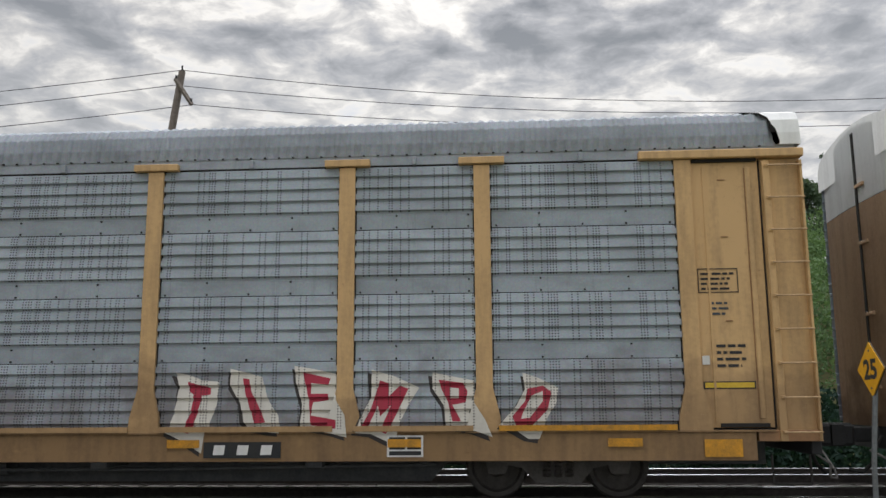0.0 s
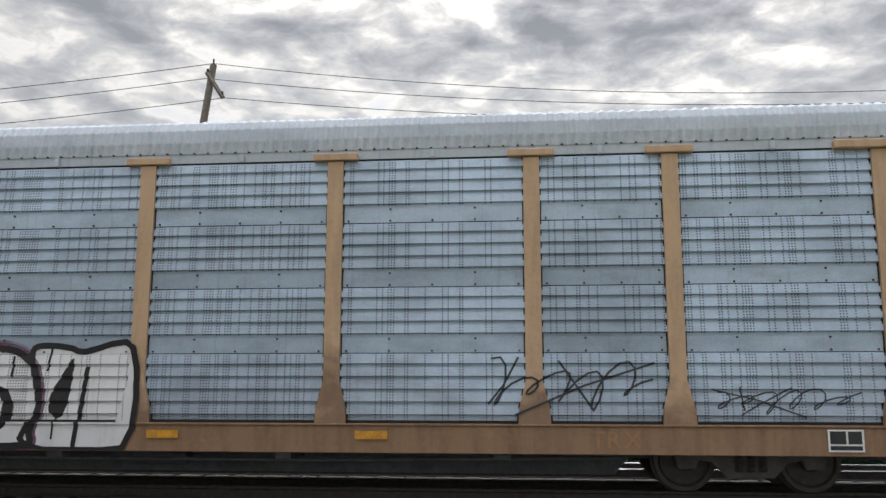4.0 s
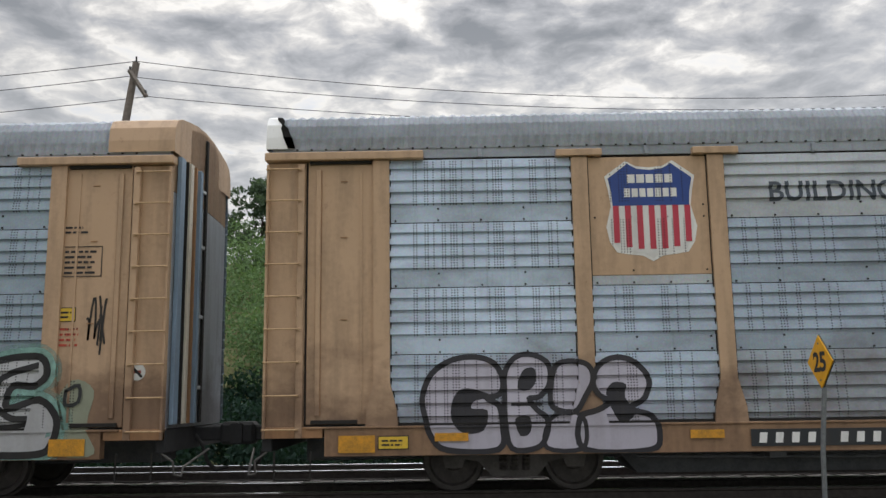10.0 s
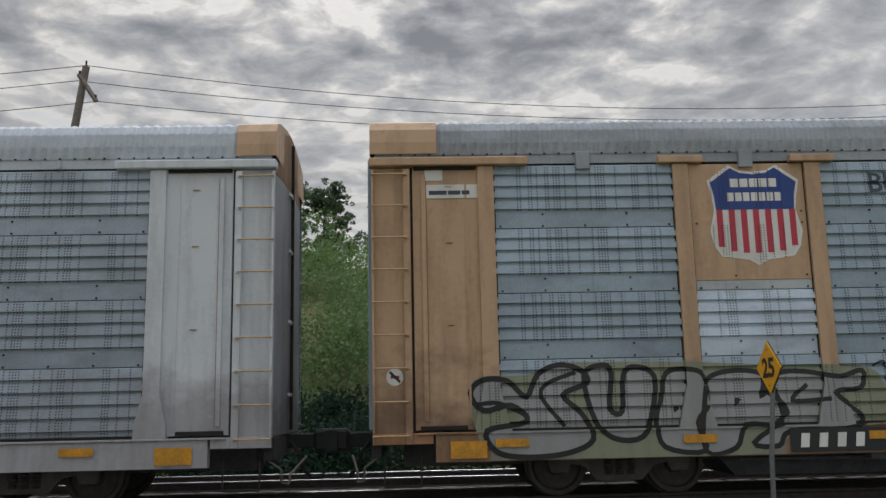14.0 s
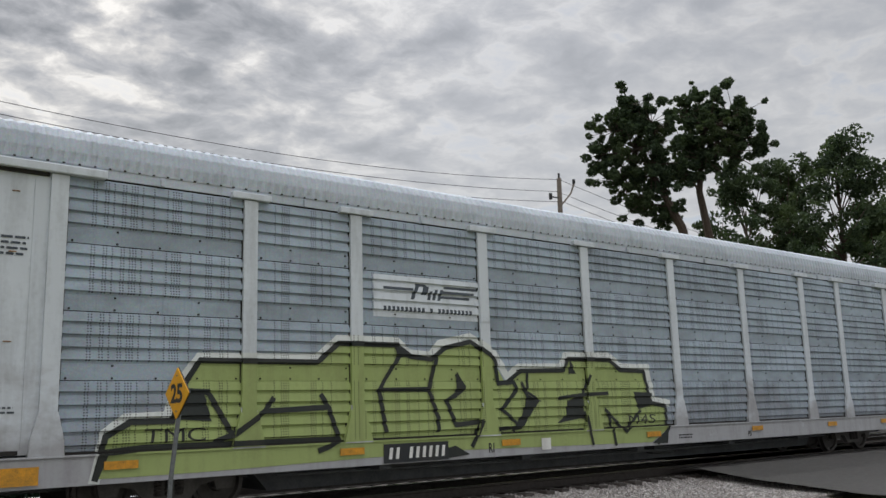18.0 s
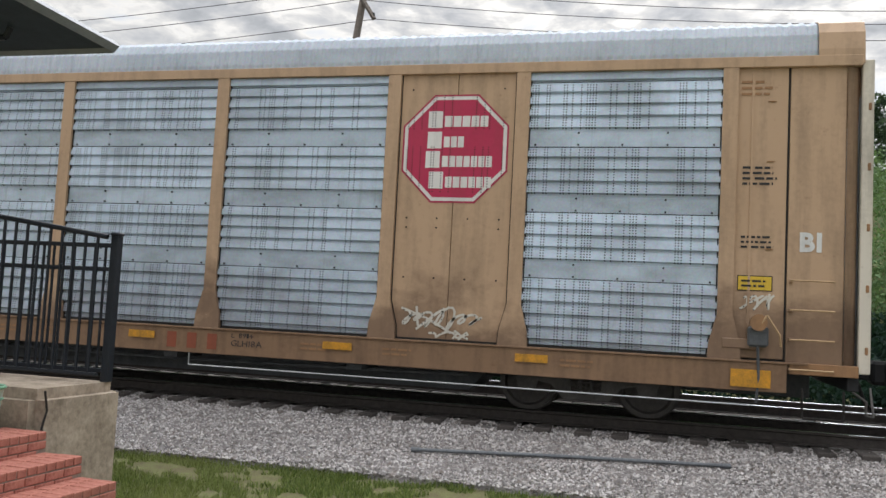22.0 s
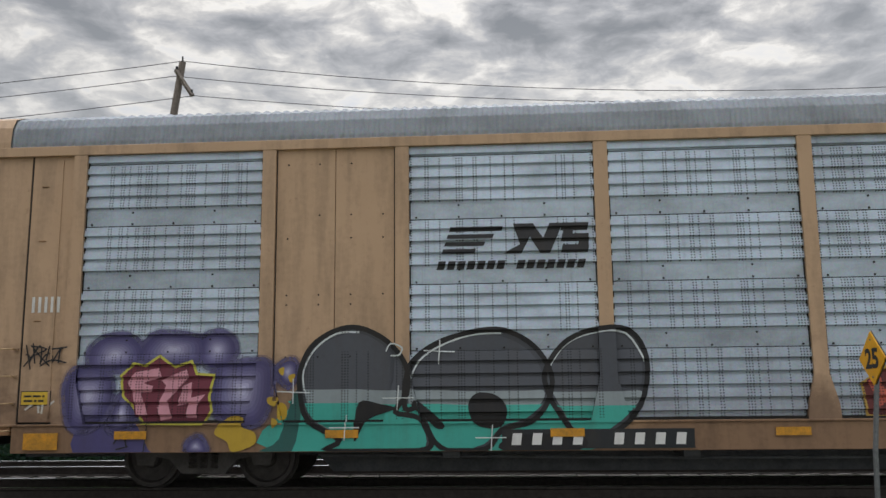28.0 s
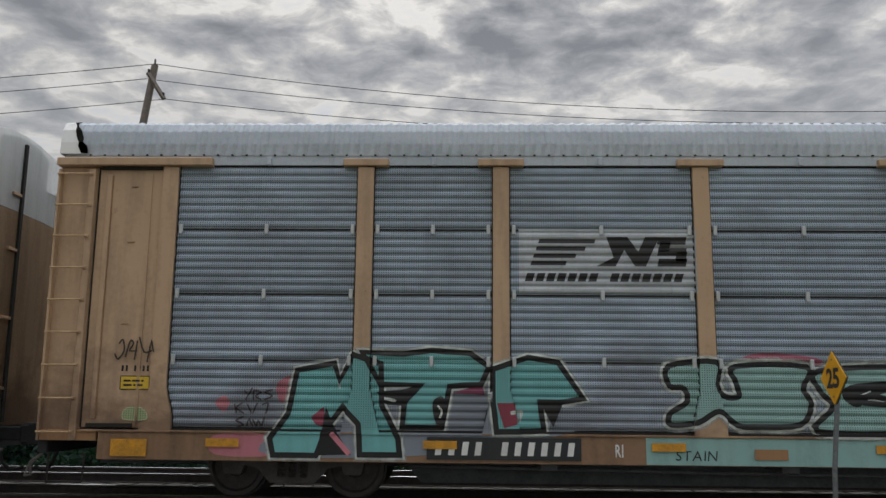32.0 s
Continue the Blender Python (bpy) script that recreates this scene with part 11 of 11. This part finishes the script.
def tree(seed, x, y, z, tall, spread, bare, leaves, label, size=0.22, lean=0.0, clumps=26, leaf="leaf"):
    rnd = random.Random(seed)
    t = thing("tree", label, "tree", "trees behind the tracks")
    bm = blank()
    top = Vector((x + lean, y, z + tall * 0.8))
    pts = [Vector((x, y, z)).lerp(top, f) + Vector((rnd.uniform(-0.2, 0.2), rnd.uniform(-0.2, 0.2), 0)) * f for f in (0, 0.25, 0.5, 0.75, 1)]
    r0 = tall * 0.022
    for k in range(4):
        limb(bm, pts[k], pts[k + 1], r0 * (1 - 0.22 * k), r0 * (1 - 0.22 * (k + 1)))
    centres = []
    for k in range(clumps):
        f = rnd.uniform(bare, 1.0)
        start = pts[0].lerp(top, min(0.95, max(0.3, f - 0.05)))
        wide = spread * math.sin(math.pi * min(1, max(0.12, (f - bare) / (1 - bare) * 0.85 + 0.1)))
        a = rnd.uniform(0, math.tau)
        end = Vector((start.x + math.cos(a) * wide * rnd.uniform(0.35, 1), y + math.sin(a) * wide * rnd.uniform(0.35, 1), z + tall * (f * 0.92 + rnd.uniform(0, 0.08))))
        limb(bm, start, end, r0 * 0.13, r0 * 0.04, 5)
        centres += [(end.x + rnd.gauss(0, 0.10) * spread, end.y + rnd.gauss(0, 0.10) * spread, end.z + rnd.gauss(0, 0.08) * spread, spread * rnd.uniform(0.05, 0.14)) for _ in range(4)]
        mid = start.lerp(end, rnd.uniform(0.45, 0.8))
        centres += [(mid.x + rnd.gauss(0, 0.08) * spread, mid.y + rnd.gauss(0, 0.08) * spread, mid.z + rnd.gauss(0, 0.08) * spread, spread * rnd.uniform(0.05, 0.15)) for _ in range(2)]
    part("trunk", bm, G["bark"], t)
    crown = new("crown", leaf_cloud(seed, centres, leaves, size))
    crown.data.materials.append(G[leaf])
    crown.parent = t
    return t


def lobed_tree(seed, x, y, across, stems, lobes, leaves, label, size=0.1):
    """A tall tree whose leaning stems run through (sideways, height) points and whose crown is made of rounded boughs (sideways, height, radius)."""
    rnd = random.Random(seed)
    t = thing("tree", label, "tree", "trees behind the tracks")
    bm = blank()
    side, depth = Vector((math.cos(across), -math.sin(across), 0)), Vector((math.sin(across), math.cos(across), 0))
    place = lambda u, h, d=0.0: Vector((x, y, h)) + side * u + depth * d
    joints = []
    for r0, r1, points in stems:
        n = len(points) - 1
        for k in range(n):
            limb(bm, place(*points[k]), place(*points[k + 1]), r0 + (r1 - r0) * k / n, r0 + (r1 - r0) * (k + 1) / n, 8)
            joints += [place(*points[k]).lerp(place(*points[k + 1]), f) for f in (0.0, 0.35, 0.7)]
    joints = [p for p in joints if p.z > 10.0]
    centres = []
    for u, h, r in lobes:
        heart = place(u, h, rnd.uniform(-0.9, 0.9))
        start = min(joints, key=lambda p: (p - heart).length + 0.6 * max(0.0, p.z - heart.z + 0.6))
        limb(bm, start, heart, 0.075, 0.04, 5)
        for k in range(int(44 * r)):
            d = Vector((rnd.gauss(0, 0.62), rnd.gauss(0, 0.62), rnd.gauss(0, 0.58))) * r
            limb(bm, heart, heart + d, 0.025, 0.008, 4)
            centres.append((*(heart + d), rnd.uniform(0.10, 0.34)))
    part("trunk", bm, G["bark"], t)
    crown = new("crown", leaf_cloud(seed, centres, leaves, size))
    crown.data.materials.append(G["leaf"])
    crown.parent = t


lobed_tree(1, 38.1, 27.1, 0.908, [(0.34, 0.08, [(0.5, -0.5), (0.25, 6.0), (0.0, 10.5), (-0.75, 12.3), (-1.5, 14.0), (-2.1, 16.8)]), (0.11, 0.05, [(-0.75, 12.3), (-0.7, 14.2), (-1.1, 16.0)])],
           [(-2.2, 17.3, 0.8), (-3.1, 16.2, 1.1), (-1.2, 16.2, 1.0), (-2.2, 15.0, 1.6), (-3.9, 15.1, 0.75), (-2.9, 13.5, 1.0), (-1.2, 14.0, 1.05), (-1.5, 12.4, 1.0), (-0.7, 11.4, 0.75), (-2.3, 12.3, 0.45)], 33000, "tall leaning tree with a rounded dark green crown")
lobed_tree(2, 40.4, 27.1, 0.908, [(0.32, 0.13, [(0.1, -0.5), (0.15, 6.0), (0.0, 10.5), (-0.3, 12.9), (-0.1, 14.2)]), (0.12, 0.05, [(-0.1, 14.2), (-0.45, 15.6), (-0.5, 17.2)]), (0.12, 0.05, [(-0.1, 14.2), (0.7, 15.3), (1.3, 16.8)])],
           [(-0.5, 17.7, 0.9), (0.7, 17.8, 0.95), (0.45, 16.2, 1.5), (1.9, 17.0, 1.0), (2.4, 15.7, 0.8), (-0.8, 15.7, 1.0), (1.4, 14.8, 0.9), (0.1, 14.5, 0.9), (-1.25, 14.3, 0.55), (3.0, 15.1, 0.4), (-0.8, 13.5, 0.45)], 33000, "tall tree with two leading limbs and a dark green crown")
tree(8, 42.6, 28.5, -0.5, 13.2, 2.6, 0.45, 5200, "small thin tree with reddish open twigs", 0.10, 0.4, 40)
tree(3, 50.5, 31, -0.5, 17.8, 4.8, 0.2, 22000, "broad dark green tree behind the road", 0.13, 0.0, 44)
tree(7, 55.5, 31, -0.5, 19.0, 5.0, 0.25, 20000, "low spreading dark green tree behind the road", 0.13, 0.0, 44)
tree(4, 59, 29, -0.5, 21, 6.5, 0.2, 22000, "broad dark green tree behind the road", 0.15, 0.0, 44)
tree(5, 68, 31, -0.5, 17, 6.5, 0.15, 14000, "broad dark green tree behind the road", 0.2)
tree(6, 80, 34, -0.5, 20, 8.0, 0.15, 14000, "broad dark green tree behind the road", 0.24)
for k in range(16):
    x, y, h = -29 + 3.1 * k + 0.7 * math.sin(k * 2.3), 43.5 + math.sin(k * 1.7), 9.2 + 1.2 * math.sin(k * 3.1)
    tree(20 + k, x, y, bed_height(y) - 2.0, h * 0.74, 2.5, 0.28, 8000, "pine-like tree on the bank, leaves paled to stand for haze", 0.10, 0.0, 40, "bank_leaf")


def bank_bushes():
    rnd = random.Random(77)
    c = []
    for k in range(520):
        x, y = rnd.uniform(-34, 24), rnd.uniform(27.5, 41)
        c.append((x, y, bed_height(y) + rnd.uniform(0.2, 2.5), rnd.uniform(0.7, 1.7)))
    return c


# low clumps whose dark leaf colour stands in for shade under the bank
def foot_bushes():
    rnd = random.Random(78)
    c = []
    for k in range(680):
        x, y = rnd.uniform(-34, 15), rnd.uniform(20.9, 26.5)
        c.append((x, y, bed_height(y) + rnd.uniform(-0.1, 0.9) + 0.28 * max(0.0, y - 21.6), rnd.uniform(0.5, 1.0)))
    return c


bushes = new("bank_bushes", leaf_cloud(8, bank_bushes(), 230000, 0.075, 0.85))
bushes.data.materials.append(G["bush_leaf"])
tagged(bushes, "dense green bushes and vines covering the bank", "bushes", "", "stuff")
hedge = new("ivy_hedge", leaf_cloud(9, foot_bushes(), 170000, 0.08, 0.85))
hedge.data.materials.append(G["ivy"])
tagged(hedge, "low bushes along the bank's foot, leaves darkened to stand for shade", "hedge", "", "stuff")


def blades(seed, count, x0, x1, y0, y1):
    rng = np.random.default_rng(seed)
    p = np.stack([rng.uniform(x0, x1, count), rng.uniform(y0, y1, count), np.zeros(count)], -1)
    keep = np.array([noise.noise(Vector((x * 0.9, y * 1.3, 3.0))) + 0.5 * noise.noise(Vector((x * 4.0, y * 4.0, 1.0))) > -0.12 for x, y, _ in p])
    p = p[keep]
    p[:, 2] = [bed_height(y) - 0.07 for y in p[:, 1]]
    a = rng.uniform(0, math.tau, len(p))
    h = rng.uniform(0.03, 0.10, len(p))[:, None]
    d = np.stack([np.cos(a), np.sin(a), 0 * a], -1) * 0.008
    tip = p + np.stack([rng.normal(0, 0.03, len(p)), rng.normal(0, 0.03, len(p)), h[:, 0]], -1)
    v = np.stack([p - d, p + d, tip], 1)
    me = bpy.data.meshes.new("grass_blades")
    me.from_pydata(v.reshape(-1, 3).tolist(), [], np.arange(len(p) * 3).reshape(-1, 3).tolist())
    return me


turf = new("grass_blades", blades(6, 120000, -9, 10, 7.2, 9.9))
turf.data.materials.append(G["weed"])
tagged(turf, "short thin grass along the ballast edge", "grass", "", "stuff")

# ---- the platform corner with its fence, steps and canopy ----
def platform():
    p = thing("platform_1", "raised concrete platform corner, stained and cracked", "platform", "", "structure")
    bm = box(blank(), -14.0, -4.90, 6.05, 7.2, -0.6, 0.57)
    bmesh.ops.bevel(bm, geom=bm.edges[:], offset=0.09, segments=4, affect="EDGES")
    part("kerb_wall", bm, G["concrete"], p)
    part("floor_slab", box(blank(), -14.0, -5.9, 1.0, 6.05, -0.6, 0.55), G["concrete"], p)
    bent_crack = [(-4.897, 6.12, 0.56), (-4.897, 6.16, 0.4), (-4.897, 6.11, 0.25), (-4.897, 6.14, 0.05)]
    part("crack", bent(blank(), bent_crack, 0.012, 4), M["seam"], p)
    side_crack = [(-5.32, 6.046, 0.48), (-5.29, 6.046, 0.36), (-5.26, 6.046, 0.22), (-5.25, 6.046, 0.10)]
    part("crack", bent(blank(), side_crack, 0.016, 4), M["seam"], p)
    return p


platform()


def fence():
    f = thing("iron_fence", "black iron fence with a sloping hand rail on the platform edge", "fence")
    y, z0, z1 = 7.05, 0.57, 1.87
    def slope(x):
        return max(0.0, (-5.0 - x) * 0.135)
    for x, w in ((-5.0, 0.04), (-6.46, 0.055), (-8.7, 0.04)):
        part("post", box(blank(), x - w, x + w, y - w, y + w, z0, z1 + 0.04 + slope(x), 0.006), G["iron"], f)
        part("post_cap", box(blank(), x - w - 0.01, x + w + 0.01, y - w - 0.01, y + w + 0.01, z1 + 0.04 + slope(x), z1 + 0.07 + slope(x), 0.01), G["iron"], f)
    for z in (z1 - 0.05, z1 - 0.27, z0 + 0.10):
        part("rail", box(blank(), -8.7, -5.0, y - 0.016, y + 0.016, z - 0.02, z + 0.02, 0.004), G["iron"], f)
    for k in range(32):
        x = -5.11 - k * 0.112
        part("picket", box(blank(), x - 0.009, x + 0.009, y - 0.009, y + 0.009, z0 + 0.1, z1 - 0.05), G["iron"], f)
    # the sloping panel in front of it
    yf = y - 0.14
    part("hand_rail", tube(blank(), [Vector((-5.0, yf, z1 + 0.02)), Vector((-6.46, yf, z1 + 0.02 + slope(-6.46)))], 0.024, 8), G["iron"], f)
    part("rail", box(blank(), -6.46, -5.0, yf - 0.014, yf + 0.014, z0 + 0.06, z0 + 0.09, 0.004), G["iron"], f)
    for k in range(11):
        x = -5.10 - k * 0.128
        part("picket", box(blank(), x - 0.010, x + 0.010, yf - 0.010, yf + 0.010, z0 + 0.08, z1 + 0.01 + slope(x)), G["iron"], f)
    return f


fence()


def canopy():
    c = thing("platform_canopy", "dark canopy roof with a grey metal edge on slim posts", "canopy")
    z = 3.85
    bm = blank()
    outline = [(-5.58, 7.55), (-16, 7.55), (-16, 1.0), (-6.6, 1.0)]
    a, b = ([bm.verts.new((x, y, zz + 0.10 * (7.55 - y))) for x, y in outline] for zz in (z, z + 0.05))
    bm.faces.new(a)
    bm.faces.new(b[::-1])
    for k in range(4):
        bm.faces.new((a[k], b[k], b[(k + 1) % 4], a[(k + 1) % 4]))
    part("roof", bm, G["canopy"], c)
    part("edge_trim", bent(blank(), [(-5.58, 7.56, z + 0.02), (-16, 7.56, z + 0.02)], 0.06, 4), G["canopy_edge"], c)
    part("edge_trim", bent(blank(), [(-5.56, 7.55, z + 0.02), (-6.58, 1.0, z + 0.68)], 0.06, 4), G["canopy_edge"], c)
    part("post", rod(blank(), (-6.72, 7.0 - 0.05, -0.45), (-6.72, 7.0 - 0.05, z), 0.05, 10), G["iron"], c)
    part("bracket", bent(blank(), [(-6.72, 6.95, z - 0.05), (-6.35, 6.95, z - 0.05), (-6.3, 6.95, z + 0.05)], 0.03, 6), G["iron"], c)
    return c


canopy()


def brick_steps():
    s = thing("brick_steps", "red brick steps beside the concrete platform", "steps")
    me = mesh_of(box(blank(), -0.098, 0.098, -0.045, 0.045, -0.03, 0.03, 0.005), "brick")
    rnd = random.Random(3)
    for x1, z1 in ((-4.08, -0.055), (-4.40, 0.105), (-4.74, 0.265)):
        tread = part("tread", box(blank(), -5.9, x1 - 0.012, 4.55, 6.0, -0.6, z1 - 0.012), G["mortar"], s)
        for j in range(14):
            b = shared("brick", me, G["brick"], tread)
            b.matrix_basis = pose(x1 - 0.10, 5.94 - j * 0.1, z1 - 0.03 + rnd.uniform(-0.003, 0.003), 0, 0, rnd.uniform(-1, 1))
        for j in range(14):
            b = shared("brick", me, G["brick"], tread)
            b.matrix_basis = pose(x1 - 0.305, 5.94 - j * 0.1, z1 - 0.03 + rnd.uniform(-0.003, 0.003), 0, 0, rnd.uniform(-1, 1))
        for j in range(2):
            for i in range(7):
                b = shared("brick", me, G["brick"], tread)
                b.matrix_basis = pose(x1 - 0.045, 5.89 - i * 0.206 - (j % 2) * 0.1, z1 - 0.10 - j * 0.068, 0, 0, 90)
            for i in range(6):
                b = shared("brick", me, G["brick"], tread)
                b.matrix_basis = pose(x1 - 0.11 - i * 0.206 - (j % 2) * 0.1, 4.56, z1 - 0.10 - j * 0.068, 0, 0, 0)
    return s


brick_steps()


def plastic_tub():
    t = thing("plastic_tub", "pale worn plastic tub with green bands on brick steps", "tub")
    pale = plain("pale_worn_plastic", "a9b3a8", 0.5, 0.0, 0.25, 8.0, 0.15)
    green = plain("green_plastic_band", "6c9a7e", 0.5, 0.0, 0.25, 8.0, 0.15)
    bm = blank()
    n = 20
    rings = [[bm.verts.new((r * math.cos(k * math.tau / n), r * math.sin(k * math.tau / n), z)) for k in range(n)] for r, z in ((0.13, 0.0), (0.17, 0.34), (0.16, 0.34), (0.12, 0.02))]
    for a, b in zip(rings, rings[1:]):
        for k in range(n):
            bm.faces.new((a[k], a[(k + 1) % n], b[(k + 1) % n], b[k]))
    bm.faces.new(rings[0][::-1])
    part("body", bm, pale, t)
    rim = [Vector((0.175 * math.cos(k * math.tau / 20), 0.175 * math.sin(k * math.tau / 20), 0.34)) for k in range(21)]
    part("rim", tube(blank(), rim, 0.014, 5), green, t)
    for r, z in ((0.162, 0.25), (0.139, 0.06)):
        part("band", tube(blank(), [Vector((r * math.cos(k * math.tau / 20), r * math.sin(k * math.tau / 20), z)) for k in range(21)], 0.011, 5), green, t)
    t.matrix_basis = pose(-5.15, 5.7, 0.268)


plastic_tub()


def motions():
    """The train rolls past; its wheels turn while it is near."""
    for k, car in enumerate(CARS):
        s = 4.23 - HALF - (k - 1) * PITCH - 0.14 * max(0, k - 7) + 0.14 * max(0, k - 9)
        walk(car, [(t, pose(s + x, TRACK_Y, 0)) for t, x in ROLLED])
        times = [t for t, _ in ROLLED]
        gone = [x for _, x in ROLLED]
        for axle in WHEELS[k]:
            at = Vector(axle.location)
            rows, t, turn, last = [(0, pose(*at))], 0.0, 0.0, gone[0]
            for step in range(1, 32 * 15 + 1):
                t = step / 15
                x = float(np.interp(t, times, gone))
                if -32 < s + x < 34:
                    turn += math.degrees((x - last) / 0.43)
                    rows.append((t, pose(*at, 0, turn, 0)))
                last = x
            if rows[-1][0] < 32:
                rows.append((32, pose(*at, 0, turn, 0)))
            walk(axle, rows)


motions()
